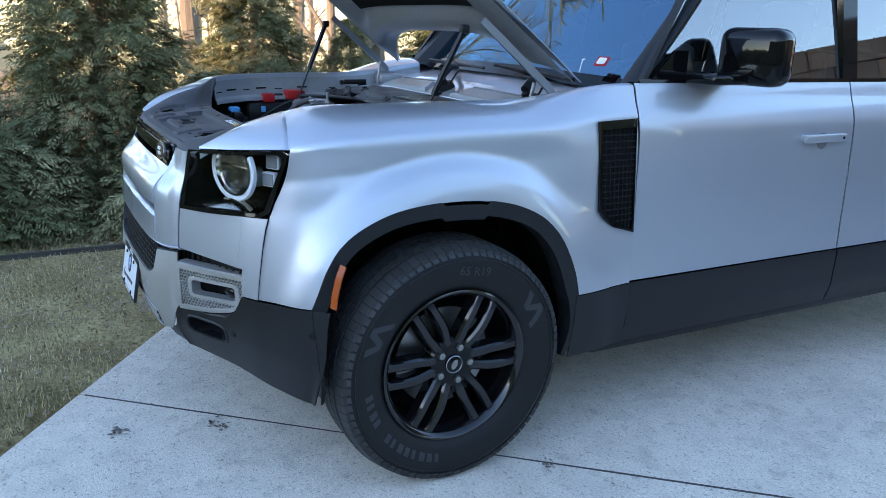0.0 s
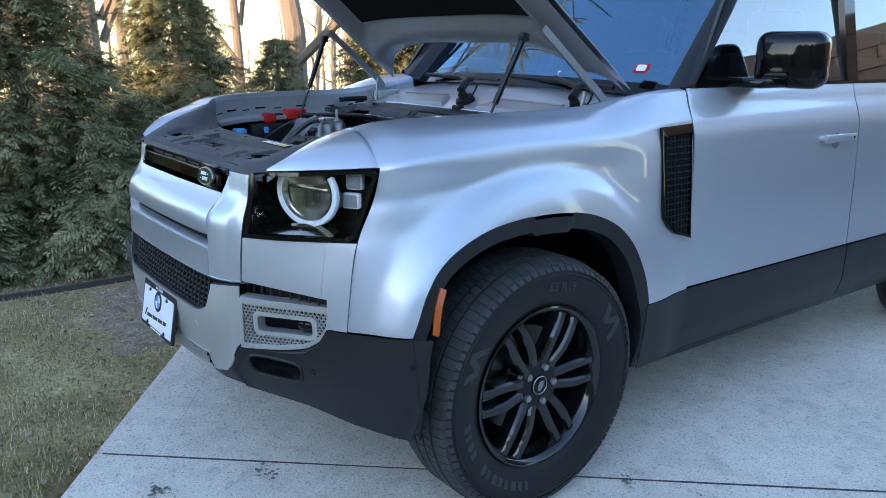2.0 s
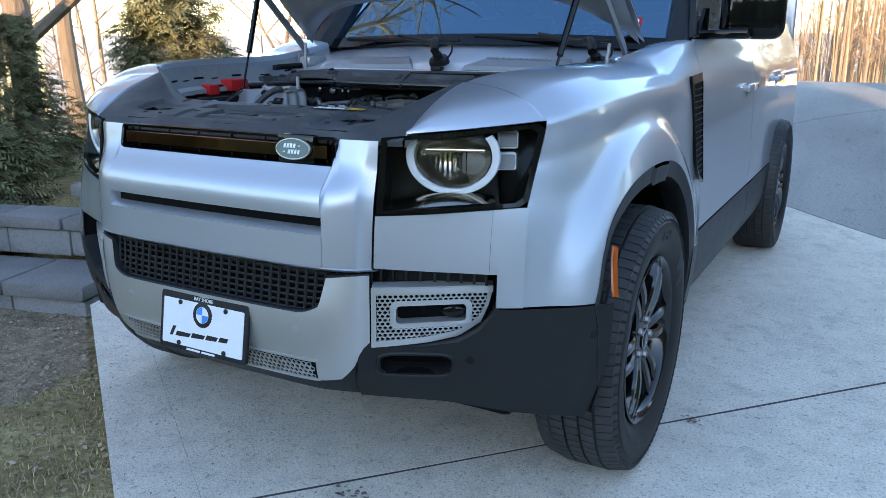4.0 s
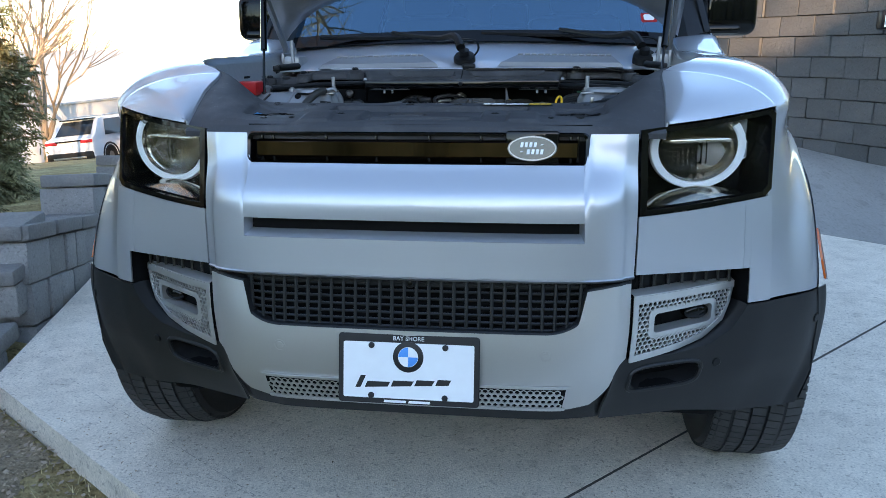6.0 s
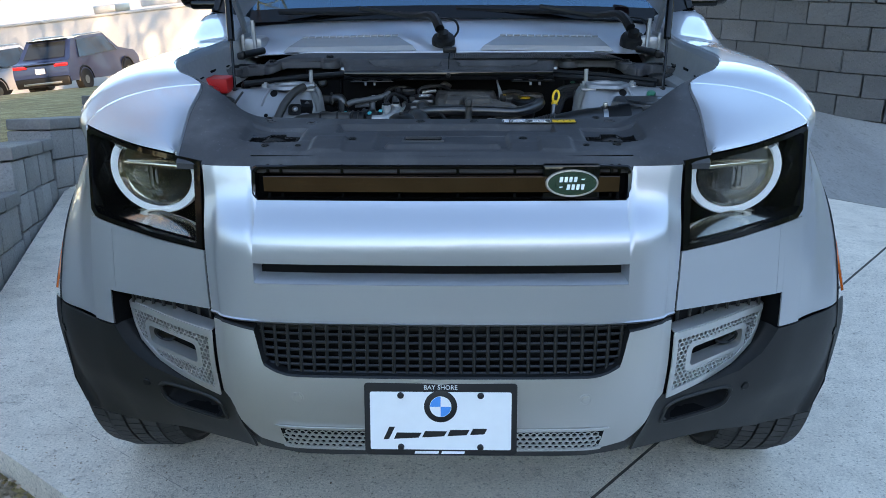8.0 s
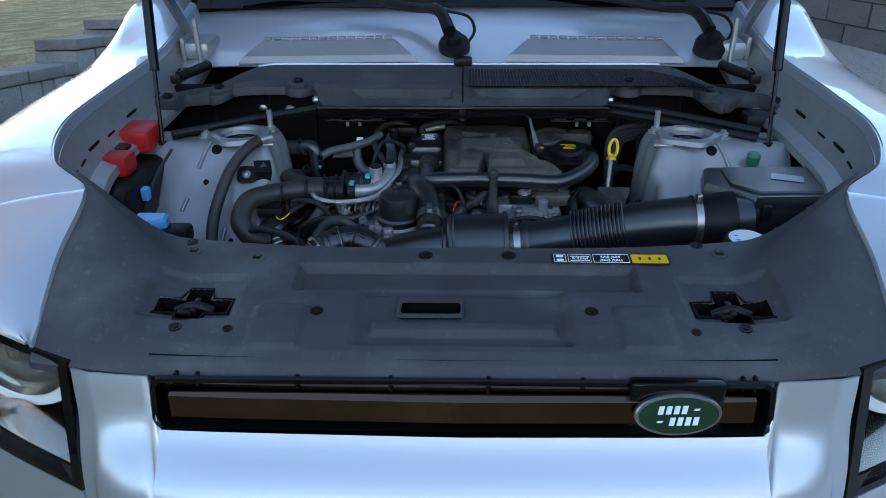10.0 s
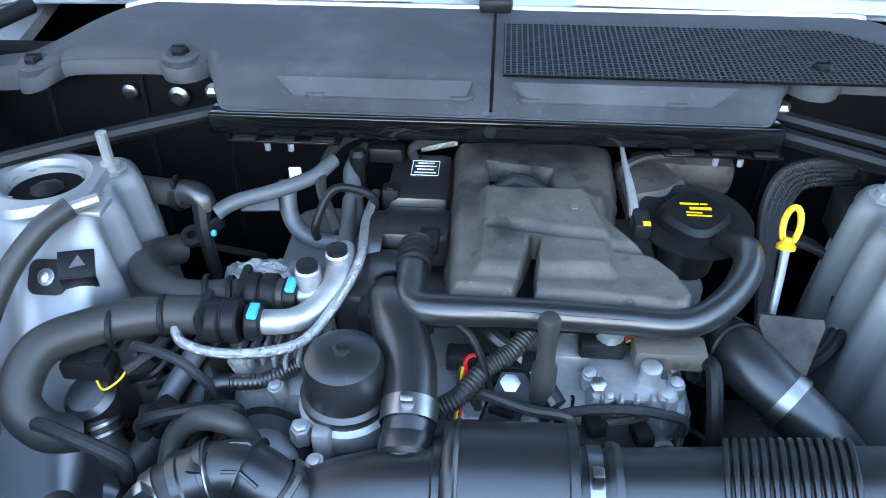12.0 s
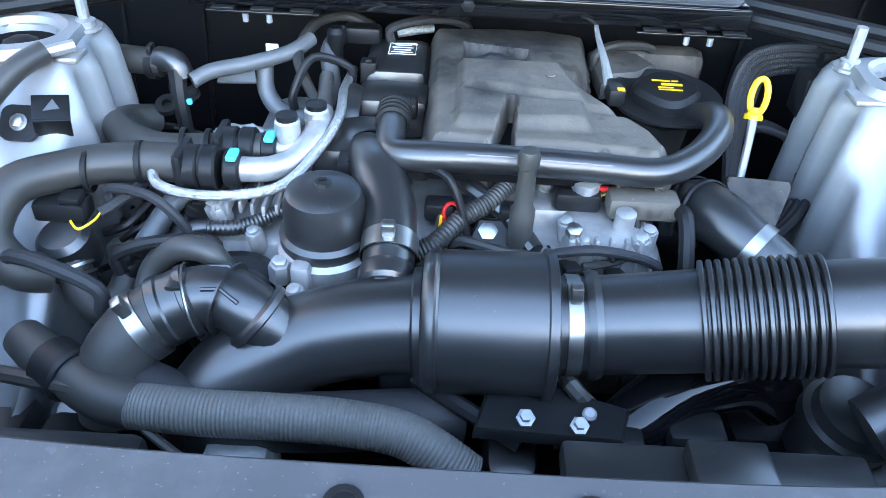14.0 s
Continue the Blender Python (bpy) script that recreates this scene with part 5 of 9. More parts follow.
# ---- cabin inside ----
part("dashboard", Geo().box((0, .98, 1.17), (1.56, .42, .16), .05), SEAT, suv)
wheel_m = axis((.40, 1.22, 1.17), (0, -.9, -.42))
g = Geo()
ringp = [wheel_m @ Vector((.18 * math.cos(2 * math.pi * k / 28), .18 * math.sin(2 * math.pi * k / 28), 0)) for k in range(29)]
st = part("steering_wheel", Geo().tube(ringp, .016, 8, caps=False), SEAT, suv)
part("steering_hub", Geo().box((0, 0, 0), (.30, .09, .05), .02, wheel_m), SEAT, st)
for x in (-.40, .40):
    seat = part("front_seat", Geo().box((x, 1.75, .95), (.52, .50, .16), .05), SEAT, suv, "dark leather front seat")
    part("backrest", Geo().box((x, 2.02, 1.16), (.50, .14, .50), .06, None), SEAT, seat)
    part("headrest", Geo().box((x, 2.05, 1.51), (.28, .11, .20), .05), SEAT, seat)
part("rear_bench", Geo().box((0, 2.9, 1.08), (1.3, .16, .62), .06), SEAT, suv)
for x in (-.4, 0, .4):
    part("headrest", Geo().box((x, 2.92, 1.45), (.25, .09, .15), .04), SEAT, suv)
part("inner_mirror", Geo().box((0, 1.17, 1.70), (.22, .04, .07), .015), PLASTIC, suv)


# ---- wheels ----
def make_wheel():
    """A wheel at the origin; its outer face looks along +x. Returns its parts as (name, geo, material, label)."""
    A = Matrix(((0, 0, 1, 0), (1, 0, 0, 0), (0, 1, 0, 0), (0, 0, 0, 1)))
    R = .406
    out = []
    prof = [(.250, .090), (.262, .100), (.285, .112), (.32, .122), (.352, .122), (.372, .118), (.386, .108), (.396, .092), (R - .004, .07), (R - .009, .0), (R - .004, -.07), (.396, -.10), (.372, -.122), (.32, -.126), (.262, -.104), (.25, -.09)]
    tyre = Geo().lathe([(r, h - .02) for r, h in prof], 96, A, caps=False)
    tyre.f = [f[::-1] for f in tyre.f]
    out.append(("tyre", tyre, RUBBER, "black all-season tyre"))
    # tread blocks
    tread = Geo()
    n = 84
    for k in range(n):
        for row, (h0, h1) in enumerate(((-.112, -.070), (-.062, -.026), (-.018, .018), (.026, .062), (.070, .112))):
            a0 = 2 * math.pi * (k + .5 * (row % 2)) / n
            a1 = a0 + 2 * math.pi / n * .88
            sk = .012 if row in (1, 3) else 0
            edge = row in (0, 4)
            pts = []
            for r0 in (R - .013, R):
                for h, a in ((h0, a0), (h0, a1), (h1, a1 + sk), (h1, a0 + sk)):
                    rr = r0 - (.010 if edge and abs(h) > .1 else 0) - (.003 if abs(h) > .065 else 0)
                    pts.append((rr * math.cos(a), rr * math.sin(a), h - .02))
            tread.add(pts, [[4, 5, 6, 7], [0, 1, 5, 4], [1, 2, 6, 5], [2, 3, 7, 6], [3, 0, 4, 7]], A)
    for k in range(n):
        a0 = 2 * math.pi * k / n
        a1 = a0 + 2 * math.pi / n * .7
        pts = []
        for d in (0, .005):
            for r, a in ((.372, a0), (.372, a1), (.395, a1), (.395, a0)):
                h = lerp(.118, .093, (r - .372) / .023) - .02
                pts.append((r * math.cos(a) + 0, r * math.sin(a), h + d))
        tread.add(pts, [[4, 5, 6, 7], [0, 1, 5, 4], [1, 2, 6, 5], [2, 3, 7, 6], [3, 0, 4, 7]], A)
    out.append(("tread", tread, RUBBER_TREAD, "worn tread blocks"))
    # rib near the shoulder, and sidewall marks
    def wall_h(r):
        return curve(r, [(.25, .09), (.262, .10), (.285, .112), (.32, .122), (.352, .122), (.372, .118)]) - .02
    rib = Geo().lathe([(.357, wall_h(.357)), (.359, wall_h(.357) + .003), (.362, wall_h(.362) + .003), (.364, wall_h(.364))], 96, A, caps=False)
    rib.f = [f[::-1] for f in rib.f]
    out.append(("rib", rib, RUBBER, ""))
    marks = []
    def patch(a0, a1, r0, r1, lean=0.0):
        g = Geo()
        rows = [[((lerp(r0, r1, j / 3)) * math.cos(a + lean * j / 3), (lerp(r0, r1, j / 3)) * math.sin(a + lean * j / 3), wall_h(lerp(r0, r1, j / 3)) + .0016) for j in range(4)] for a in steps(a0, a1, 4)]
        g.grid(rows)
        return Geo().add(g.v, g.f, A)
    for c, word in ((216, 8), (186, 4)):
        for k in range(word):
            a = radians(c + 5.6 * k)
            marks.append(patch(a, a + (.062, .045, .07)[k % 3], .300, .328, .012))
    for c, q in ((18, -1), (140, 1)):
        for lo, hi, at, lean in ((.287, .352, 0, .15), (.296, .350, .24, -.09), (.296, .345, .245, .10)):
            a = radians(c) + at
            marks.append(patch(a, a + .075, lo, hi, lean))
    # rim
    rim = Geo().lathe([(.248, .075), (.2575, .080), (.2575, .086), (.252, .088), (.244, .084), (.236, .072), (.228, .05), (.222, -.02), (.216, -.09), (.24, -.10)], 72, A, caps=False)
    rim.f = [f[::-1] for f in rim.f]
    out.append(("rim", rim, WHEELGLOSS, "gloss black alloy rim"))
    back = Geo().lathe([(.17, -.02), (.17, -.012), (.06, -.012), (.05, .0)], 40, A)
    out.append(("brake_disc", back, STEEL, "steel brake disc"))
    out.append(("well", Geo().lathe([(.22, -.085), (.01, -.085)], 32, A, caps=False), DARK, ""))
    spokes = []
    for k in range(6):
        base = radians(60 * k + 1)
        d, t = Vector((math.cos(base), math.sin(base), 0)), Vector((-math.sin(base), math.cos(base), 0))
        for sgn in (-1, 1):
            g = Geo()
            rows = []
            for j in range(9):
                w = j / 8
                r = lerp(.060, .246, w)
                o = sgn * lerp(.019, .031, smoothstep(0, .5, w))
                half = lerp(.0175, .0150, w) + .006 * smoothstep(.86, 1, w)
                h = .060 + .014 * math.sin(math.pi * min(w * .9 + .05, 1)) + .010 * w
                c = d * r + t * o
                rows.append([c - t * half * 1.25 + Vector((0, 0, h - .045)), c - t * half + Vector((0, 0, h - .008)), c - t * half * .6 + Vector((0, 0, h)), c + t * half * .6 + Vector((0, 0, h)), c + t * half + Vector((0, 0, h - .008)), c + t * half * 1.25 + Vector((0, 0, h - .045))])
            g.grid(rows, closed=True)
            spokes.append(Geo().add(g.v, [f[::-1] for f in g.f], A))
    hub = Geo().lathe([(.088, .0), (.088, .052), (.080, .062), (.05, .066), (.033, .066), (.033, .060), (.001, .060)], 40, A)
    cap = Geo().lathe([(.031, .058), (.031, .068), (.028, .071), (.0265, .0695), (.0245, .0695), (.022, .071), (.001, .0725)], 32, A)
    nuts = []
    for k in range(5):
        a = radians(90 + 36 + 72 * k + 16)
        nuts.append(Geo().lathe([(.0135, .05), (.0135, .066), (.0115, .074), (.006, .0765), (.001, .077)], 6, A @ pose(.0585 * math.cos(a), .0585 * math.sin(a), 0)))
    return out, marks, spokes, hub, cap, nuts


parts_of_wheel = make_wheel()


def place_wheel(side, y, turn, first):
    out, marks, spokes, hub, cap, nuts = parts_of_wheel
    m = Matrix.Translation((side * (HUB.x - .056), y, .401)) @ (Matrix.Identity(4) if side > 0 else pose(0, 0, 0, 0, 0, 180)) @ pose(0, 0, 0, turn)
    key = lambda name: first.setdefault(name[0], mesh_of(name[1], name[2], name[3]))
    w = new("wheel", key(("hub", "wheel", hub, GLOSS)))
    w.parent = suv
    w.matrix_local = m
    tagged(w, "gloss black alloy wheel with six pairs of spokes")
    for name, g, material, label in out:
        part(name, key((name, name, g, material)), material, w, label)
    for k, g in enumerate(spokes):
        part("spoke", key(("spoke%d" % k, "spoke", g, WHEELGLOSS)), WHEELGLOSS, w)
    cap_ob = part("centre_cap", key(("cap", "centre_cap", cap, GLOSS)), GLOSS, w)
    A2 = Matrix(((0, 0, 1, 0), (1, 0, 0, 0), (0, 1, 0, 0), (0, 0, 0, 1)))
    part("cap_ring", key(("ring", "cap_ring", Geo().lathe([(.0272, .0705), (.0285, .0722), (.0305, .0705)], 36, A2, False), STEEL)), STEEL, cap_ob)
    part("cap_oval", key(("oval", "cap_oval", Geo().prism([(.017 * math.cos(a), .010 * math.sin(a)) for a in (2 * math.pi * k / 28 for k in range(28))], .0012, A2 @ pose(0, 0, .0722, 0, 0, 65)), STEEL)), STEEL, cap_ob)
    for k, g in enumerate(nuts):
        part("wheel_nut", key(("nut%d" % k, "wheel_nut", g, STEEL)), STEEL, w)
    for k, g in enumerate(marks):
        part("tyre_mark", key(("mark%d" % k, "tyre_mark", g, RUBBER_MARK)), RUBBER_MARK, w)
    return w


wheel_meshes = {}
for side in (1, -1):
    for y in (0, 3.022):
        w = place_wheel(side, y, 0, wheel_meshes)
        if side > 0:
            T = Matrix(((0, 0, 1, 0), (1, 0, 0, 0), (0, 1, 0, 0), (0, 0, 0, 1)))
            lettering("65 R19", .040, T @ pose(.045, .318, .1035, 0, 0, -8), RUBBER_MARK, w, "tyre_size")


# ---- black cover behind the grille ----
def cover_at(a, b):
    """a from the middle (0) to the wing (1), b from the grille (0) to the engine (1)."""
    s = wing_edge(4.36 + 2.64 * b) + Vector((-.004, 0, -.004))
    zc = curve(b, [(0, 1.052), (.03, 1.066), (.10, 1.076), (.3, 1.086), (1, 1.101)])
    yc = lerp(-.736, -.462, b)
    x = s.x * abs(a) * (1 if a > 0 else -1)
    k = abs(a)
    y = lerp(yc, s.y, k ** 3)
    if b < .3:
        y += .014 * (1 - k ** 2) * (1 - b / .3)
    z = lerp(zc, s.z, smoothstep(.66, 1, k))
    box_ = lambda v, lo, hi, e: smoothstep(lo, lo + e, v) * smoothstep(hi, hi - e, v)
    z -= .015 * box_(x, -.235, .25, .010) * box_(y, -.575, -.503, .008)
    z -= .011 * box_(x, -.14, .145, .010) * box_(y, -.69, -.55, .008)
    z += .009 * box_(x, -.12, .125, .008) * box_(y, -.665, -.64, .006)
    z -= .008 * box_(abs(x), .30, .43, .010) * box_(y, -.640, -.53, .010)
    z += .006 * box_(abs(x), .20, .275, .008) * box_(y, -.70, -.61, .008)
    return Vector((x, y, z))


aa, bb = steps(-1, 1, 260), steps(0, 1, 110)
g = Geo().grid([[cover_at(a, b) for a in aa] for b in bb])


def cut_out(x, y):
    """True inside the two latch openings and the handle opening."""
    dx, dy = abs(x) - .362, y + .60
    latch = (abs(dx) < .049 and -.021 < dy < .013) or (abs(dx) < .0175 and abs(dy) < .040)
    return latch or (abs(x + .04) < .040 and abs(y + .605) < .019)


g.f = [f for f in g.f if not cut_out(sum(g.v[i][0] for i in f) / len(f), sum(g.v[i][1] for i in f) / len(f))]
g.grid([[cover_at(a, 1), cover_at(a, 1) + Vector((0, .004, -.004)), cover_at(a, 1) + Vector((0, .005, -.03))] for a in aa], flip=True)
g.grid([[cover_at(a, 0), cover_at(a, 0) + Vector((0, -.003, -.004)), cover_at(a, 0) + Vector((0, -.001, -.016))] for a in aa])
cover = part("front_cover", g, DUSTY, suv, "dusty black plastic cover behind the grille", sharp=45)


def cover_top(x, y):
    lo, hi = 0.0, 1.0
    for _ in range(24):
        b = (lo + hi) / 2
        k = min(abs(x) / (wing_edge(4.36 + 2.64 * b).x - .004), 1)
        p = cover_at(math.copysign(k, x) if x else 0, b)
        lo, hi = (b, hi) if p.y < y else (lo, b)
    return Vector((x, y, p.z))


for s in (1, -1):
    p = cover_top(s * .362, -.60)
    cross = [(-.050, -.022), (-.020, -.022), (-.016, -.040), (.016, -.040), (.020, -.022), (.050, -.022), (.050, .014), (.022, .016), (.016, .042), (-.016, .042), (-.022, .016), (-.050, .014)]
    rim = [(1.06, -.004), (1.05, .0035), (.97, .0035), (.96, -.060)]
    la = part("latch_opening", Geo().grid([[p + Vector((x * w, y * w, h)) for x, y in cross] for w, h in rim], closed=True).prism(cross, .002, Matrix.Translation(p + Vector((0, 0, -.060)))), DARK, cover, sharp=20)
    p = p + Vector((0, 0, -.010))
    part("latch", Geo().tube([p + Vector((-.026, 0, .002)), p + Vector((0, .002, .010)), p + Vector((.026, 0, .002))], .006, 8, smooth=3), PLASTIC, la)
    part("latch_hook", Geo().box(p + Vector((0, .006, .006)), (.010, .034, .010), .003), PLASTIC, la)
    part("striker_plate", Geo().box(p + Vector((-.012, -.006, .003)), (.02, .014, .008), .002), PLASTIC, la)
p = cover_top(-.04, -.605) + Vector((0, 0, .002))
op = part("handle_opening", Geo().grid([[p + Vector((x, y, h)) for x, y in rounded(.084, .042, .005)] for h in (.002, -.050)], closed=True).prism(rounded(.084, .042, .005), .002, Matrix.Translation(p + Vector((0, 0, -.05)))), DARK, cover, sharp=20)
part("opening_rim", Geo().grid([[p + Vector((x, y, h)) for x, y in rounded(w, d, .006)] for w, d, h in ((.090, .048, .000), (.088, .046, .004), (.080, .038, .004), (.080, .038, -.002))], closed=True), DUSTY, cover)
for x, y, r in ((-.052, -.484, .0095), (.07, -.483, .0095), (-.19, -.625, .008), (.172, -.622, .008), (-.37, -.655, .008), (.365, -.65, .008), (-.30, -.49, .0125), (.29, -.49, .0125), (.38, -.47, .012), (-.40, -.47, .012), (-.41, -.445, .008), (.352, -.448, .008), (-.30, -.66, .006), (.30, -.66, .006)):
    p = cover_top(x, y)
    cl = part("cover_clip", Geo().lathe([(r * 1.15, -.003), (r * 1.1, .0015), (r * .75, .0015), (r * .7, .0005), (r * .45, .0005), (r * .4, .002)], 16, axis(p, (0, -.08, 1))), PLASTIC if r < .012 else DUSTY, cover)
    if r >= .012:
        part("clip_socket", Geo().prism([(-r * .42, -r * .42), (r * .42, -r * .42), (r * .42, r * .42), (-r * .42, r * .42)], .001, Matrix.Translation(p + Vector((0, 0, .001)))), DARK, cl)
LM = Matrix.Translation(cover_top(.217, -.494) + Vector((0, 0, .0025))) @ pose(0, 0, 0, 3, 0, -.5) @ Matrix.Scale(.93, 4)
lab = part("refrigerant_label", Geo().prism(rounded(.182, .030, .003), .0008, LM), INK, cover, "black and yellow refrigerant label")
part("label_yellow", Geo().prism(rounded(.056, .026, .002), .0004, LM @ pose(.060, 0, .0008)), YELLOW, lab)
for a0, a1 in ((-.088, -.070), (-.066, -.031), (-.027, .028)):
    fr = [(a0, -.012), (a1, -.012), (a1, .012), (a0, .012)]
    part("label_frame", Geo().tube([LM @ Vector((x, y, .001)) for x, y in fr + fr[:1]], .0005, 4), WHITE, lab)
lettering("R1234yf", .0075, LM @ pose(-.048, -.001, .0012), WHITE, lab)
lettering("SAE J639", .0085, LM @ pose(0, .004, .0012), WHITE, lab)
lettering("J2842 J2845", .0075, LM @ pose(0, -.006, .0012), WHITE, lab)
for k in range(2):
    part("label_bar", Geo().prism(rounded(.03, .002, .0008), .0003, LM @ pose(-.048, -.007 + .0125 * k, .001)), WHITE, lab)
    part("label_bar", Geo().prism(rounded(.011, .007, .002), .0003, LM @ pose(-.079, -.006 + .012 * k, .001)), WHITE, lab)
for k in range(3):
    part("label_bar", Geo().prism(rounded(.004, .007, .001), .0003, LM @ pose(.045 + .015 * k, 0, .0013)), INK, lab)

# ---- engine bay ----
# near-black closing floor, the depth of the bay shaded by colour
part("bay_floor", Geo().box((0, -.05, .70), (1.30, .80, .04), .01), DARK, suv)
part("bay_front", Geo().box((0, -.40, .83), (1.24, .03, .18), .01), PLASTIC, suv)
block = part("engine", Geo().box((-.02, .06, .88), (.46, .34, .20), .03), ALU, suv, "crowded engine with black covers, pipes and hoses")


def pipe(name, pts, r, material=HOSE, parent=None, label="", n=12, k=5, ripple=None):
    return part(name, Geo().tube(pts, r, n, smooth=k, ripple=ripple), material, parent or block, label)


def band(name, at, d, r, w=.010, material=STEEL, parent=None, screw=True):
    ob = part(name, Geo().lathe([(r, -w / 2), (r + .0018, -w / 2), (r + .0018, w / 2), (r, w / 2)], 28, axis(at, d), False), material, parent or block)
    if screw:
        d = Vector(d).normalized()
        side = (Vector((0, -.3, 1)) - d * Vector((0, -.3, 1)).dot(d)).normalized()
        part("clamp_screw", Geo().box((0, 0, 0), (.012, .018, .010), .002, axis(Vector(at) + side * (r + .006), d)), material, ob)
    return ob


# air box and its duct
AX = lambda x: Vector((x, lerp(-.206, -.244, smoothstep(.08, .42, x)), lerp(.976, 1.048, smoothstep(.06, .42, x))))
duct = pipe("intake_duct", [AX(.075), AX(.12), AX(.21)], [.043, .0425, .0435], DUCT, None, "black moulded air intake duct", 28)
can = part("resonator", Geo().lathe([(.030, -.056), (.056, -.056), (.0605, -.052), (.062, -.048), (.0625, .046), (.066, .047), (.066, .054), (.060, .056), (.040, .058)], 40, axis(AX(.03), (1, 0, .02))), DUCT, duct)
part("resonator_seam", Geo().lathe([(.0628, -.046), (.0642, -.044), (.0628, -.042)], 40, axis(AX(.03), (1, 0, .02)), False), DUCT, duct)
band("hose_clamp", AX(.101), (1, 0, .05), .0425, .012, STEEL, duct)
part("clamp_tail", Geo().lathe([(.046, -.006), (.048, 0), (.046, .006)], 28, axis(AX(.118), (1, 0, .1)), False), DUCT, duct)
bel = Geo()
prof = []
for k in range(14):
    prof += [(r, .0069 * k + o) for r, o in ((.0425, .0), (.0488, .0003), (.0502, .0012), (.0502, .0038), (.0488, .0050), (.0425, .0053))]
bel.lathe(prof, 32, axis(AX(.205), AX(.33) - AX(.205)), False)
bel.f = [f[::-1] for f in bel.f]
part("bellows", bel, DUCT, duct, "ribbed rubber bellows")
pipe("duct_end", [AX(.284), AX(.33), AX(.38), AX(.44), AX(.50)], [.0435, .0435, .0440, .0445, .0445], DUCT, duct, n=28)
band("hose_clamp", AX(.408), AX(.44) - AX(.40), .045, .012, STEEL, duct)
lowduct = [(-.022, -.206, .972), (-.07, -.208, .966), (-.13, -.215, .950), (-.18, -.232, .925), (-.205, -.25, .895), (-.205, -.262, .85)]
pipe("duct_bend", lowduct, [.044, .043, .042, .045, .045, .042], DUCT, duct, n=26)
part("duct_collar", Geo().lathe([(.047, -.004), (.049, -.002), (.049, .004), (.047, .006)], 32, axis((-.030, -.206, .971), (1, 0, .05)), False), DUCT, duct)
tb = pipe("branch", [(-.146, -.224, .962), (-.170, -.219, .984), (-.195, -.209, .991), (-.225, -.211, .987), (-.250, -.222, .978)], [.026, .027, .027, .028, .028], DUCT, duct, "black elbow with a ribbed collar", 24)
part("branch_flange", Geo().lathe([(.028, -.005), (.0325, -.003), (.0325, .002), (.029, .005)], 32, axis((-.166, -.220, .981), (-.75, .15, .65)), False), DUCT, tb)
part("branch_rib", Geo().lathe([(.026, -.001), (.0325, -.001), (.0325, .001), (.026, .001)], 32, axis((-.192, -.210, .990), (-1, .3, .15)), False), DUCT, tb)
for o in (-.016, .012):
    part("branch_rib", Geo().tube([(-.176, -.219 + o, .986 + .0265 * math.cos(o * 40)), (-.192, -.210 + o, .9915 + .0275 * math.cos(o * 40)), (-.208, -.210 + o, .990 + .0278 * math.cos(o * 40))], .0018, 6), DUCT, tb)
part("collar", Geo().lathe([(.0285, -.017), (.0315, -.015), (.0315, -.009), (.0302, -.008), (.0302, .006), (.0318, .008), (.0318, .016), (.029, .018)], 32, axis((-.234, -.2145, .984), (-1, -.35, -.35))), DUCT, tb)
part("spring_band", Geo().lathe([(.0322, -.0012), (.0332, 0), (.0322, .0012)], 32, axis((-.222, -.2108, .9875), (-1, -.25, -.2)), False), STEEL, tb)
part("collar_lock", Geo().box((-.230, -.219, 1.014), (.014, .022, .005), .002), DUCT, tb)
bhose = pipe("elbow_hose", [(-.244, -.219, .981), (-.266, -.232, .968), (-.284, -.250, .942), (-.286, -.262, .90)], [.029, .030, .031, .031], HOSE, duct, "", 22)
band("hose_clamp", (-.260, -.228, .972), (-.8, -.45, -.45), .0305, .013, STEEL, bhose)
pipe("over_hose", [(-.276, -.20, .950), (-.272, -.174, .982), (-.254, -.168, 1.004), (-.232, -.171, 1.013), (-.214, -.173, 1.008), (-.202, -.173, .985)], .0115, HOSE, duct, "", 16)

abox = Geo().prism([(.455, -.25), (.52, -.275), (.665, -.265), (.705, -.235), (.70, -.10), (.46, -.105)], .165, Matrix.Translation((0, 0, .915)), taper=.97, chamfer=.010)
airbox = part("air_box", abox, PLASTIC, suv, "black air filter box")
lid = Geo().prism([(.432, -.19), (.505, -.255), (.655, -.25), (.69, -.225), (.655, -.105), (.452, -.112)], .024, Matrix.Translation((0, 0, 1.080)) @ pose(0, 0, 0, 1.5, 0, 0), taper=.985, chamfer=.006)
part("air_box_lid", lid, DUCT, airbox)
part("lid_panel", Geo().prism([(.475, -.20), (.515, -.238), (.64, -.235), (.635, -.125), (.475, -.13)], .004, Matrix.Translation((0, 0, 1.0985)), taper=.98, chamfer=.003), DUCT, airbox)
part("air_box_collar", Geo().lathe([(.046, -.03), (.049, -.025), (.049, .0), (.051, .004), (.051, .02), (.052, .03)], 28, axis(AX(.445), (1, -.05, .12))), PLASTIC, airbox)
part("air_box_label", Geo().prism(rounded(.055, .030, .004), .0006, Matrix.Translation((.585, -.175, 1.1035)) @ pose(0, 0, 0, 0, 0, -20)), mat("pale_label", (.30, .34, .38), .4, fine=.3, fscale=60), airbox)
for x, y in ((.52, -.27), (.60, -.27), (.675, -.255)):
    part("lid_clip", Geo().box((x, y, 1.075), (.018, .010, .030), .003), PLASTIC, airbox)
for k in range(4):
    part("air_box_rib", Geo().box((.54 + .03 * k, -.278, 1.0), (.004, .012, .10), .001), PLASTIC, airbox)

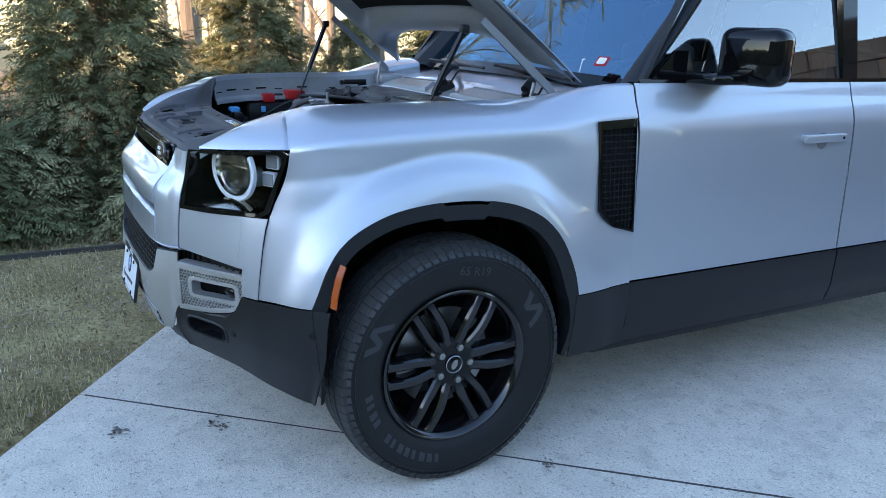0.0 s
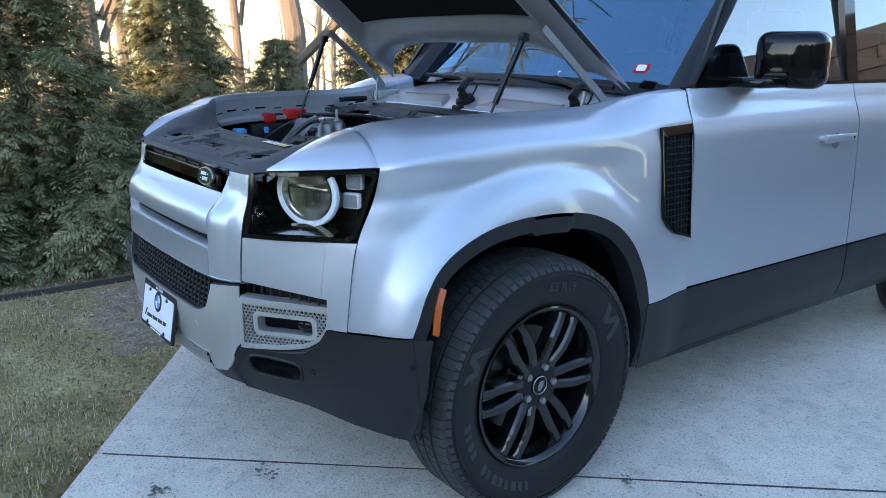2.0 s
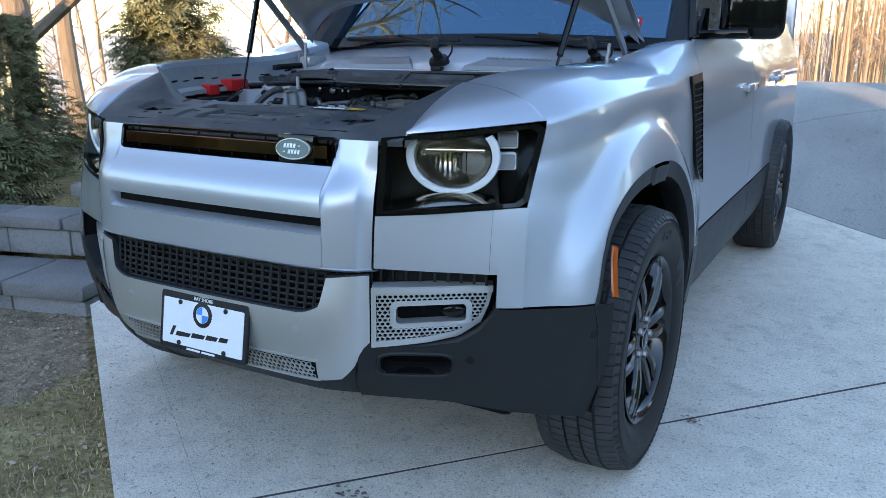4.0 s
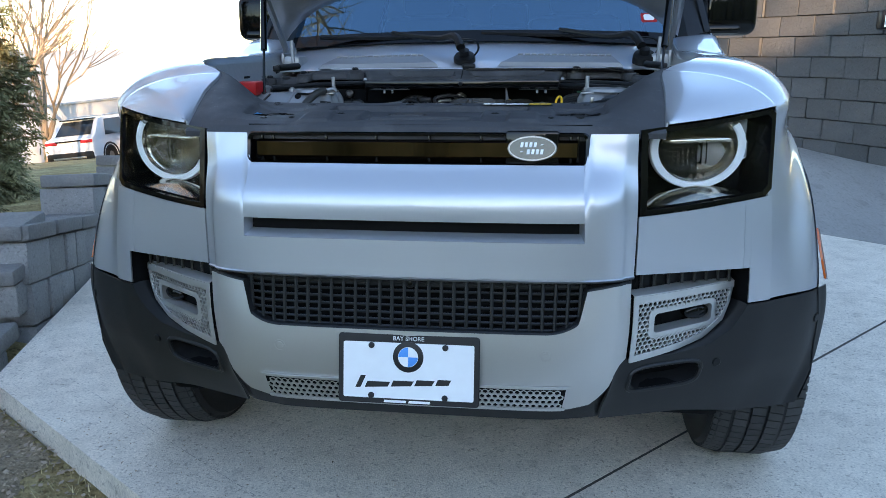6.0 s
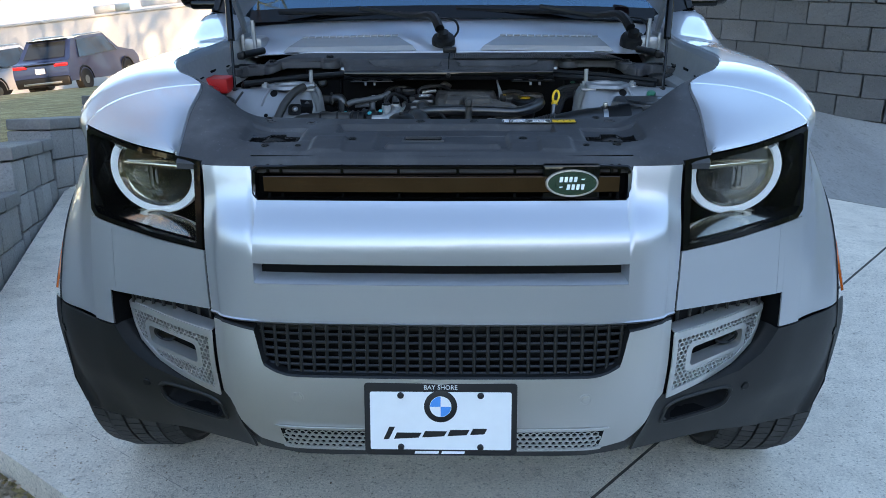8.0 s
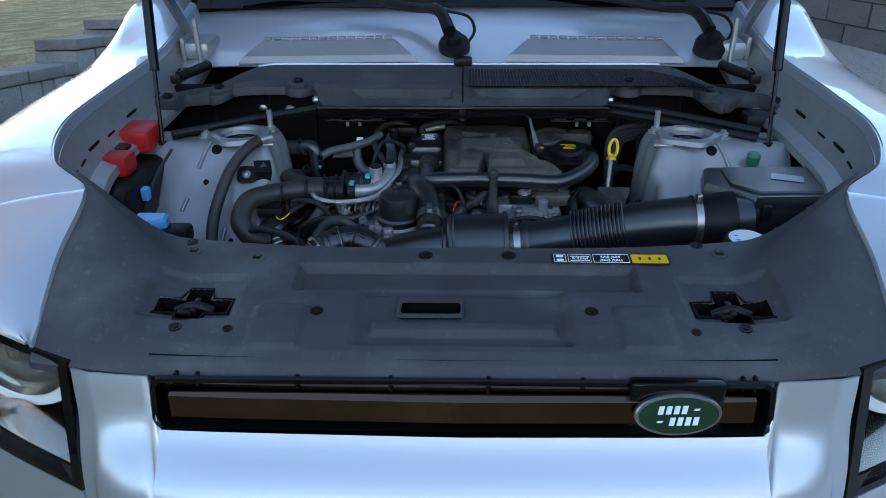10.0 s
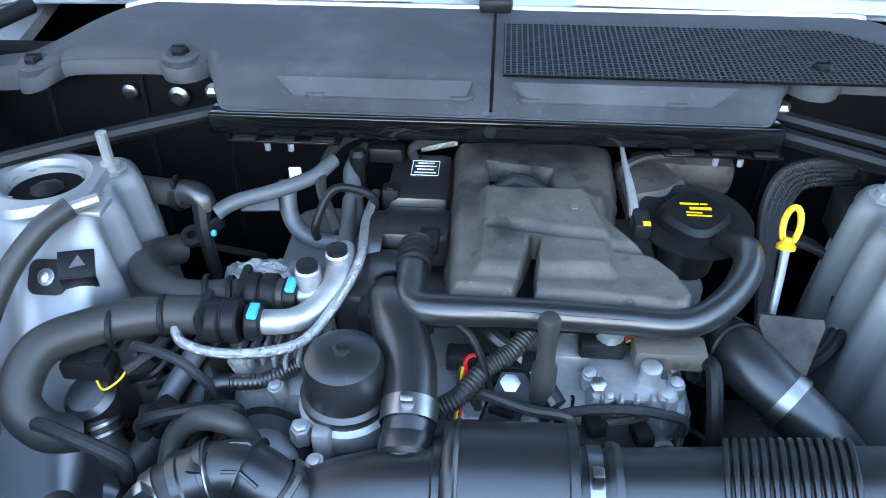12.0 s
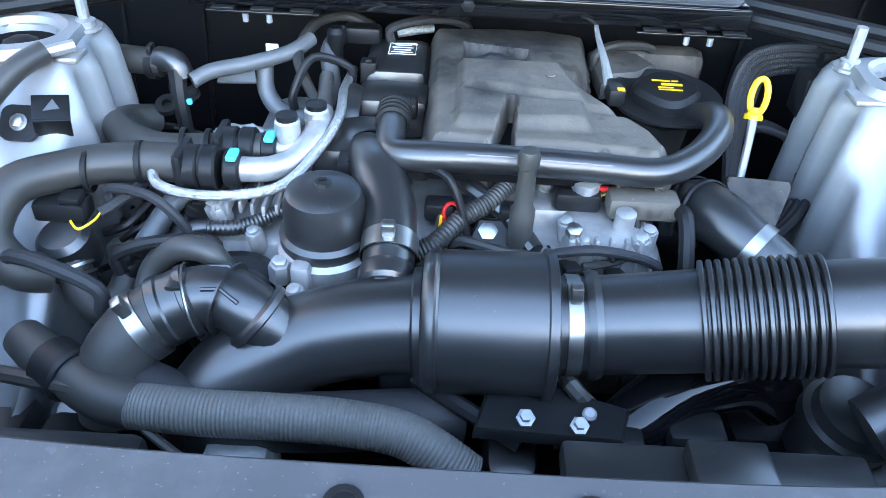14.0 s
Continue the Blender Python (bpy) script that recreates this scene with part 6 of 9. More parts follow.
# rail pipe over the engine's front
rail = pipe("breather_pipe", [(-.070, .045, 1.052), (-.072, .0, 1.052), (-.066, -.045, 1.048), (-.035, -.058, 1.052), (.04, -.058, 1.053), (.13, -.060, 1.051), (.190, -.058, 1.048), (.232, -.030, 1.052), (.262, .015, 1.056), (.268, .055, 1.056), (.25, .10, 1.03)], [.0145, .0145, .0155, .0155, .0142, .0142, .0142, .0148, .0155, .015, .014], DUCT, None, "black breather pipe across the engine", 20, 6)
for k in range(4):
    part("pipe_collar", Geo().lathe([(.0150, -.003), (.0185, -.002), (.0185, .002), (.0150, .003)], 24, axis((-.0715, .008 + .009 * k, 1.052), (0, 1, 0)), False), PLASTIC, rail)
part("pipe_seam", Geo().tube([(-.030, -.068, 1.062), (.04, -.069, 1.0625), (.13, -.0705, 1.060), (.185, -.068, 1.057)], .0012, 5), DUCT, rail)
part("rail_tab", Geo().box((.18, -.062, 1.014), (.07, .03, .024), .006), HEATSHIELD, rail)

# grey moulded cover
poly = [(-.042, .238), (.10, .252), (.150, .236), (.142, .145), (.130, .098), (.160, .050), (.196, .002), (.206, -.030), (.196, -.052), (.058, -.044), (-.034, -.038)]


def seg_dist(x, y, a, b):
    ux_, uy_ = b[0] - a[0], b[1] - a[1]
    w = min(max(((x - a[0]) * ux_ + (y - a[1]) * uy_) / (ux_ * ux_ + uy_ * uy_), 0), 1)
    return math.hypot(x - a[0] - w * ux_, y - a[1] - w * uy_)


def within(x, y, outline):
    c = False
    for (x0, y0), (x1, y1) in zip(outline, outline[1:] + outline[:1]):
        if (y0 > y) != (y1 > y) and x < (x1 - x0) * (y - y0) / (y1 - y0) + x0:
            c = not c
    return c


def cover_height(x, y):
    """Moulded foam: rounded edges, a raised panel and soft dents."""
    d = min(seg_dist(x, y, p, q) for p, q in zip(poly, poly[1:] + poly[:1]))
    if not within(x, y, poly):
        d = -d
    z = 1.064 + .006 * smoothstep(-.05, .2, y) - .034 * (1 - min(max((d + .004) / .016, 0), 1)) ** 2
    up = lambda v, lo, hi, e: smoothstep(lo, lo + e, v) * smoothstep(hi, hi - e, v)
    z += .012 * up(x, -.012, .132 - .3 * max(0, y - .06), .012) * up(y, -.02, .132, .014)
    z -= .006 * smoothstep(.012, .0, abs(y - .045 + .12 * (x - .06))) * smoothstep(-.01, .03, x)
    z += .0030 * noise.noise((x * 14, y * 14, 4)) + .0006 * noise.noise((x * 70, y * 70, 1))
    slot = seg_dist(x, y, (.051, .034), (.036, -.060)) - lerp(.0045, .0095, smoothstep(.03, -.05, y))
    hole = (max(abs((x - .036) / .036), abs((y - .158 + .2 * (x - .036)) / .022)) - 1) * .02
    z -= .045 * smoothstep(.0025, -.0035, min(slot, hole))
    return z, d


NX, NY = 125, 150
gx_, gy_ = steps(-.052, .214, NX), steps(-.062, .262, NY)
hts = [[cover_height(x, y) for y in gy_] for x in gx_]
foam = Geo()
foam.v = [(x, y, hts[i][j][0]) for i, x in enumerate(gx_) for j, y in enumerate(gy_)]
for i in range(NX):
    for j in range(NY):
        cx, cy = (gx_[i] + gx_[i + 1]) / 2, (gy_[j] + gy_[j + 1]) / 2
        if hts[i][j][1] > -.006:
            n0 = i * (NY + 1) + j
            foam.f.append([n0, n0 + NY + 1, n0 + NY + 2, n0 + 1])
cov = part("engine_cover", foam, HEATSHIELD, block, "grey moulded foam engine cover with a slot", sharp=60, thick=.012)
# near-black slab showing in the slot and hole, to darken them as shade
part("cover_under", Geo().box((.050, .075, 1.034), (.17, .26, .02), .004), DARK, cov)
part("foam_bag", Geo().tube([(.008, .150, 1.052), (.03, .160, 1.060), (.055, .152, 1.058), (.070, .150, 1.050)], [.007, .010, .010, .006], 10, smooth=5, ripple=.1), BRAID, cov)
part("foam_pin", Geo().lathe([(.006, 0), (.005, .0012), (.002, .0012)], 14, axis((.093, .085, 1.080), (0, -.1, 1))), HEATSHIELD, cov)
part("side_foam", Geo().prism([(.155, .235), (.215, .225), (.235, .185), (.205, .155), (.160, .140)], .028, Matrix.Translation((0, 0, 1.028)), chamfer=.010), HEATSHIELD, cov)
part("back_foam", Geo().box((.235, .235, 1.035), (.13, .04, .05), .016), HEATSHIELD, cov)

# oil filler and dipstick
fill = part("oil_filler", Geo().lathe([(.030, -.06), (.034, -.02), (.056, -.006), (.0635, .001), (.0635, .004), (.056, .001), (.036, -.003)], 36, axis((.229, .112, 1.046), (0, -.08, 1))), DUCT, block, "black oil filler cap with yellow marking")
lobes = [((.040 + .0025 * math.cos(4 * t)) * math.cos(t), (.040 + .0025 * math.cos(4 * t)) * math.sin(t)) for t in (2 * math.pi * k / 40 for k in range(40))]
part("filler_cap", Geo().prism([(x * .93, y * .93) for x, y in lobes], .022, axis((.229, .116, 1.039), (0, -.08, 1)), chamfer=.006), PLASTIC, fill)
CM = Matrix.Translation((.229, .114, 1.0622)) @ pose(0, 0, 0, 5) @ Matrix.Diagonal((.8, .8, 1, 1))
for x, y, w, h in ((-.008, .012, .026, .004), (.006, .002, .030, .006), (-.004, -.007, .022, .003), (.002, -.013, .034, .003), (.012, .012, .010, .003)):
    part("cap_mark", Geo().prism(rounded(w, h, .001), .0004, CM @ pose(x, y, 0)), YELLOW, fill)
dip = part("dipstick", Geo().tube([(.300, .010, .960), (.309, .045, 1.030), (.313, .062, 1.052)], [.0042, .0045, .005], 10), POST, block, "steel dipstick with a yellow pull ring")
loop = [Vector((.317 + .0088 * math.sin(t) + .005 * (1 - math.cos(t)) * .5, .079, 1.070 + .0165 * -math.cos(t))) + Vector((0, .010 * -math.cos(t), 0)) for t in (2 * math.pi * k / 20 for k in range(21))]
part("pull_ring", Geo().tube(loop, .0036, 8, caps=False), YELLOW, dip)
part("pull_neck", Geo().lathe([(.010, -.003), (.010, .002), (.006, .005), (.005, .010)], 14, axis((.3145, .066, 1.052), (.1, .4, 1))), YELLOW, dip)
fn = Geo().prism([(-.032, .03), (.032, .03), (.034, .022), (.008, -.05), (-.006, -.05), (-.034, .02)], .012, axis((.31, -.018, .988), (-.05, -.65, .75)), chamfer=.003)
part("funnel_guard", fn, HEATSHIELD, block, "dark flat guard below the dipstick")

# black actuator box with label, pump body
ab = part("actuator", Geo().box((-.080, .175, 1.030), (.075, .105, .056), .012), DUCT, block, "black actuator housing with a white label")
part("actuator_step", Geo().box((-.078, .095, 1.024), (.082, .06, .05), .012), DUCT, ab)
part("actuator_disc", Geo().lathe([(.05, -.012), (.053, 0), (.05, .012), (.03, .016)], 28, axis((-.128, .085, 1.0), (-1, 0, .1))), DUCT, ab)
lb = part("actuator_label", Geo().prism(rounded(.034, .034, .002), .0005, Matrix.Translation((-.075, .186, 1.0582)) @ pose(0, 0, 0, 0, 0, -3)), INK, ab)
for k in range(4):
    part("label_bar", Geo().prism(rounded(.026 - .006 * (k % 2), .0025, .001), .0003, Matrix.Translation((-.075, .176 + .007 * k, 1.0588))), WHITE, lb)
part("label_frame", Geo().tube([Vector((-.075 + a, .186 + b, 1.0588)) for a, b in ((-.016, -.016), (.016, -.016), (.016, .016), (-.016, .016), (-.016, -.016))], .0006, 4), WHITE, lb)
part("valve_body", Geo().box((-.115, .02, .985), (.08, .09, .10), .015), DUCT, block)

# oil filter housing
of = part("oil_filter", Geo().lathe([(.040, -.10), (.0405, -.022), (.043, -.018), (.043, -.010), (.0385, -.006), (.0375, .022), (.034, .034), (.024, .040), (.008, .041)], 40, axis((-.123, -.118, 1.012), (0, -.06, 1))), DUCT, block, "black oil filter cap on an aluminium housing")
part("filter_hex", Geo().lathe([(.008, .04), (.008, .046), (.005, .047), (.004, .043)], 6, axis((-.123, -.118, 1.012), (0, -.06, 1))), DUCT, of)
part("filter_housing", Geo().lathe([(.035, -.15), (.041, -.13), (.0425, -.05), (.046, -.046), (.046, -.026), (.040, -.022)], 32, axis((-.123, -.118, 1.012), (0, -.06, 1))), ALU, of)
for a in (20, 130, 250):
    part("filter_lug", Geo().box((-.123 + .047 * math.cos(radians(a)), -.118 + .047 * math.sin(radians(a)), .97), (.018, .018, .05), .005), ALU, of)

# charge hose with clip
ch = pipe("charge_hose", [(-.092, .015, 1.000), (-.094, -.018, 1.030), (-.080, -.060, 1.030), (-.066, -.100, 1.018), (-.061, -.140, 1.008), (-.060, -.175, .995), (-.059, -.195, .985)], [.018, .021, .026, .0265, .0245, .0225, .022], DUCT, None, "grey charge hose with a metal clip", 22, 6)
band("hose_clip", (-.0605, -.148, 1.006), (0, -1, -.33), .0245, .020, STEEL, ch)
part("hose_band", Geo().lathe([(.0225, -.008), (.025, -.006), (.025, .006), (.0225, .008)], 24, axis((-.093, -.002, 1.020), (0, -.8, .7)), False), PLASTIC, ch)
part("hose_foot", Geo().lathe([(.024, 0), (.026, .006), (.026, .016), (.023, .02)], 24, axis((-.060, -.168, .999), (0, -1, -.4)), False), DUCT, ch)

# coolant hoses and bright pipes
h1 = pipe("coolant_hose", [(-.378, -.150, .958), (-.402, -.162, .972), (-.424, -.150, 1.000), (-.415, -.112, 1.026), (-.378, -.084, 1.030), (-.33, -.064, 1.031), (-.28, -.058, 1.030), (-.235, -.062, 1.029)], .0195, HOSE, None, "black rubber coolant hose", 18, 6)
h2 = pipe("coolant_hose", [(-.352, .085, 1.000), (-.368, .055, 1.012), (-.360, .015, 1.022), (-.31, -.022, 1.024), (-.25, -.022, 1.026), (-.20, -.020, 1.028)], .0175, HOSE, None, "black rubber coolant hose", 18, 6)
for hose, c in ((h1, Vector((-.232, -.062, 1.029))), (h2, Vector((-.205, -.020, 1.028)))):
    d = Vector((1, .02, 0))
    for k, (o, r) in enumerate(((-.028, .0225), (-.010, .0225), (.012, .019))):
        part("coupling", Geo().lathe([(r - .002, -.008), (r, -.006), (r, .006), (r - .002, .008)], 22, axis(c + d * o, d)), PLASTIC, hose)
    part("teal_clip", Geo().box(c + d * .014 + Vector((0, -.006, .019)), (.010, .020, .006), .002), TEAL, hose)
    part("hose_strap", Geo().box(c + d * -.036 + Vector((0, 0, .0)), (.010, .046, .046), .008), PLASTIC, hose)
pipe("upper_pipe", [(-.149, .03, 1.040), (-.152, .07, 1.036), (-.158, .11, 1.030), (-.162, .15, 1.034)], [.010, .009, .009, .009], SLEEVE, None, "dull grey sleeved pipe", 12, 5)
sp = pipe("bright_pipe", [(-.215, -.062, 1.029), (-.185, -.058, 1.029), (-.163, -.040, 1.032), (-.150, -.012, 1.038), (-.148, .02, 1.044), (-.149, .045, 1.040)], [.0125, .0125, .0125, .014, .0135, .011], ALU, None, "bright cast coolant pipe", 16, 6)
part("bright_pipe_stub", Geo().tube([(-.195, -.020, 1.028), (-.160, -.020, 1.034)], .012, 14), ALU, sp)
for x, y in ((-.175, -.016), (-.150, .012)):
    part("pipe_boss", Geo().lathe([(.013, -.005), (.013, .020), (.010, .023)], 18, axis((x, y, 1.04), (0, 0, 1))), ALU, sp)
    part("boss_cap", Geo().lathe([(.011, 0), (.011, .005), (.006, .006)], 14, axis((x, y, 1.062), (0, 0, 1))), PLASTIC, sp)
pipe("foil_pipe", [(-.130, .15, 1.045), (-.132, .08, 1.050), (-.128, .02, 1.050), (-.140, -.03, 1.040), (-.165, -.080, 1.028), (-.20, -.095, 1.022), (-.25, -.098, 1.020), (-.285, -.09, 1.024), (-.297, -.072, 1.03)], .0052, FOIL, None, "foil wrapped wire", 10, 7)
pipe("foil_pipe", [(-.085, .228, 1.062), (-.06, .232, 1.066), (-.042, .240, 1.066)], .006, FOIL, None, "", 10, 5)
pipe("foil_pipe", [(-.03, .262, 1.07), (-.015, .27, 1.085), (.005, .262, 1.075)], .007, FOIL, None, "", 8, 5)
# heater hoses at the back
hh = pipe("heater_hose", [(-.43, .135, 1.052), (-.385, .122, 1.056), (-.34, .112, 1.057)], .0155, HOSE, None, "", 16, 5)
for x, y in ((-.418, .131), (-.352, .115)):
    part("hose_ring", Geo().lathe([(.0155, -.005), (.0175, -.004), (.0175, .004), (.0155, .005)], 20, axis((x, y, 1.0545), (1, -.22, .05)), False), PLASTIC, hh)
    part("ring_ear", Geo().box((x, y - .004, 1.0745), (.006, .016, .010), .002), PLASTIC, hh)
part("elbow_rib", Geo().lathe([(.013, -.016), (.0165, -.014), (.0165, -.010), (.014, -.009), (.014, -.004), (.0165, -.003), (.0165, .002), (.013, .004)], 18, axis((-.318, .102, 1.036), (0, -.1, 1)), False), PLASTIC, hh)
part("hose_elbow", Geo().tube([(-.345, .112, 1.062), (-.325, .106, 1.062), (-.318, .102, 1.045)], .014, 14, smooth=4), DUCT, block)
pipe("bracket_arm", [(-.322, .10, 1.055), (-.318, .085, 1.02), (-.312, .08, .96)], [.011, .009, .008], PLASTIC, None, "", 8, 4)
part("bracket_eye", Geo().lathe([(.013, -.003), (.013, .004), (.006, .004), (.006, -.003)], 20, axis((-.334, .086, 1.018), (0, -.5, 1))), PLASTIC, block)
part("arm_tab", Geo().box((-.314, .086, 1.024), (.018, .006, .007), .002), TEAL, block)
pipe("heater_hose", [(-.305, .095, 1.045), (-.285, .110, 1.052), (-.245, .130, 1.055), (-.205, .155, 1.060), (-.185, .185, 1.066)], .0088, GREYPIPE, None, "", 14, 5)
pipe("grey_pipe", [(-.235, .155, 1.055), (-.232, .135, 1.02), (-.21, .12, 1.0), (-.17, .115, 1.0), (-.155, .14, 1.02), (-.165, .19, 1.05), (-.15, .225, 1.06)], .0105, GREYPIPE, None, "dull grey heater pipe", 14, 6)
part("pipe_tab", Geo().prism([(-.022, -.012), (.024, -.010), (.018, .010), (-.006, .014), (-.020, .008)], .004, axis((-.262, .128, 1.040), (0, -.6, .8)), chamfer=.001), GREYPIPE, block)
pipe("thin_hose", [(-.115, .225, 1.07), (-.15, .235, 1.078), (-.185, .205, 1.075), (-.195, .15, 1.055), (-.165, .09, 1.03)], .0065, HOSE, None, "", 10, 6)
part("paper_tag", Geo().box((-.230, .172, 1.052), (.015, .003, .020), .001, None), WHITE, block, "white paper tag")
part("sensor_plug", Geo().box((-.125, .205, 1.068), (.045, .024, .022), .006), PLASTIC, block)
part("ball_stud", Geo().lathe([(.008, -.05), (.008, .0), (.011, .006), (.011, .018), (.007, .024)], 14, axis((-.155, .185, 1.058), (0, 0, 1))), PLASTIC, block)

# front hose, loom and sensors
g = Geo().tube([(-.372, -.225, .945), (-.345, -.245, .945), (-.315, -.262, .942), (-.285, -.280, .940), (-.252, -.290, .940)], [.018, .020, .021, .021, .0195], 20, smooth=5)
fh = part("radiator_hose", g, HOSE, block, "dark hose with a long ribbed sleeve")
part("ribbed_sleeve", Geo().tube([(-.256, -.2895, .940), (-.20, -.293, .940), (-.14, -.293, .940), (-.08, -.294, .938), (-.03, -.300, .932), (.02, -.315, .905)], .0185, 18, smooth=34, ripple=.045), SLEEVE, fh, "grey ribbed protective sleeve")
part("hose_joint", Geo().lathe([(.022, -.016), (.0245, -.013), (.0245, .013), (.022, .016)], 20, axis((-.325, -.257, .943), (.8, -.5, 0))), PLASTIC, fh)
pipe("braided_hose", [(-.315, -.235, .925), (-.26, -.258, .925), (-.20, -.272, .915), (-.13, -.270, .908), (-.05, -.258, .905), (.01, -.245, .90)], .026, BRAID, None, "braided black hose", 20, 6)
part("fan_joint", Geo().lathe([(.034, -.05), (.036, -.01), (.042, -.008), (.042, .006), (.036, .008), (.034, .02), (.020, .024)], 28, axis((.345, -.245, .92), (.1, -.2, 1))), DUCT, block, "black moulded pipe joint")
part("rubber_mount", Geo().lathe([(.015, 0), (.015, .004), (.012, .006), (.006, .006), (.006, .014), (.004, .016)], 22, axis((.115, -.272, .932), (0, -.3, 1))), POST, block)
part("mount_bracket", Geo().box((.125, -.275, .920), (.075, .03, .014), .004), PLASTIC, block)
part("mount_bracket", Geo().box((.21, -.262, .915), (.05, .035, .02), .006), PLASTIC, block)
pipe("stay", [(-.03, -.235, .935), (.01, -.262, .93), (.06, -.29, .92)], .008, PLASTIC, None, "", 8, 4)
pump = part("coolant_valve", Geo().lathe([(.020, -.035), (.024, -.03), (.026, -.012), (.026, .006), (.020, .012), (.008, .013)], 24, axis((-.370, -.125, .978), (-.1, -.3, 1))), DUCT, block, "black coolant valve with plug")
part("valve_plug", Geo().box((-.374, -.106, 1.003), (.050, .026, .020), .004), PLASTIC, pump)
part("plug_latch", Geo().box((-.362, -.108, 1.016), (.020, .020, .008), .002), PLASTIC, pump)
part("plug_wire", Geo().tube([(-.362, -.122, .999), (-.352, -.130, .996), (-.340, -.120, 1.000), (-.335, -.108, 1.005)], .0013, 6, smooth=4), YELLOW, pump)
part("valve_outlet", Geo().tube([(-.364, -.134, .962), (-.354, -.148, .936), (-.337, -.152, .918), (-.320, -.138, .928), (-.311, -.115, .952)], .0165, 16, smooth=5), HOSE, pump)
band("valve_clip", (-.359, -.142, .950), (.4, -.5, -.9), .0172, .003, STEEL, pump, False)
band("valve_clip", (-.362, -.137, .957), (.4, -.5, -.9), .0172, .003, STEEL, pump, False)
pipe("sheathed_wire", [(-.337, -.112, 1.003), (-.318, -.092, 1.010), (-.308, -.066, 1.012), (-.312, -.045, 1.006), (-.325, -.035, .99)], .0055, BRAID, None, "", 10, 6)
pipe("grey_pipe", [(-.314, -.120, .948), (-.300, -.095, .970), (-.283, -.066, .990), (-.265, -.045, 1.0)], .011, GREYPIPE, None, "", 12, 5)
pipe("lower_pipe", [(-.262, -.05, .97), (-.285, -.10, .935), (-.30, -.15, .89), (-.305, -.18, .84)], .019, HOSE, None, "", 14, 5)
pipe("post_pipe", [(-.252, -.070, .985), (-.252, -.075, .90), (-.252, -.075, .84)], .019, DUCT, None, "", 14, 3)
pipe("loom", [(-.246, -.105, .987), (-.21, -.100, .987), (-.18, -.085, .993), (-.16, -.07, 1.0)], .0075, DUCT, None, "", 12, 18, .10)
part("loom_joint", Geo().tube([(-.238, -.106, .988), (-.252, -.108, .986), (-.256, -.112, .974), (-.254, -.118, .945)], .0095, 12, smooth=4), DUCT, block)
for k in range(4):
    part("joint_rib", Geo().lathe([(.0095, -.001), (.0108, 0), (.0095, .001)], 14, axis((-.2555, -.1135, .970 - .006 * k), (0, -.2, 1)), False), DUCT, block)
part("metal_tag", Geo().prism([(-.020, -.006), (.018, -.004), (.020, .006), (-.014, .005)], .0015, axis((-.285, -.080, .958), (0, -.6, .8))), ALU, block)
part("alternator", Geo().lathe([(.050, -.05), (.054, -.04), (.054, .02), (.047, .03), (.02, .035)], 28, axis((-.205, -.150, .925), (.2, -.5, .6))), PLASTIC, block)
part("alternator_hub", Geo().lathe([(.03, .03), (.034, .04), (.02, .045)], 20, axis((-.205, -.150, .925), (.2, -.5, .6))), DUCT, block)
part("casting", Geo().box((-.195, -.055, .950), (.085, .07, .05), .012), ALU, block, "cast aluminium engine part")
rows = []
for i in range(41):
    a, row = i / 40, []
    for j in range(33):
        b = j / 32
        x, y = -.292 + .125 * a + .012 * noise.noise((a * 3, b * 3, 2)), -.012 + .085 * b
        z = .985 + .036 * (math.sin(math.pi * min(max(a, 0), 1)) * math.sin(math.pi * b)) ** .45
        z += .007 * noise.noise((a * 9, b * 9, 5)) + .003 * noise.noise((a * 26, b * 26, 8)) - .012 * smoothstep(.03, .0, abs(b - .45 - .1 * math.sin(a * 7)))
        row.append((x, y, z))
    rows.append(row)
part("exhaust_shield", Geo().grid(rows, flip=True), FOIL, block, "crinkled foil heat shield", sharp=50)
g = Geo().box((.145, -.070, .965), (.085, .085, .07), .012)
vg = part("valve_casting", g, ALU, block, "cast aluminium valve block")
part("casting_boss", Geo().lathe([(.014, 0), (.014, .04), (.009, .042)], 14, axis((.125, -.045, .99), (0, -.1, 1))), ALU, vg)
part("casting_boss", Geo().lathe([(.010, 0), (.010, .03), (.006, .032)], 14, axis((.160, -.085, .99), (0, -.1, 1))), ALU, vg)
part("casting_bolt", Geo().lathe([(.008, 0), (.008, .008), (.004, .01)], 6, axis((.111, -.098, 1.0), (0, -.4, 1))), STEEL, vg)
part("sensor_plug", Geo().box((.118, -.052, 1.010), (.045, .022, .020), .004), PLASTIC, vg)
part("sensor_red", Geo().box((.138, -.048, 1.021), (.020, .005, .004), .001), RED, vg)
pipe("wire", [(.150, -.050, 1.012), (.166, -.058, 1.008), (.175, -.075, 1.0), (.165, -.11, .985), (.12, -.125, .98)], .004, HOSE, vg, "", 8, 6)
for k, (mt, o) in enumerate(((CAPGREEN, 0), (RED, .003), (YELLOW, -.003))):
    pipe("wire", [(.140, -.046 + o, 1.012), (.152, -.046 + o, 1.016), (.165, -.056 + o, 1.010)], .0012, mt, vg, "", 5, 4)
sn = part("steel_nipple", Geo().lathe([(.010, -.02), (.010, 0), (.012, .004), (.009, .008), (.004, .010), (.004, .026), (.002, .028)], 12, axis((.186, -.051, .985), (0, -.1, 1))), STEEL, block)
part("casting", Geo().box((.092, -.035, .975), (.05, .05, .05), .008), ALU, block)
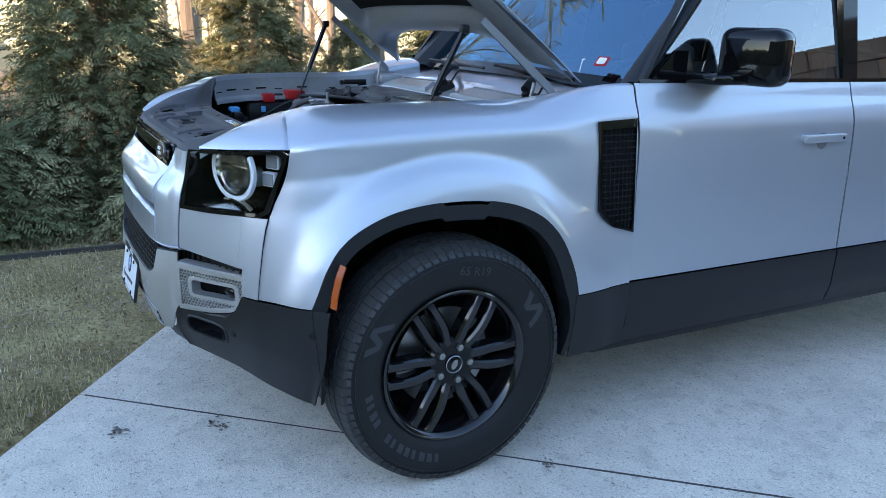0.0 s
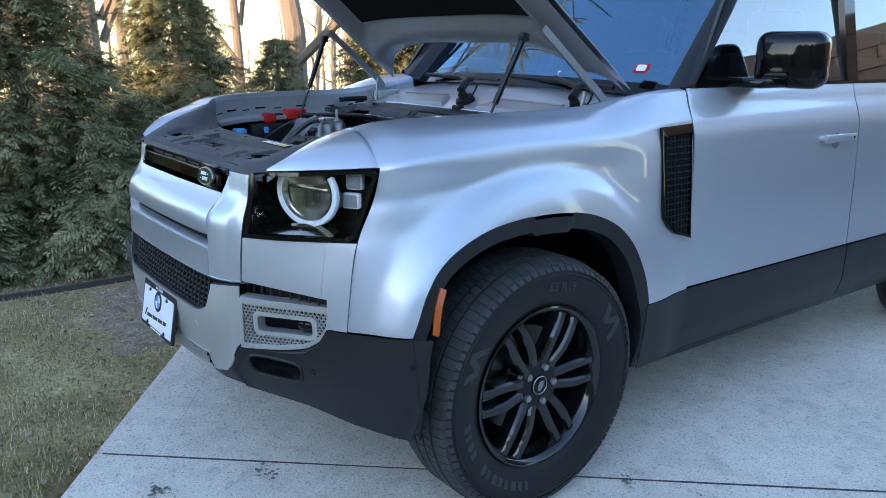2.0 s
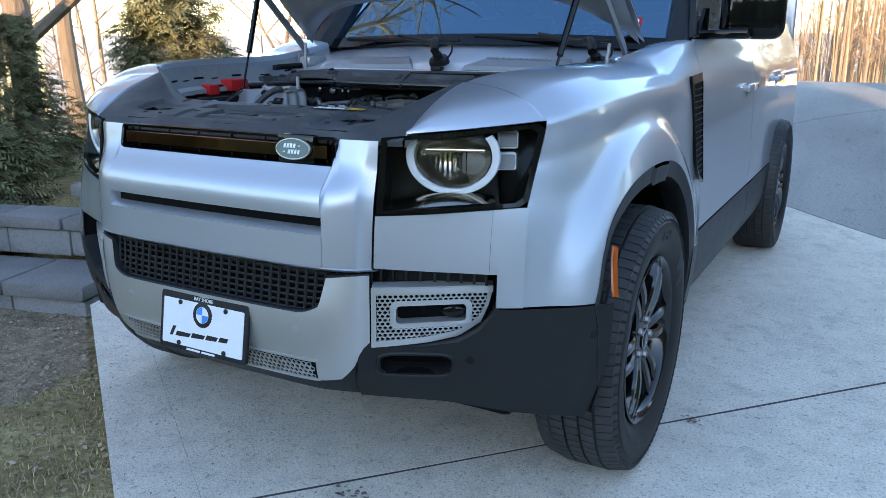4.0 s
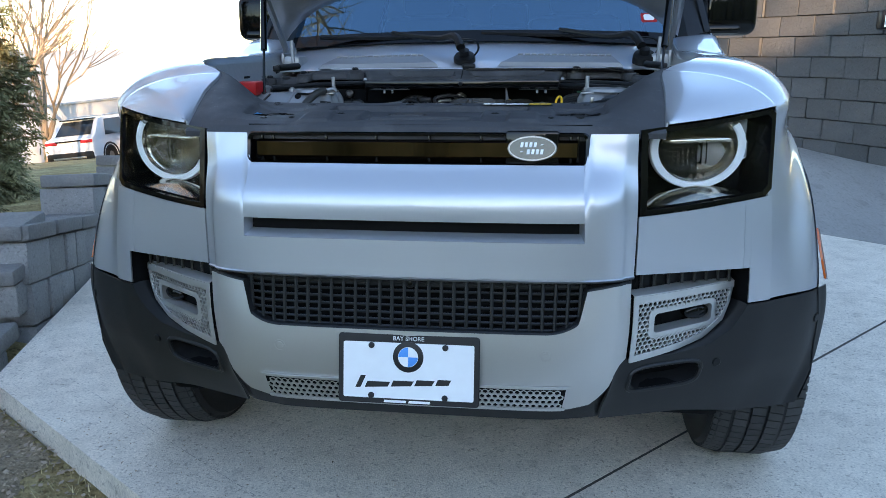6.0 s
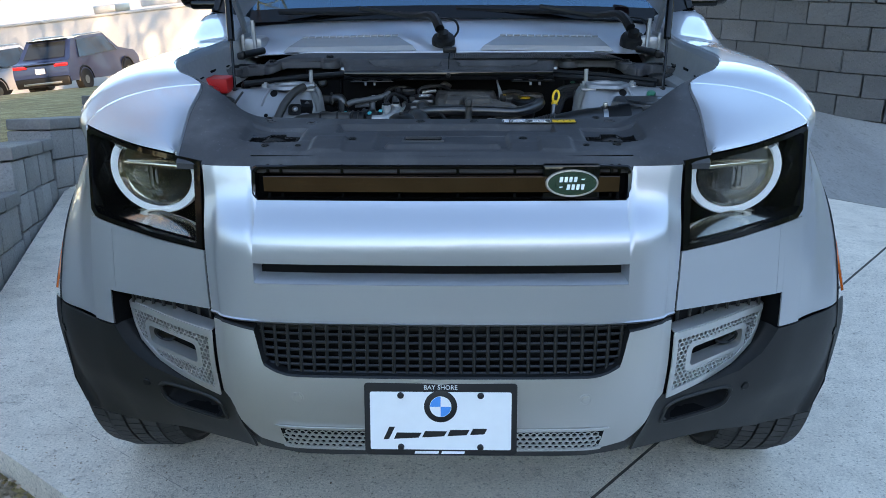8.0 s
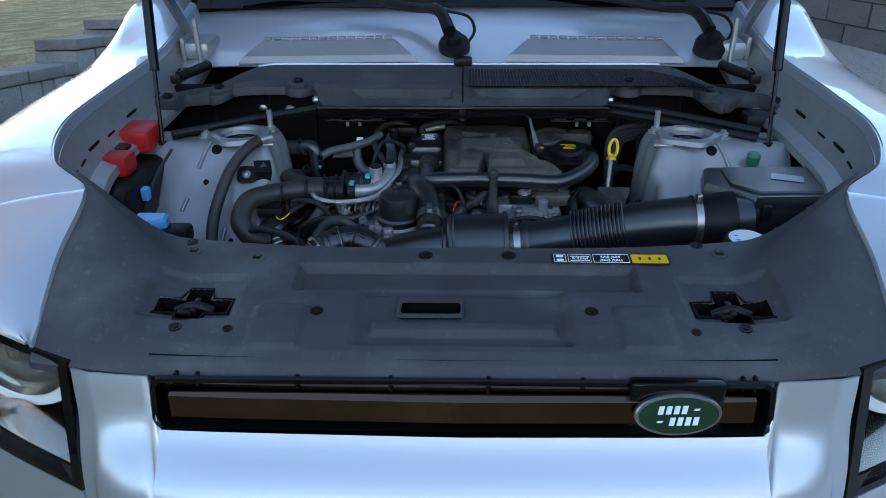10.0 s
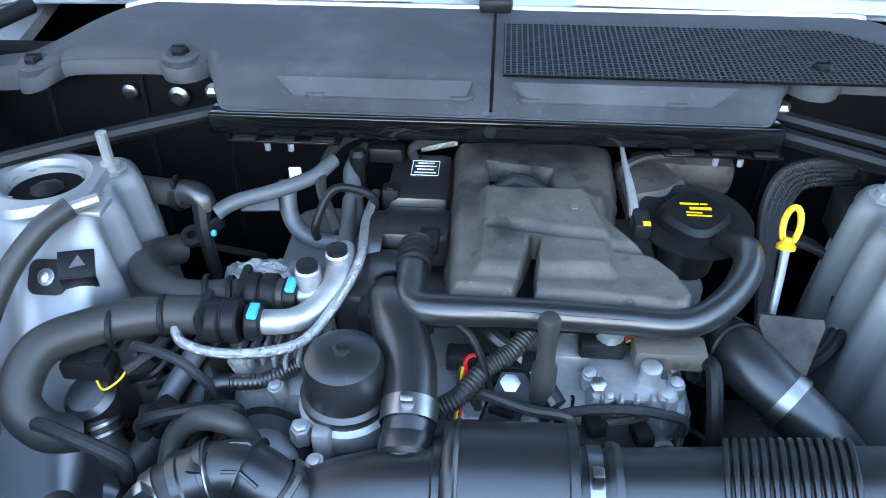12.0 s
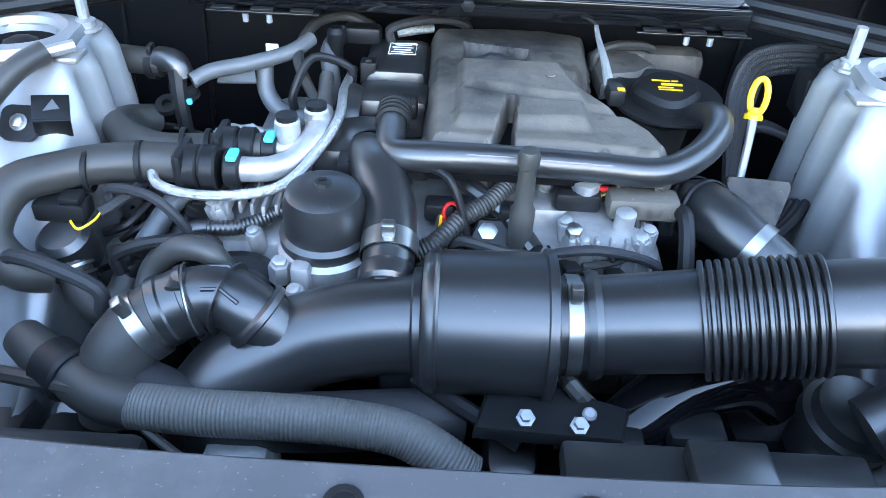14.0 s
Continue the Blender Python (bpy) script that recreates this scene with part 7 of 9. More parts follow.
part("bracket", Geo().prism([(-.035, -.03), (.04, -.03), (.03, .005), (.012, .03), (-.012, .03), (-.022, .005)], .022, axis((.032, -.088, .965), (0, -.7, .7)), chamfer=.004), PLASTIC, block)
part("bracket_bolt", Geo().lathe([(.013, 0), (.013, .004), (.010, .006), (.010, .013), (.006, .014)], 6, axis((.030, -.084, .983), (0, -.6, .8))), STEEL, block, "blue-grey bolt")
part("rubber_post", Geo().lathe([(.012, -.10), (.012, -.055), (.009, -.05), (.008, -.008), (.010, -.006), (.0105, .004), (.008, .010), (.003, .012)], 16, axis((.060, -.103, 1.080), (0, -.05, 1))), HOSE, block, "black rubber mounting post")
part("beam", Geo().box((.02, -.105, .94), (.16, .02, .05), .004), ALU, block)
part("plug", Geo().box((-.018, -.068, 1.000), (.030, .022, .020), .004), PLASTIC, block)
lp2 = [Vector((-.006 + .008 * math.cos(t), -.080 + .003 * math.sin(t), 1.003 + .010 * math.sin(t))) for t in (2 * math.pi * k / 12 for k in range(13))]
part("red_clip", Geo().tube(lp2, .0022, 6, caps=False), RED, block, "red locking clip")
for o, mt in ((0, YELLOW), (.003, RED), (-.003, HOSE)):
    pipe("wire", [(-.016 + o, -.080, 1.0), (-.018 + o, -.100, .988), (-.020 + o, -.125, .97)], .0015, mt, None, "", 5, 4)
pipe("loom", [(-.045, -.122, .980), (-.02, -.112, .990), (.005, -.085, 1.002), (.03, -.068, 1.01), (.05, -.045, 1.02)], .009, HOSE, None, "", 10, 18, .14)
pipe("hose_arm", [(.075, -.11, .985), (.05, -.075, 1.0), (.015, -.05, 1.012), (.005, -.03, 1.01)], .0095, DUCT, None, "", 10, 5)
# right-hand hose and cables
rh = pipe("air_hose", [(.240, .0, .94), (.245, -.02, .985), (.258, -.052, .998), (.285, -.090, .990), (.325, -.125, .965), (.36, -.15, .92)], [.028, .030, .029, .027, .027, .027], DUCT, None, "dark air hose with a bright clamp", 22, 7)
part("hose_cuff", Geo().lathe([(.031, -.006), (.034, -.004), (.034, .004), (.031, .006)], 24, axis((.246, -.026, .990), (.3, -.6, .6)), False), PLASTIC, rh)
part("hose_cuff", Geo().lathe([(.031, -.004), (.033, -.002), (.033, .002), (.031, .004)], 24, axis((.251, -.040, .996), (.4, -.8, .3)), False), PLASTIC, rh)
band("hose_clamp", (.288, -.093, .988), (.75, -.65, -.3), .028, .012, STEEL, rh, False)
for k in range(5):
    o = .006 * k
    pipe("cable", [(.315 + o * .3, .06, .93), (.318 + o * .4, .12, .985), (.322 + o, .165, 1.030 - o * .3), (.334 + o, .178 + o * .3, 1.070 - o), (.365 + o * .5, .182 + o * .3, 1.085 - o * 1.2), (.42, .180 + o * .4, 1.088 - o * 1.2), (.52, .172 + o, 1.080 - o)], .0062, BRAID, None, "", 10, 30, .07)
for k in range(3):
    w = .012 * k
    pipe("cable", [(.318, .155 - w, .985), (.350 + w * .3, .160 - w * .6, 1.000), (.385 + w * .5, .135 - w, .998), (.392 + w * .3, .085 - w, .985), (.372, .035 - w, .965), (.340, .0, .93)], .0058, BRAID, None, "", 10, 26, .07)
part("cable_clip", Geo().box((.43, .19, 1.078), (.03, .05, .02), .004), PLASTIC, block)
part("green_tag", Geo().box((.385, .21, 1.095), (.014, .008, .006), .002), CAPGREEN, block)
part("steel_bracket", Geo().box((.395, .128, 1.055), (.03, .04, .05), .004), PLASTIC, block)
pipe("sender", [(.145, .215, 1.135), (.150, .17, 1.10), (.155, .12, 1.085), (.158, .085, 1.070)], [.002, .0028, .0045, .006], ALU, None, "white ended wire", 8, 4)
part("sender_plug", Geo().box((.163, .075, 1.068), (.018, .035, .02), .004), PLASTIC, block)
part("sender_mark", Geo().box((.166, .060, 1.0785), (.008, .008, .001), .0003), YELLOW, block)
# front lower clutter, below the duct
part("lock_beam", Geo().box((.02, -.355, .895), (.95, .06, .05), .008), PLASTIC, suv)
part("lower_duct", Geo().tube([(.11, -.275, .87), (.15, -.258, .90), (.20, -.225, .922), (.26, -.205, .925), (.30, -.20, .90)], .030, 20, smooth=4), GLOSS, block)
for x, y in ((.062, -.285), (.105, -.29)):
    part("flange_bolt", Geo().lathe([(.008, 0), (.008, .003), (.005, .004), (.005, .009)], 6, axis((x, y, .945), (0, -.4, 1))), POST, block)
part("bracket_plate", Geo().prism([(-.05, -.02), (.07, -.025), (.08, .01), (.02, .03), (-.04, .02)], .012, Matrix.Translation((.07, -.275, .93)), chamfer=.003), PLASTIC, block)
part("fuse_cover", Geo().box((.20, -.350, .955), (.23, .06, .022), .005), DUCT, suv, "black connector cover")
part("fuse_step", Geo().box((.205, -.348, .970), (.06, .045, .022), .004), DUCT, suv)
part("warning_tag", Geo().prism([(-.015, -.012), (.018, -.012), (.010, .014)], .001, axis((.095, -.362, .957), (0, -.5, .85))), WHITE, suv, "white warning tag")
part("hook_plate", Geo().box((-.145, -.372, .960), (.030, .014, .04), .004), GLOSS, suv)
part("side_tray", Geo().box((-.31, -.36, .945), (.17, .06, .03), .010), PLASTIC, suv)
pipe("bay_hose", [(.40, -.30, .90), (.385, -.29, .95), (.36, -.285, .975), (.33, -.29, .96)], .026, DUCT, None, "", 18, 5)
band("hose_clamp", (.372, -.288, .966), (-.8, .1, .6), .027, .010, STEEL, block, False)
pipe("bay_hose", [(.52, -.36, .97), (.44, -.365, .985), (.37, -.35, .975), (.34, -.345, .94)], .017, DUCT, None, "", 14, 5)
# bolts, webs and small plugs on the castings
random.seed(31)
for x, y, z, r in ((-.235, -.085, 1.0, .008), (-.17, -.045, 1.001, .007), (-.215, -.035, 1.001, .006), (-.16, -.155, .987, .007), (-.195, -.105, .985, .006), (.105, -.085, 1.002, .006), (.175, -.105, 1.0, .007), (.12, -.108, .998, .005), (.09, -.02, 1.001, .006), (.05, -.118, .968, .007), (-.02, -.115, .968, .006), (-.14, -.19, .985, .006), (-.10, -.205, .99, .006), (.185, -.09, 1.0, .006), (-.25, -.05, 1.004, .006)):
    bo = part("engine_bolt", Geo().lathe([(r * 1.5, -.02), (r * 1.5, 0), (r * 1.35, .002), (r, .002), (r, r * .9), (r * .8, r)], 6 if r > .0062 else 12, axis((x, y, z), (random.uniform(-.2, .2), -.2, 1))), ALU, block)
for k in range(8):
    part("casting_web", Geo().box((-.235 + .012 * k, -.066 + .002 * (k % 3), 1.001), (.004, .06 - .004 * (k % 4), .014), .0015), ALU, block)
for k in range(5):
    part("casting_web", Geo().box((.118 + .014 * k, -.112, .985), (.004, .010, .04), .0015), ALU, block)
for x, y, z, w, d, h in ((-.105, -.035, 1.02, .035, .03, .03), (-.045, -.04, 1.03, .03, .022, .022), (.02, -.06, 1.0, .05, .018, .018), (.055, -.075, 1.005, .03, .02, .016), (-.06, .06, 1.045, .022, .03, .02), (-.11, .135, 1.05, .02, .02, .03), (.155, -.03, 1.0, .03, .02, .02)):
    pl = part("engine_plug", Geo().box((x, y, z), (w, d, h), .004), PLASTIC, block)
    part("plug_latch", Geo().box((x, y - d * .2, z + h * .5), (w * .35, d * .5, .005), .001), PLASTIC, pl)
for k, (x, y, z) in enumerate(((-.31, -.062, 1.031), (-.355, -.078, 1.028), (-.28, -.022, 1.026), (-.255, -.022, 1.026))):
    part("cable_tie", Geo().lathe([(.020, -.003), (.0215, -.002), (.0215, .002), (.020, .003)], 20, axis((x, y, z), (1, .15, 0)), False), PLASTIC, block)
for x0, y0, z0, x1, y1, z1, r in ((-.33, -.095, 1.02, -.255, -.115, .99, .005), (-.30, -.17, 1.0, -.22, -.15, 1.005, .006), (-.05, -.05, 1.035, .01, -.095, .99, .004), (.0, -.10, .985, .085, -.125, .985, .0055), (.08, -.12, .985, .19, -.115, .98, .005), (-.19, .09, 1.04, -.13, .12, 1.06, .005), (-.09, .21, 1.075, .0, .245, 1.07, .006), (.16, .20, 1.06, .23, .225, 1.06, .006), (-.40, -.17, .99, -.31, -.20, .985, .007), (.21, -.06, 1.0, .22, -.12, .97, .008)):
    mid = Vector(((x0 + x1) / 2 + random.uniform(-.01, .01), (y0 + y1) / 2 + random.uniform(-.01, .01), max(z0, z1) + random.uniform(.004, .016)))
    pipe("engine_wire", [(x0, y0, z0 - .02), (x0, y0, z0), mid, (x1, y1, z1), (x1, y1, z1 - .025)], r, random.choice((HOSE, BRAID, PLASTIC)), None, "", 9, 5)
# belt drive and dark fill beneath
random.seed(9)
for _ in range(26):
    x, y, z = random.uniform(-.42, .42), random.uniform(-.30, .22), random.uniform(.80, .90)
    part("engine_lump", Geo().box((x, y, z), (random.uniform(.04, .10), random.uniform(.04, .09), random.uniform(.04, .10)), .012, Matrix.Translation((0, 0, 0))), random.choice((ALU, PLASTIC, DUCT, PLASTIC)), block)
for _ in range(12):
    x, y = random.uniform(-.40, .40), random.uniform(-.26, .22)
    pipe("engine_wire", [(x, y, .90), (x + random.uniform(-.08, .08), y + random.uniform(-.05, .05), .95), (x + random.uniform(-.14, .14), y + random.uniform(-.08, .08), .91)], random.uniform(.004, .010), HOSE, None, "", 8, 5)

# thin wires and small connectors between the castings
for _ in range(26):
    left = random.random() < .5
    x, y = (random.uniform(-.36, -.20), random.uniform(-.15, .06)) if left else (random.uniform(-.02, .20), random.uniform(-.15, -.07))
    z = random.uniform(.965, .995)
    pts = [Vector((x, y, z - .04))]
    for _k in range(4):
        pts.append(pts[-1] + Vector((random.uniform(-.035, .035), random.uniform(-.03, .03), random.uniform(.004, .022) if _k < 2 else random.uniform(-.03, 0))))
    pipe("engine_wire", pts, random.choice((.0016, .0024, .0034, .0045)), random.choice((BRAID, HOSE, PLASTIC, SLEEVE)) if random.random() < .35 else PLASTIC, None, "", 7, 5)
for _ in range(9):
    x, y = random.uniform(-.33, .20), random.uniform(-.15, -.09)
    part("wire_plug", Geo().box((0, 0, 0), (.018, .026, .014), .003, Matrix.Translation((x, y, random.uniform(.965, .985))) @ pose(0, 0, 0, random.uniform(-20, 20), 0, random.uniform(0, 180))), PLASTIC, block)

# ---- suspension towers and inner wings ----
def wing_floor(x, y):
    """Height of the pressed inner wing: level round the strut, falling to the front, with shallow swages."""
    z = curve(y, [(-.42, .80), (-.30, .83), (-.22, .852), (-.17, .880), (-.145, .908), (-.12, .945), (-.10, .974), (-.07, 1.012), (-.04, 1.044), (-.022, 1.064), (-.005, 1.088), (.01, 1.104), (.108, 1.107), (.122, 1.096), (.128, 1.06)])
    z += .010 * smoothstep(.50, .62, x) * smoothstep(.0, -.1, y)
    edge = lambda v, c, w: max(0, 1 - ((v - c) / w) ** 2)
    z += .006 * edge(x, .475 + .25 * y, .014) * smoothstep(-.10, -.06, y) * smoothstep(.02, -.02, y)
    z -= .012 * smoothstep(.055, .0, math.hypot(x - .52, y + .045)) * smoothstep(.02, -.04, y)
    z += .007 * edge(x, .44 + .18 * y, .010) * smoothstep(-.28, -.24, y) * smoothstep(-.10, -.15, y)
    z -= .010 * smoothstep(.575, .60, x) * smoothstep(.02, .06, y)
    return z


def inner_wing(side):
    """One pressed sheet: strut top, the slope to the front, and the wall down beside the engine."""
    rows = []
    for k in range(61):
        y = lerp(.128, -.42, k / 60)
        shift = .012 * smoothstep(.0, -.2, y) + .0075 * math.sin(y * 120) * smoothstep(-.10, -.01, y)
        row = [(x, y, wing_floor(x, y)) for x in steps(.655, .405, 40)]
        top = wing_floor(.405, y)
        row += [(.397 + shift * .3, y, top - .003), (.390 + shift * .6, y, top - .010), (.385 + shift, y, top - .024), (.380 + shift * 1.4, y, top - .08), (.368 + shift, y, .84), (.36, y, .72)]
        rows.append(row)
    g = Geo().grid(rows, flip=True)
    keep = []
    for f in g.f:
        c = sum((Vector(g.v[i]) for i in f), Vector()) / 4
        if math.hypot((c.x - .462) / .040, (c.y - .050) / .036) > 1:
            keep.append(f)
    g.f = keep
    flip = (lambda q: q) if side > 0 else (lambda q: q.mirrored())
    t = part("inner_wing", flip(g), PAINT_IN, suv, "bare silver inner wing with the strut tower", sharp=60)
    ring = Geo()
    rows = []
    for i in range(49):
        a = 2 * math.pi * i / 48
        lob = .004 * math.cos(5 * a + .4)
        rows.append([(.462 + (r + (lob if r > .05 else 0)) * math.cos(a), .050 + (r * .92 + (lob if r > .05 else 0)) * math.sin(a), z) for r, z in ((.066, 1.104), (.062, 1.113), (.050, 1.116), (.044, 1.113), (.040, 1.104), (.038, 1.080))])
    part("strut_ring", flip(ring.grid(rows)), PAINT_IN, t)
    part("strut_cup", flip(Geo().lathe([(.042, .0), (.040, -.02), (.01, -.024)], 28, axis((.462, .050, 1.098), (0, 0, 1)))), DARK, t)
    part("strut_nut", flip(Geo().lathe([(.020, -.02), (.018, .006), (.009, .010)], 8, axis((.462, .050, 1.095), (0, 0, 1)))), PLASTIC, t)
    for x, y, h in ((.406, .085, .046), (.535, .050, .016), (.480, .102, .016)):
        part("strut_stud", flip(Geo().lathe([(.017, 0), (.017, .003), (.011, .003), (.011, .010), (.006, .012), (.006, h)], 10, axis((x, y, 1.104), (0, 0, 1)))), ALU, t)
    for x, y, r in ((.519, -.037, .006), (.500, .0, .011), (.458, -.120, .005), (.560, -.115, .006)):
        z = wing_floor(x, y)
        n = Vector((0, wing_floor(x, y - .01) - wing_floor(x, y + .01), .02))
        part("drain_hole", flip(Geo().lathe([(r, 0), (r * .95, .0012)], 14, axis((x, y, z), n))), DARK, t)
    for a, b in (((.55, -.069), (.558, -.088)), ((.470, -.105), (.492, -.165)), ((.512, .012), (.535, -.022))):
        pts = [(lerp(a[0], b[0], w), lerp(a[1], b[1], w), wing_floor(lerp(a[0], b[0], w), lerp(a[1], b[1], w)) + .001) for w in steps(0, 1, 6)]
        part("swage", flip(Geo().tube(pts, .0042, 8)), PAINT_IN, t)
    part("spacer_plate", flip(Geo().box((.405, .02, 1.101), (.04, .03, .006), .002)), ALU, t)
    return t


for side in (1, -1):
    inner_wing(side)
    flip = (lambda g: g) if side > 0 else (lambda g: g.mirrored())
    part("side_shelf", flip(Geo().box((.71, .05, 1.00), (.12, .85, .05), .015)), PLASTIC, suv)
    # side sheet near black, for the shade below the rail
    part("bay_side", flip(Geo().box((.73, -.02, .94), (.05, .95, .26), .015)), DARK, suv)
# things round the right tower
bh = pipe("bay_hose", [(-.412, .002, 1.112), (-.435, -.028, 1.100), (-.463, -.072, 1.062), (-.482, -.140, .990), (-.462, -.22, .930), (-.43, -.285, .90)], .0115, HOSE, suv, "black hose over the tower", 14, 6)
part("hose_end", Geo().tube([(-.415, -.002, 1.111), (-.388, .016, 1.114)], .0065, 8), ALU, bh)
# dark bolted bracket on the tower's front
BR = Matrix.Translation((-.400, -.036, 1.071)) @ pose(0, 0, 0, 32, 6, 22)
tb_ = part("tower_bracket", Geo().box((0, 0, 0), (.034, .028, .003), .001, BR), PLASTIC, suv, "black folded bracket with a bolt")
part("bracket_fold", Geo().box((0, -.0145, -.014), (.034, .003, .030), .001, BR), PLASTIC, tb_)
part("bracket_hole", Geo().prism([(-.007, -.005), (.008, -.003), (.002, .008)], .001, BR @ pose(0, 0, .0018)), GREYPIPE, tb_)
BF = axis((-.434, -.036, 1.0515), (0, -.72, .69))
part("bracket_foot", Geo().prism(rounded(.038, .036, .010), .004, BF), PLASTIC, tb_)
part("bracket_bolt", Geo().lathe([(.009, .004), (.009, .006), (.006, .006), (.006, .011), (.003, .012)], 10, BF), STEEL, tb_)
pipe("wire", [(-.585, -.02, 1.10), (-.60, -.10, 1.06), (-.595, -.20, 1.0), (-.54, -.27, .96), (-.50, -.31, .94)], .0035, HOSE, suv, "", 6, 6)
pipe("wire", [(-.60, -.15, 1.02), (-.55, -.19, 1.01), (-.50, -.22, .985), (-.46, -.25, .96)], .003, HOSE, suv, "", 6, 6)
bat = part("battery_tray", Geo().box((-.665, -.06, 1.035), (.12, .32, .10), .02), PLASTIC, suv, "black battery tray with red terminal covers")
part("terminal_cover", Geo().box((-.668, .012, 1.118), (.090, .090, .044), .008, None), RED, bat, "red terminal cover")
part("terminal_cover", Geo().box((-.672, -.115, 1.105), (.088, .055, .040), .008), RED, bat, "red terminal cover")
part("terminal_strap", Geo().tube([(-.685, -.125, 1.08), (-.70, -.15, 1.06), (-.67, -.16, 1.055), (-.63, -.14, 1.07)], .004, 6, smooth=4), RED, bat)
part("fuse_block", Geo().box((-.69, -.062, 1.098), (.075, .055, .050), .012), PLASTIC, bat)
for k in range(3):
    pipe("battery_cable", [(-.645, -.12, 1.07), (-.65 - .01 * k, -.19, 1.04), (-.63 + .02 * k, -.25, .98)], .010, HOSE, suv, "", 10, 5)
part("blue_plug", Geo().box((-.595, -.155, 1.06), (.014, .02, .026), .004), LIGHTBLUE, suv)
part("washer_cap", Geo().prism([(-.03, -.02), (.01, -.024), (.032, -.01), (.03, .015), (-.024, .02)], .018, Matrix.Translation((-.535, -.300, 1.060)) @ pose(0, 0, 0, 0, 0, 4), chamfer=.005), LIGHTBLUE, suv, "blue washer bottle cap")
part("washer_neck", Geo().box((-.505, -.300, 1.045), (.08, .04, .03), .008), PLASTIC, suv)
# round the left tower
tank = part("coolant_tank", Geo().lathe([(.03, -.08), (.034, 0), (.0355, .004)], 24, axis((.464, -.349, 1.025), (0, -.05, 1))), WHITE, suv, "coolant bottle with black cap and white disc")
cogs = [((.036 + .002 * math.cos(14 * t)) * math.cos(t), (.036 + .002 * math.cos(14 * t)) * math.sin(t)) for t in (2 * math.pi * k / 56 for k in range(56))]
part("tank_cap", Geo().prism(cogs, .036, axis((.464, -.349, 1.030), (0, -.05, 1)), chamfer=.004), PLASTIC, tank)
part("cap_disc", Geo().prism(oval(.029, .029, 30), .0012, axis((.464, -.351, 1.0662), (0, -.05, 1))), WHITE, tank)
for k in range(7):
    a = 2 * math.pi * k / 7
    part("cap_mark", Geo().prism(rounded(.007, .003, .001), .0004, axis((.464 + .018 * math.cos(a), -.351 + .018 * math.sin(a), 1.0676), (0, -.05, 1))), LIGHTBLUE, tank)
for x, y, z in ((.571, -.038, 1.085), (.685, -.035, 1.085)):
    v = part("service_port", Geo().lathe([(.010, -.05), (.009, -.01), (.012, -.006), (.013, .014), (.009, .018)], 16, axis((x, y, z), (0, -.2, 1))), CAPGREEN, suv, "green service port cap")
pipe("ac_pipe", [(.70, .0, 1.05), (.705, -.06, 1.03), (.69, -.12, 1.0), (.70, -.2, .97)], .010, ALU, suv, "", 10, 5)
pipe("ac_pipe", [(.72, .08, 1.06), (.715, .0, 1.04), (.73, -.1, 1.02)], .012, ALU, suv, "", 10, 5)
pipe("bay_hose", [(.40, .155, 1.108), (.48, .135, 1.098), (.56, .115, 1.085), (.64, .05, 1.09)], .010, HOSE, suv, "", 10, 5)
part("wiring_box", Geo().box((.66, .17, 1.10), (.10, .06, .05), .015), PLASTIC, suv)
part("wall_bolt", Geo().lathe([(.014, 0), (.014, .006), (.008, .010)], 14, axis((-.41, .305, 1.085), (0, -1, 0))), STEEL, suv)
part("wall_bolt", Geo().lathe([(.010, 0), (.010, .006), (.006, .008)], 14, axis((-.475, .305, 1.09), (0, -1, 0))), STEEL, suv)


# ---- ground ----
E1, E2 = Vector((.66, .751, 0)), Vector((-.751, .66, 0))


def drive_z(x, y):
    return smooth_curve(min(max(y, 1), 60), [(1, 0), (2.0, 0), (3.4, .01), (4.2, .07), (5.0, .16), (5.9, .22), (6.5, .31), (7.2, .45), (8.4, .56), (9.6, .63), (11.6, .63), (14, .45), (30, -.6), (60, -2)])


def in_drive(x, y):
    u = E1.x * x + E1.y * y
    return u > -.95 and .954 * x + .30 * y > -1.70 and x > -2.73


def ground_z(x, y):
    if in_drive(x, y):
        return drive_z(x, y) - .16
    d = math.hypot(x, y - 1)
    left = max(-(.954 * x + .30 * y) - 1.70, -2.73 - x if y > 2.6 else -9)
    low = lerp(-.10, -.022, smoothstep(-.9, .25, x)) + .02 * noise.noise((x * 1.3, y * 1.3, 0))
    terrace = .36 - .105 * max(0, d - 2.4) + .10 * min(0, x + 12.8) * smoothstep(12, 24, y)
    w = smoothstep(.35, 1.35, y) * smoothstep(.1, .32, left)
    z = lerp(low, terrace, w)
    if w < .5:
        z -= .03 * max(0, d - 7)
    if x > 1 and y > 3:
        z = drive_z(x, y) - .2
    return max(z, -62)


def spread(n, reach):
    return [math.copysign((abs(k) / n) ** 3.2 * reach + abs(k) / n * 9, k) for k in range(-n, n + 1)]


gx = [v - 1.2 for v in spread(80, 590)]
gy = [v + .3 for v in spread(80, 590)]
lawn = Geo().grid([[(x, y, ground_z(x, y)) for y in gy] for x in gx], flip=True)
tagged(part("ground", lawn, LAWN), "patchy winter lawn and bare soil", "ground", kind="structure")


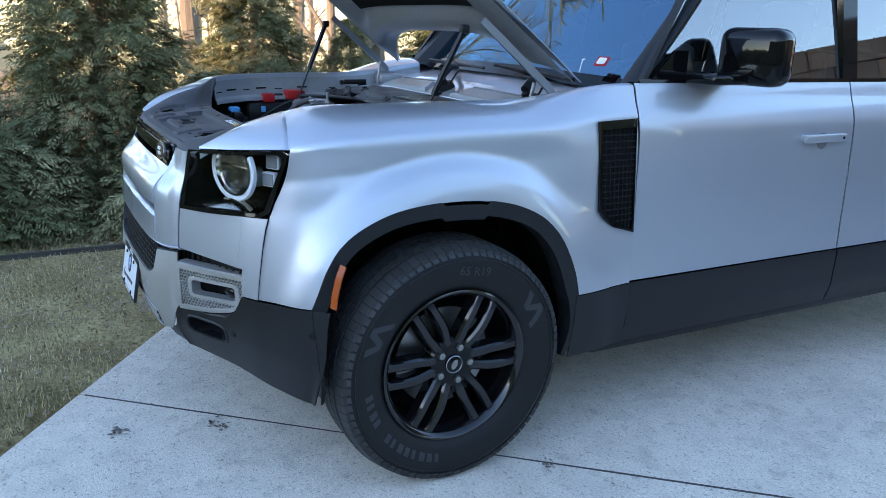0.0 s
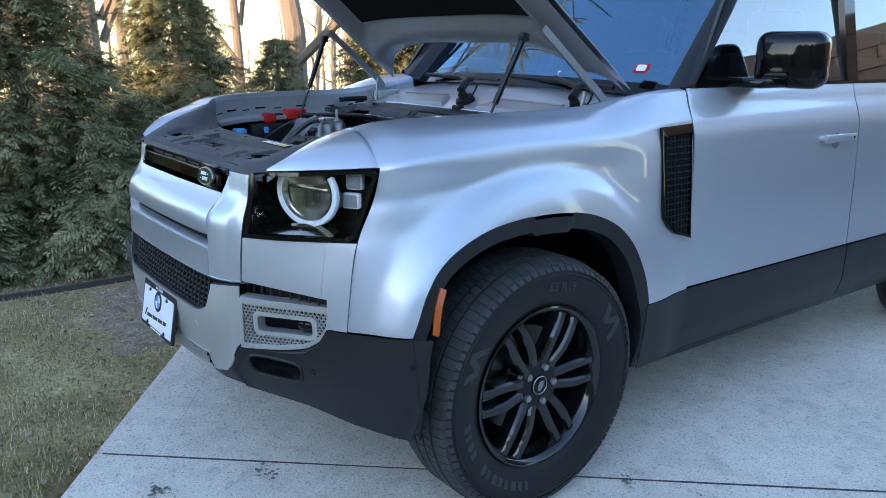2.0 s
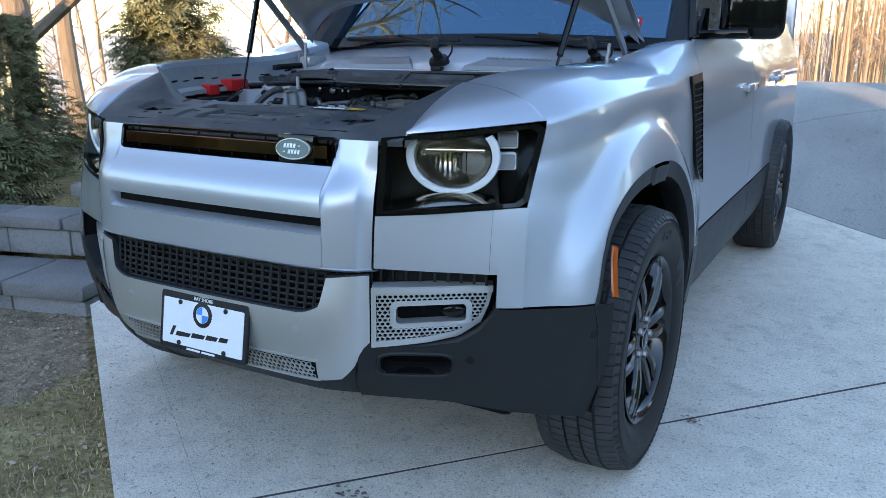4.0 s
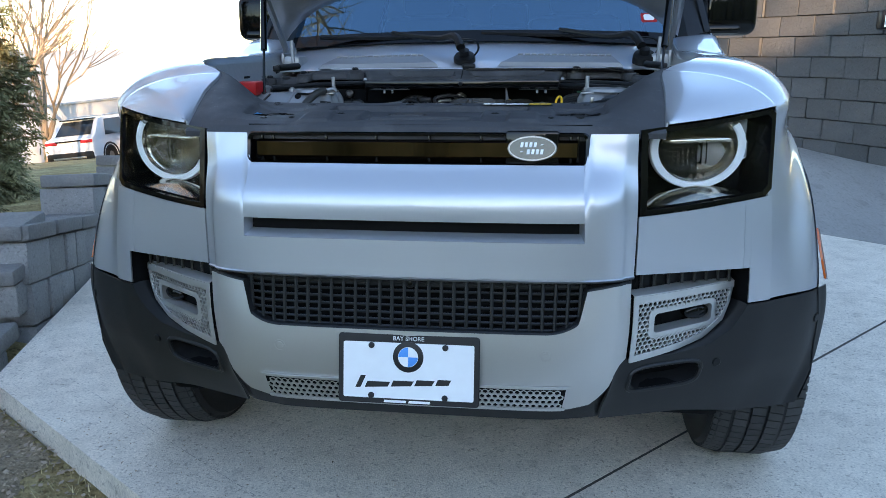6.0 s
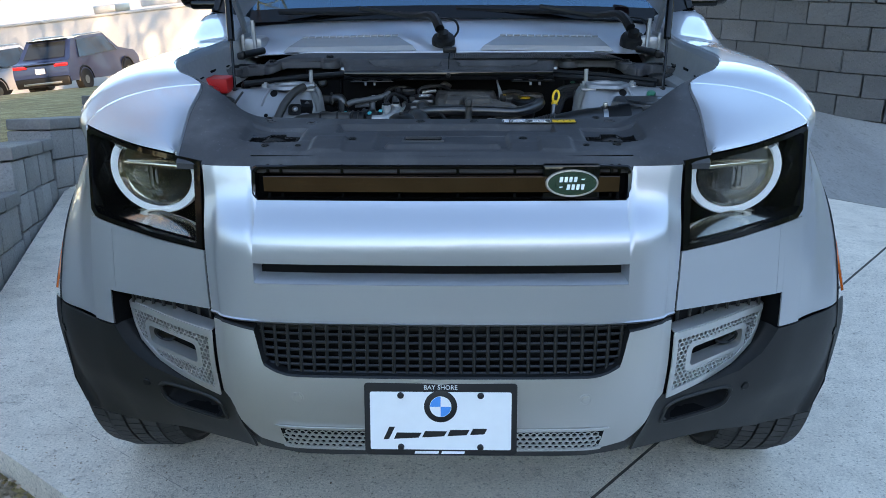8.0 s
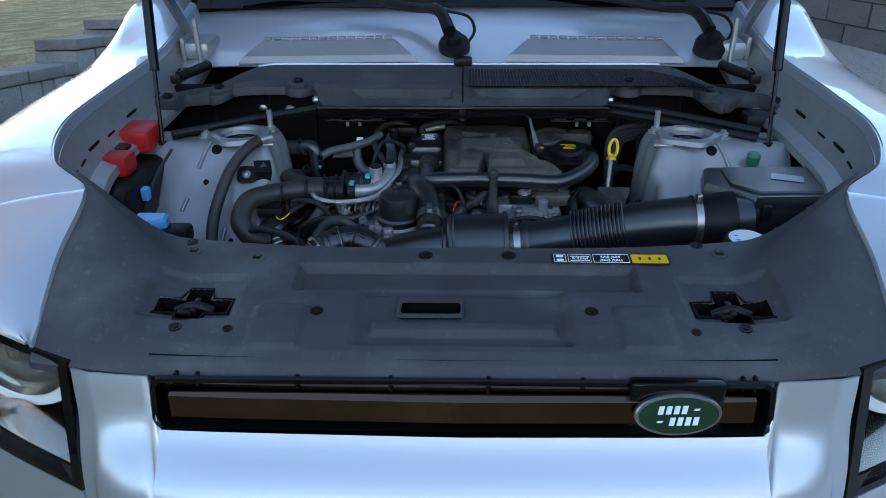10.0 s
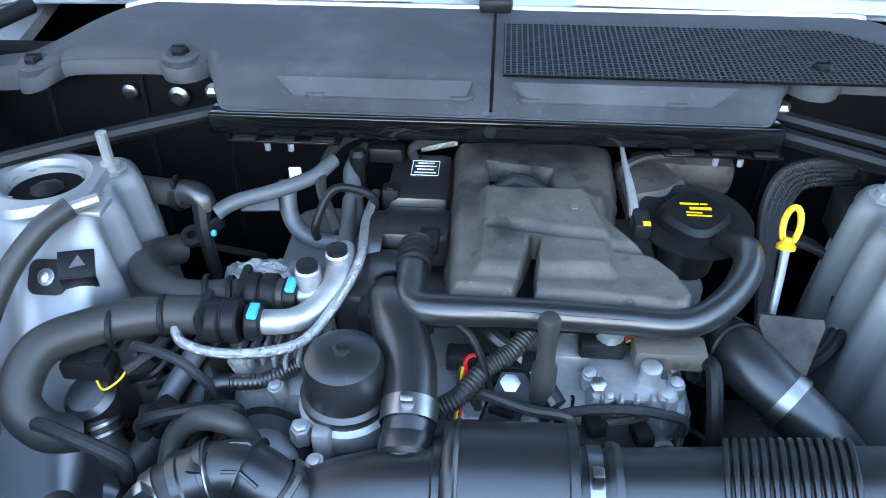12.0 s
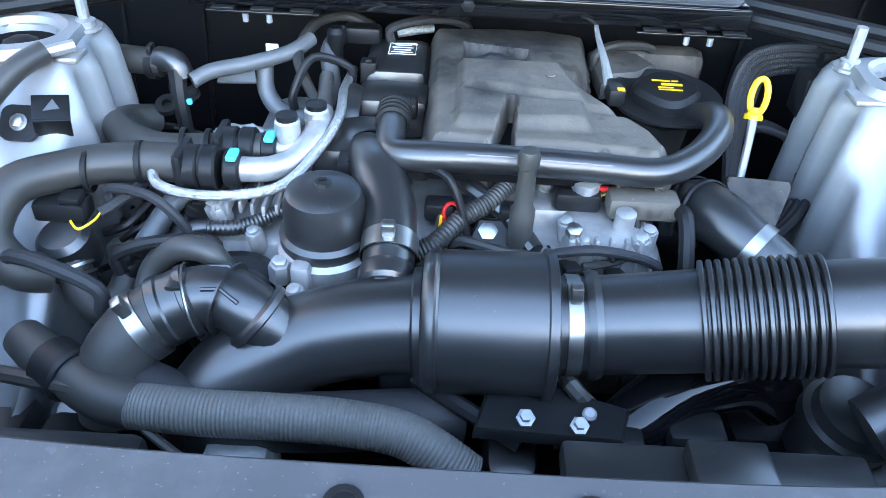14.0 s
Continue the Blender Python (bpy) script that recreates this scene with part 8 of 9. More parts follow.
def slab(u0, u1, v0, v1, wall=False):
    """A concrete slab between joints, along the drive's own axes."""
    bm = bmesh.new()
    n = 26
    vs = [[bm.verts.new((E1 * lerp(u0, u1, i / n) + E2 * lerp(v0, v1, j / n))) for j in range(n + 1)] for i in range(n + 1)]
    for i in range(n):
        for j in range(n):
            bm.faces.new((vs[i][j], vs[i + 1][j], vs[i + 1][j + 1], vs[i][j + 1]))
    geom = lambda: list(bm.verts) + list(bm.edges) + list(bm.faces)
    bmesh.ops.bisect_plane(bm, geom=geom(), plane_co=(-1.95, .5, 0), plane_no=(-.954, -.30, 0), clear_outer=True)
    bmesh.ops.bisect_plane(bm, geom=geom(), plane_co=(.21, -1.32, 0), plane_no=(-.577, -.817, 0), clear_outer=True)
    bmesh.ops.bisect_plane(bm, geom=geom(), plane_co=(-2.74, 0, 0), plane_no=(-1, 0, 0), clear_outer=True)
    for v in bm.verts:
        v.co.z = drive_z(v.co.x, v.co.y) + .003 * noise.noise(v.co * .8)
    edge = [e for e in bm.edges if e.is_boundary]
    r = bmesh.ops.extrude_edge_only(bm, edges=edge)
    for v in r["geom"]:
        if isinstance(v, bmesh.types.BMVert):
            v.co.z -= .16
    bmesh.ops.recalc_face_normals(bm, faces=list(bm.faces))
    bm.verts.index_update()
    g = Geo().add([v.co.copy() for v in bm.verts], [[v.index for v in f.verts] for f in bm.faces])
    bm.free()
    return g


drive = tagged(part("driveway", Geo().grid([[(x, y, drive_z(x, y) - .02) for y in steps(-.2, 40, 60)] for x in (-1.2, 0, 3, 6, 10)], flip=True), JOINT), "pale broom-finished concrete driveway with dark joints", "driveway", kind="structure")
US_, VS_ = [-1.6, 3.70, 8.2, 13.0], [-9.6, -5.2, -.565, 4.1, 8.6]
for u0, u1 in zip(US_, US_[1:]):
    for v0, v1 in zip(VS_, VS_[1:]):
        g = slab(u0 + .0055, u1 - .0055, v0 + .0055, v1 - .0055)
        if g.f:
            part("slab", g, CONCRETE if u1 < 4 else DRIVE_OLD, drive, sharp=20)
far = Geo().grid([[(x, y, drive_z(x, y) - .012) for y in steps(8, 60, 40)] for x in steps(-1, 14, 6)], flip=True)
part("far_drive", far, DRIVE_OLD, drive)
# stains and a worn line by the edge
random.seed(5)
for cx, cy, r in ((1.08, .34, .030), (1.26, .46, .014), (.30, -.62, .04), (.22, -.95, .045), (.9, -.62, .02), (1.35, -.2, .016), (-.9, 1.3, .02)):
    blots = Geo()
    for _ in range(16):
        d, a = r * 1.7 * random.random() ** .8, random.uniform(0, 6.283)
        x0, y0, q = cx + d * math.cos(a), cy + d * .6 * math.sin(a), r * random.uniform(.06, .30)
        n = 9
        blots.add([(x0 + q * random.uniform(.5, 1.3) * math.cos(2 * math.pi * k / n), y0 + q * random.uniform(.4, 1.2) * math.sin(2 * math.pi * k / n), .0042) for k in range(n)], [list(range(n))])
    part("stain", blots, STAIN, drive, kind="stuff")
bits = Geo()
for _ in range(420):
    s_, w_ = random.uniform(-.4, 2.6), random.random() ** 2 * .9
    x, y = .75 - .817 * s_ + .577 * w_ , -1.66 + .577 * s_ + .817 * w_
    a, r = random.uniform(0, 6.283), random.uniform(.002, .006)
    c, s_ = math.cos(a) * r, math.sin(a) * r
    z = drive_z(x, y) + .0045
    bits.add([(x - c, y - s_, z), (x + s_ * .6, y - c * .6, z + .002), (x + c, y + s_, z + .001), (x - s_ * .6, y + c * .6, z + .003)], [[0, 1, 2, 3]])
tagged(part("leaf_bits", bits, LITTER, sharp=0), "small dry leaf bits scattered on the concrete", "litter", kind="stuff")
a, b = Vector((.05, -.93, .0035)), Vector((-1.55, .18, .0035))
line = Geo()
for k in range(60):
    p, q = a.lerp(b, k / 60), a.lerp(b, (k + random.uniform(.4, .95)) / 60)
    w = Vector((.45, .7, 0)) * random.uniform(.001, .004)
    line.add([p, q, q + w, p + w], [[0, 1, 2, 3]])
part("scored_line", line, mat("worn_concrete", (.33, .31, .28), .9, fine=.4, fscale=60), drive)
# dirt in the joints
for p0, p1, ends in ((-.88, 12.6, -.565), (-9, 8, 3.70), (-9, 8, 8.2)):
    rows = []
    for w in steps(p0, p1, 60):
        c = E1 * w + E2 * ends if ends < 0 else E1 * ends + E2 * w
        n = (E2 if ends < 0 else E1) * .006
        if ends > 0 and (.954 * c.x + .30 * c.y < -1.72):
            continue
        z = drive_z(c.x, c.y) - .0005
        rows.append([Vector((q.x, q.y, z)) for q in (c - n, c + n)])
    part("joint", Geo().grid(rows), JOINT, drive)

# bare soil by the edge of the slab
def soil_z(x, y):
    d = min(x + 2.5, -1.30 - x, y + .72 + .25 * (x + 1.5), .4 - y) + .12 * noise.noise((x * 2.3, y * 2.3, 5)) + .05 * noise.noise((x * 9, y * 9, 2))
    return ground_z(x, y) + .040 * smoothstep(-.02, .06, d) - .020 + .008 * noise.noise((x * 14, y * 14, 1))


bed = Geo().grid([[(x, y, soil_z(x, y)) for y in steps(-1.15, .5, 70)] for x in steps(-2.6, -1.1, 70)], flip=True)
bed.f = [f for f in bed.f if sum(bed.v[i][0] * .577 + bed.v[i][1] * .817 + .957 for i in f) < -.1]
tagged(part("soil_bed", bed, SOIL), "bare brown soil beside the concrete slab", "soil", kind="structure")

# grass, leaves and twigs
random.seed(11)
blades = Geo()
for _ in range(150000):
    x, y = random.uniform(-4.2, 1.6), random.uniform(-4.6, .9)
    if in_drive(x, y) and E1.x * x + E1.y * y > -.93 or x * .577 + y * .817 + .957 > 0:
        continue
    dens = noise.noise((x * 1.1, y * 1.1, 3)) + .5 * noise.noise((x * 4, y * 4, 7))
    if dens < random.uniform(-.75, .15) or (x < -1.35 + random.uniform(-.25, .25) and y > -.65 + random.uniform(-.2, .2) and random.random() < .95) or (x < -.5 and y > -.75 and random.random() < .35):
        continue
    z = ground_z(x, y) - .004
    a, h = random.uniform(0, 6.283), random.uniform(.014, .036)
    lean = random.uniform(.2, 1.1) * h
    dx, dy = math.cos(a), math.sin(a)
    w = random.uniform(.0018, .0034)
    blades.add([(x - dy * w, y + dx * w, z), (x + dy * w, y - dx * w, z), (x + dx * lean, y + dy * lean, z + h)], [[0, 1, 2]])
tagged(part("grass", blades, BLADE, sharp=0), "short patchy grass, green and straw coloured", "grass", kind="stuff")
litter = Geo()
for _ in range(12000):
    x, y = random.uniform(-2.9, 1.2), random.uniform(-2.6, .8)
    if not (x < -.5 and y > -.9) and random.random() < .6:
        continue
    if x * .577 + y * .817 + .957 > 0:
        continue
    z, a, r = max(ground_z(x, y), soil_z(x, y) if x < -1.1 and y > -1.15 else -9) + random.uniform(.0, .012), random.uniform(0, 6.283), random.uniform(.004, .014)
    t = random.uniform(-.5, .5)
    c, s = math.cos(a) * r, math.sin(a) * r
    litter.add([(x - c, y - s, z), (x + s * .45, y - c * .45, z + r * t), (x + c, y + s, z + .004), (x - s * .45, y + c * .45, z - r * t + .003)], [[0, 1, 2, 3]])
for _ in range(46):
    x, y = random.uniform(-2.0, .6), random.uniform(-1.7, .3)
    if x * .577 + y * .817 + .957 > -.02:
        continue
    a, l = random.uniform(0, 6.283), random.uniform(.05, .22)
    z = ground_z(x, y) + .012
    litter.tube([(x, y, z), (x + math.cos(a) * l * .5, y + math.sin(a) * l * .5, z + .012), (x + math.cos(a + .3) * l, y + math.sin(a + .3) * l, z + .004)], .0022, 5)
tagged(part("leaf_litter", litter, LITTER, sharp=0), "dry leaf scraps, chips and twigs on the soil", "litter", kind="stuff")
# bed edging
edge = Geo().grid([[(-2.62 + .02 * math.sin(y * 2) + dx, y, ground_z(-2.62, y) + dz) for dx, dz in ((.012, -.03), (.012, .035), (-.012, .035), (-.012, -.03))] for y in steps(-4.5, .6, 40)])
tagged(part("bed_edging", edge, JOINT), "black plastic lawn edging strip", "edging", kind="structure")

# ---- retaining wall of blocks ----
wall = tagged(part("retaining_wall", Geo().box((-3.0, 1.75, -.1), (.7, 1.6, .5), .01), MORTAR), "grey stepped retaining wall of concrete blocks", "wall", kind="structure")
W0, WD, WN = Vector((-1.965, .47, 0)), Vector((-.30, .954, 0)), Vector((.954, .30, 0))
random.seed(3)
wall_turn = math.degrees(math.atan2(WD.y, WD.x)) - 90


FALL = .15


def side_block(s, l, z0, h, cap=False):
    """A block of the side wall, whose courses fall away from the drive's own plane."""
    m = s + l / 2
    bent = m > 2.5
    c = W0 + WD * min(m, 2.5) + Vector((.02, 1, 0)) * max(m - 2.5, 0) - (Vector((1, 0, 0)) if bent else WN) * (.15 - (.02 if cap else 0) + random.uniform(-.006, .006))
    g = Geo().box((0, 0, 0), (.30, l - .008, h - .006), .012, None)
    ob = part("cap_block" if cap else "block", g, BLOCK_CAP if cap else BLOCK, wall)
    ob.matrix_local = Matrix.Translation(c + Vector((0, 0, z0 + h / 2))) @ pose(0, 0, 0, -math.degrees(math.atan(FALL)), random.uniform(-1, 1), (0 if bent else wall_turn) + random.uniform(-1, 1))


for s0, s1, top in ((.24, 1.40, .49), (1.40, 2.5, .552), (2.5, 3.55, .52), (3.55, 4.3, .52), (4.3, 5.4, .52), (5.4, 6.4, .52)):
    s = s0
    while s < s1 - .1:
        l = min(random.uniform(.38, .46), s1 - s)
        side_block(s, l, top - FALL * (s + l / 2 - s0) - .08, .08, True)
        s += l
    for course in range(1, 6):
        s, k = s0, course
        while s < s1 - .05:
            l = min((.20, .30, .24, .16)[k % 4] + random.uniform(-.02, .02), s1 - s)
            p = W0 + WD * min(s + l / 2, 2.5) + Vector((.02, 1, 0)) * max(s + l / 2 - 2.5, 0)
            z = top - FALL * (s + l / 2 - s0) - .08 - .20 * course
            if z > drive_z(p.x, p.y) - .26:
                side_block(s, l, z, .20)
            s, k = s + l, k + 1


def front_row(z0, h, corner, n, cap=False, deep=.30):
    """Blocks of a step, from the corner at the drive away from it."""
    at = Vector((*corner, 0))
    for k in range(n):
        l = (.46 if cap else .42) + random.uniform(-.03, .03)
        g = Geo().box((0, 0, 0), (l - .008, deep, h - .005), .014 if cap else .01)
        ob = part("cap_block" if cap else "block", g, BLOCK_CAP if cap else BLOCK, wall)
        ob.matrix_local = Matrix.Translation(at - WN * (l / 2) + WD * (deep / 2 + random.uniform(-.006, .006)) + Vector((0, 0, z0 + h / 2))) @ pose(0, 0, 0, 0, 0, wall_turn + random.uniform(-1.5, 1.5))
        at -= WN * l


front_row(-.22, .22, (-1.91, .16), 3)
front_row(.0, .085, (-1.885, .13), 3, True, .46)
front_row(.085, .155, (-2.03, .60), 3)
front_row(.24, .075, (-2.01, .57), 3, True, .30)
front_row(.315, .10, (-2.06, .72), 1)
front_row(.415, .075, (-2.04, .69), 1, True, .36)

# ---- trees ----
def crown_of(seed, height, radius, base, n, k=7, thin=2.0, fine=1.0):
    """Drooping flat sprays of small needles round a trunk, thickest at the outside."""
    rnd = random.Random(seed)
    g = Geo()
    lumps = [(rnd.uniform(0, 6.283), rnd.uniform(base, height), rnd.uniform(.55, 1.25)) for _ in range(44)]
    for _ in range(n):
        h = base + (height - base) * (rnd.random() ** 1.25)
        a = rnd.uniform(0, 2 * math.pi)
        gain = 1.0
        for la, lh, lg in lumps:
            near = math.exp(-((math.cos(a) - math.cos(la)) ** 2 + (math.sin(a) - math.sin(la)) ** 2) * 7 - ((h - lh) / .22) ** 2)
            gain += (lg - 1) * near * 1.6
        up = (h - base) / (height - base)
        whorl = noise.noise((math.cos(a) * 1.7 + seed, math.sin(a) * 1.7, h * 3.2))
        if whorl < .12 - .5 * (1 - up) and rnd.random() < .85 * smoothstep(.15, .55, up):
            continue
        gain *= 1 + .75 * whorl * smoothstep(.1, .4, up)
        reach = radius * gain * (1 - ((h - base) / (height - base)) ** 1.15) * rnd.uniform(.25, 1.12) ** .55 + .05
        d = Vector((math.cos(a), math.sin(a), 0))
        length = rnd.uniform(.16, .44) * fine
        start = d * max(reach - length * .6, .02) + Vector((0, 0, h))
        droop = rnd.uniform(.1, 1.0)
        side = Vector((-d.y, d.x, 0))
        t = rnd.uniform(-1.0, 1.0)
        d2 = (d * math.cos(t) + side * math.sin(t)).normalized()
        s2 = (Vector((-d2.y, d2.x, 0)) + Vector((0, 0, rnd.uniform(-.5, .5)))).normalized()
        spine = [start + d2 * length * (i / k) + Vector((0, 0, .25 * length * (i / k) - droop * length * (i / k) ** 2)) for i in range(k + 1)]
        v, f = [tuple(q) for q in spine], []
        for i in range(k):
            w = i / k
            p, p2 = spine[i], spine[i + 1]
            for sg in (-1, 1):
                l = length * lerp(.36, .10, w) * rnd.uniform(.6, 1.2)
                q = p + s2 * sg * l + (p2 - p).normalized() * l * .75 + Vector((0, 0, -rnd.uniform(.05, .5) * l))
                th = (p2 - p).normalized() * .007 * thin
                m = len(v)
                v += [tuple(q - th * .5), tuple(q + th * .7), tuple(p.lerp(q, .45) + th * 1.3)]
                f.append([i, m, m + 1, m + 2] if sg > 0 else [i, m + 2, m + 1, m])
        g.add(v, f)
    return g


def conifer(x, y, height, radius, seed, n=1500, label="dark green hemlock with drooping sprays", base=.05):
    z = ground_z(x, y)
    t = thing("conifer", label, "tree", (x, y, z), "evergreen screen")
    rnd = random.Random(seed)
    tr = Geo().tube([(0, 0, -.1), (rnd.uniform(-.03, .03), .02, height * .4), (0, 0, height)], [.075, .05, .01], 9, smooth=3)
    limbs = Geo()
    for k in range(26):
        h, a = rnd.uniform(.3, height * .9), rnd.uniform(0, 6.283)
        l = radius * (1 - h / height) * .8
        limbs.tube([(0, 0, h), (math.cos(a) * l * .5, math.sin(a) * l * .5, h + .04), (math.cos(a) * l, math.sin(a) * l, h - .1)], [.014, .01, .004], 5)
    part("trunk", tr, BARK, t)
    part("bough", limbs, BARK, t, kind="stuff")
    part("crown", crown_of(seed, height, radius, base, int(n * 1.45), 7, 1.5, .56), LEAF, t, sharp=0)
    return t


for x, y, h, r, sd, n in ((-4.25, -.5, 3.9, .9, 1, 9200), (-5.5, 1.15, 2.75, .88, 2, 7000), (-4.7, -3.2, 1.6, 1.2, 3, 3200), (-3.95, 2.72, 3.4, .56, 4, 5600), (-3.5, -.1, .95, .8, 5, 2000), (-3.55, -1.6, 1.0, .8, 6, 2200),
                          (-4.3, -4.4, 1.5, 1.2, 7, 1200), (-5.6, 2.3, 1.5, .8, 8, 1900), (-3.35, 1.65, .62, .36, 9, 900), (-3.7, .7, .9, .7, 12, 1700), (-4.6, .45, 1.05, .75, 14, 2200), (-4.9, -1.75, 1.5, .9, 15, 2600)):
    conifer(x, y, h, r, sd, n)


def bare_tree(x, y, height, girth, seed, depth=5, label="bare winter tree lit by the low sun", lean=0.0):
    rnd = random.Random(seed)
    z = ground_z(x, y) - .2
    t = thing("bare_tree", label, "tree", (x, y, z), "bare trees")
    trunk, twigs = Geo(), Geo()

    def grow(p, d, l, r, level):
        g = trunk if level < 2 else twigs
        mid = p + d * l * .5 + Vector((rnd.uniform(-.05, .05), rnd.uniform(-.05, .05), 0)) * l
        end = p + d * l + Vector((rnd.uniform(-.08, .08), rnd.uniform(-.08, .08), 0)) * l
        g.tube([p, mid, end], [r, r * .86, r * .66], 9 if level == 0 else 6 if level == 1 else 4, caps=False, smooth=3 if level < 2 else 0)
        if level >= depth or r < .004:
            return
        for k in range(rnd.choice((2, 3)) if level else 3):
            ax = Vector((rnd.uniform(-1, 1), rnd.uniform(-1, 1), rnd.uniform(-.2, .6))).normalized()
            nd = (d * rnd.uniform(.55, 1.0) + ax * rnd.uniform(.45, .9)).normalized()
            s = rnd.uniform(.55, 1.0)
            grow(mid.lerp(end, s) if level else p + d * l * rnd.uniform(.35, 1), nd, l * rnd.uniform(.55, .8), r * rnd.uniform(.4, .66), level + 1)
        grow(end, (d + Vector((rnd.uniform(-.2, .2), rnd.uniform(-.2, .2), .1))).normalized(), l * .7, r * .66, level + 1)

    grow(Vector((0, 0, 0)), Vector((lean, 0, 1)).normalized(), height * .42, girth, 0)
    part("trunk", trunk, BARK, t)
    part("branch", twigs, TWIG, t, sharp=0, kind="stuff")


for k, (x, y, h, r, d) in enumerate(((-6.4, 2.85, 9, .15, 5), (-8.2, 4.9, 10, .12, 5), (-9.6, 1.5, 10, .16, 5), (-11, 2.2, 9, .09, 5), (-12, -1.6, 10, .12, 5), (-10.4, 3.9, 9, .09, 5), (-14, 4.5, 10, .11, 4), (-15, -4, 10, .13, 4), (-18, 24, 7, .12, 4), (-26, 36, 9, .2, 4), (-14, 16, 6, .08, 4))):
    bare_tree(x, y, h, r, 40 + k, d, lean=.05 * ((k % 3) - 1))

# wooden fence behind the evergreens
fence = thing("picket_fence", "weathered grey-brown picket fence behind the trees", "fence", (-6.5, -1, 0))
def fence_top(y):
    return .66 - .15 * max(y, -2.5)


for k in range(112):
    y = -5.5 + .088 * k
    low = ground_z(-6.5, y) - .05
    h = fence_top(y) + .02 * (k % 3) - low
    part("picket", Geo().box((0, y + 1, low + h / 2), (.018, .066, h), .004), WOODFENCE, fence)
for k in range(6):
    y = -5.5 + 1.95 * k
    part("post", Geo().box((-.06, y + 1, fence_top(y) - .55), (.09, .09, 1.3), .008), WOODFENCE, fence)
for h in (.75, .15):
    part("rail", Geo().tube([(-.035, -5.5 + 1 + 1.95 * k, fence_top(-5.5 + 1.95 * k) - h) for k in range(6)], .035, 6), WOODFENCE, fence)
# leaning steel post by the wall
lp = thing("steel_post", "leaning weathered steel post among the shrubs", "post", (-3.72, 2.45, .2))
part("shaft", Geo().tube([(0, 0, -.1), (-.13, .1, 1.0)], .045, 10), POST, lp)

# ---- block building ----
BW = [Vector((*q, 0)) for q in ((2.02, 9.6), (2.0, 8.4), (2.05, 7.3), (2.27, 6.75), (2.62, 6.35), (3.0, 5.82), (3.3, 5.25), (3.68, 4.80), (4.15, 4.62), (4.65, 4.75), (5.2, 5.3), (5.7, 6.3), (6.0, 7.6))]
bp, _ = spline(BW, [0] * len(BW), 12)
blen = [0]
for a, b in zip(bp, bp[1:]):
    blen.append(blen[-1] + (b - a).length)


def on_building(s):
    for i in range(len(bp) - 1):
        if s <= blen[i + 1]:
            w = (s - blen[i]) / max(blen[i + 1] - blen[i], 1e-6)
            d = (bp[i + 1] - bp[i]).normalized()
            return bp[i].lerp(bp[i + 1], w), d
    return bp[-1], (bp[-1] - bp[-2]).normalized()


TILT_ROWS = .0
g = Geo()
ss = steps(0, blen[-1], 60)
rows = []
for s in ss:
    p, d = on_building(s)
    n = Vector((d.y, -d.x, 0))
    rows.append([p - n * .03 + Vector((0, 0, z)) for z in (-.3, 2.55 + TILT_ROWS * (s - 4))] + [p - n * .35 + Vector((0, 0, z)) for z in (2.55 + TILT_ROWS * (s - 4), -.3)])
g.grid(rows)
building = tagged(part("building_wall", g, MORTAR, sharp=0), "curved wall of rough grey masonry blocks", "wall", kind="structure")
random.seed(21)
block_meshes = []
for k in range(6):
    bm_ = Geo().box((0, 0, 0), (.395, .06, .195), .006)
    rr = random.Random(k)
    bm_.v = [(x + rr.uniform(-.003, .003), y + rr.uniform(-.006, .006), z + rr.uniform(-.002, .002)) for x, y, z in bm_.v]
    block_meshes.append(mesh_of("block", bm_, MASONRY))
count = 0
extra = Geo()
for row in range(13):
    z = -.06 + .20 * row
    s = .2 if row % 2 else 0
    while s < blen[-1] - .4:
        p, d = on_building(s + .2)
        zz = z + TILT_ROWS * (s - 4)
        if zz > drive_z(p.x, p.y) - .15:
            m = Matrix.Translation(p + Vector((0, 0, zz + .1))) @ Matrix.Rotation(math.atan2(d.y, d.x), 4, "Z") @ pose(0, 0, 0, 0, -math.degrees(math.atan(TILT_ROWS)), 0)
            if count < 300 and 1.2 < s < 8:
                ob = part("block", block_meshes[count % 6], MASONRY, building)
                ob.matrix_local = m
                count += 1
            else:
                me = block_meshes[0]
                extra.add([v.co.copy() for v in me.vertices], [list(q.vertices) for q in me.polygons], m)
        s += .40
if extra.f:
    part("upper_blocks", extra, MASONRY, building, kind="stuff")
# back of the building, roof edge
tagged(part("raised_court", Geo().box((4.35, 7.9, .7), (2.6, 4.4, 2.2), .02), MASONRY), "plain raised court behind the block wall", "terrace", kind="structure")

lampthing = thing("wall_lamp", "grey round floodlight bracketed to the block wall", "lamp", (0, 0, 0))
p, d = on_building(2.35)
n = Vector((d.y, -d.x, 0))
c = p + Vector((0, 0, 1.39))
part("bracket", Geo().tube([c, c + n * .10, c + n * .14 + Vector((0, 0, -.01))], .018, 8), PLASTIC, lampthing)
part("lamp_head", Geo().lathe([(.05, -.06), (.085, -.04), (.09, .08), (.08, .085), (.075, .02), (.01, .0)], 20, axis(c + n * .16, n * .8 + Vector((-.5, 0, -.35)))), PLASTIC, lampthing)
lamp2 = thing("wall_lamp", "grey round floodlight bracketed to the block wall", "lamp", (0, 0, 0))
c = Vector((3.22, 5.20, 1.46))
part("bracket", Geo().tube([c + Vector((0, .12, 0)), c], .018, 8), PLASTIC, lamp2)
part("lamp_head", Geo().box(c, (.24, .12, .16), .02, None), PLASTIC, lamp2)
part("lamp_glass", Geo().box(c + Vector((0, -.062, -.01)), (.18, .008, .10), .003), LAMPWHITE, lamp2)


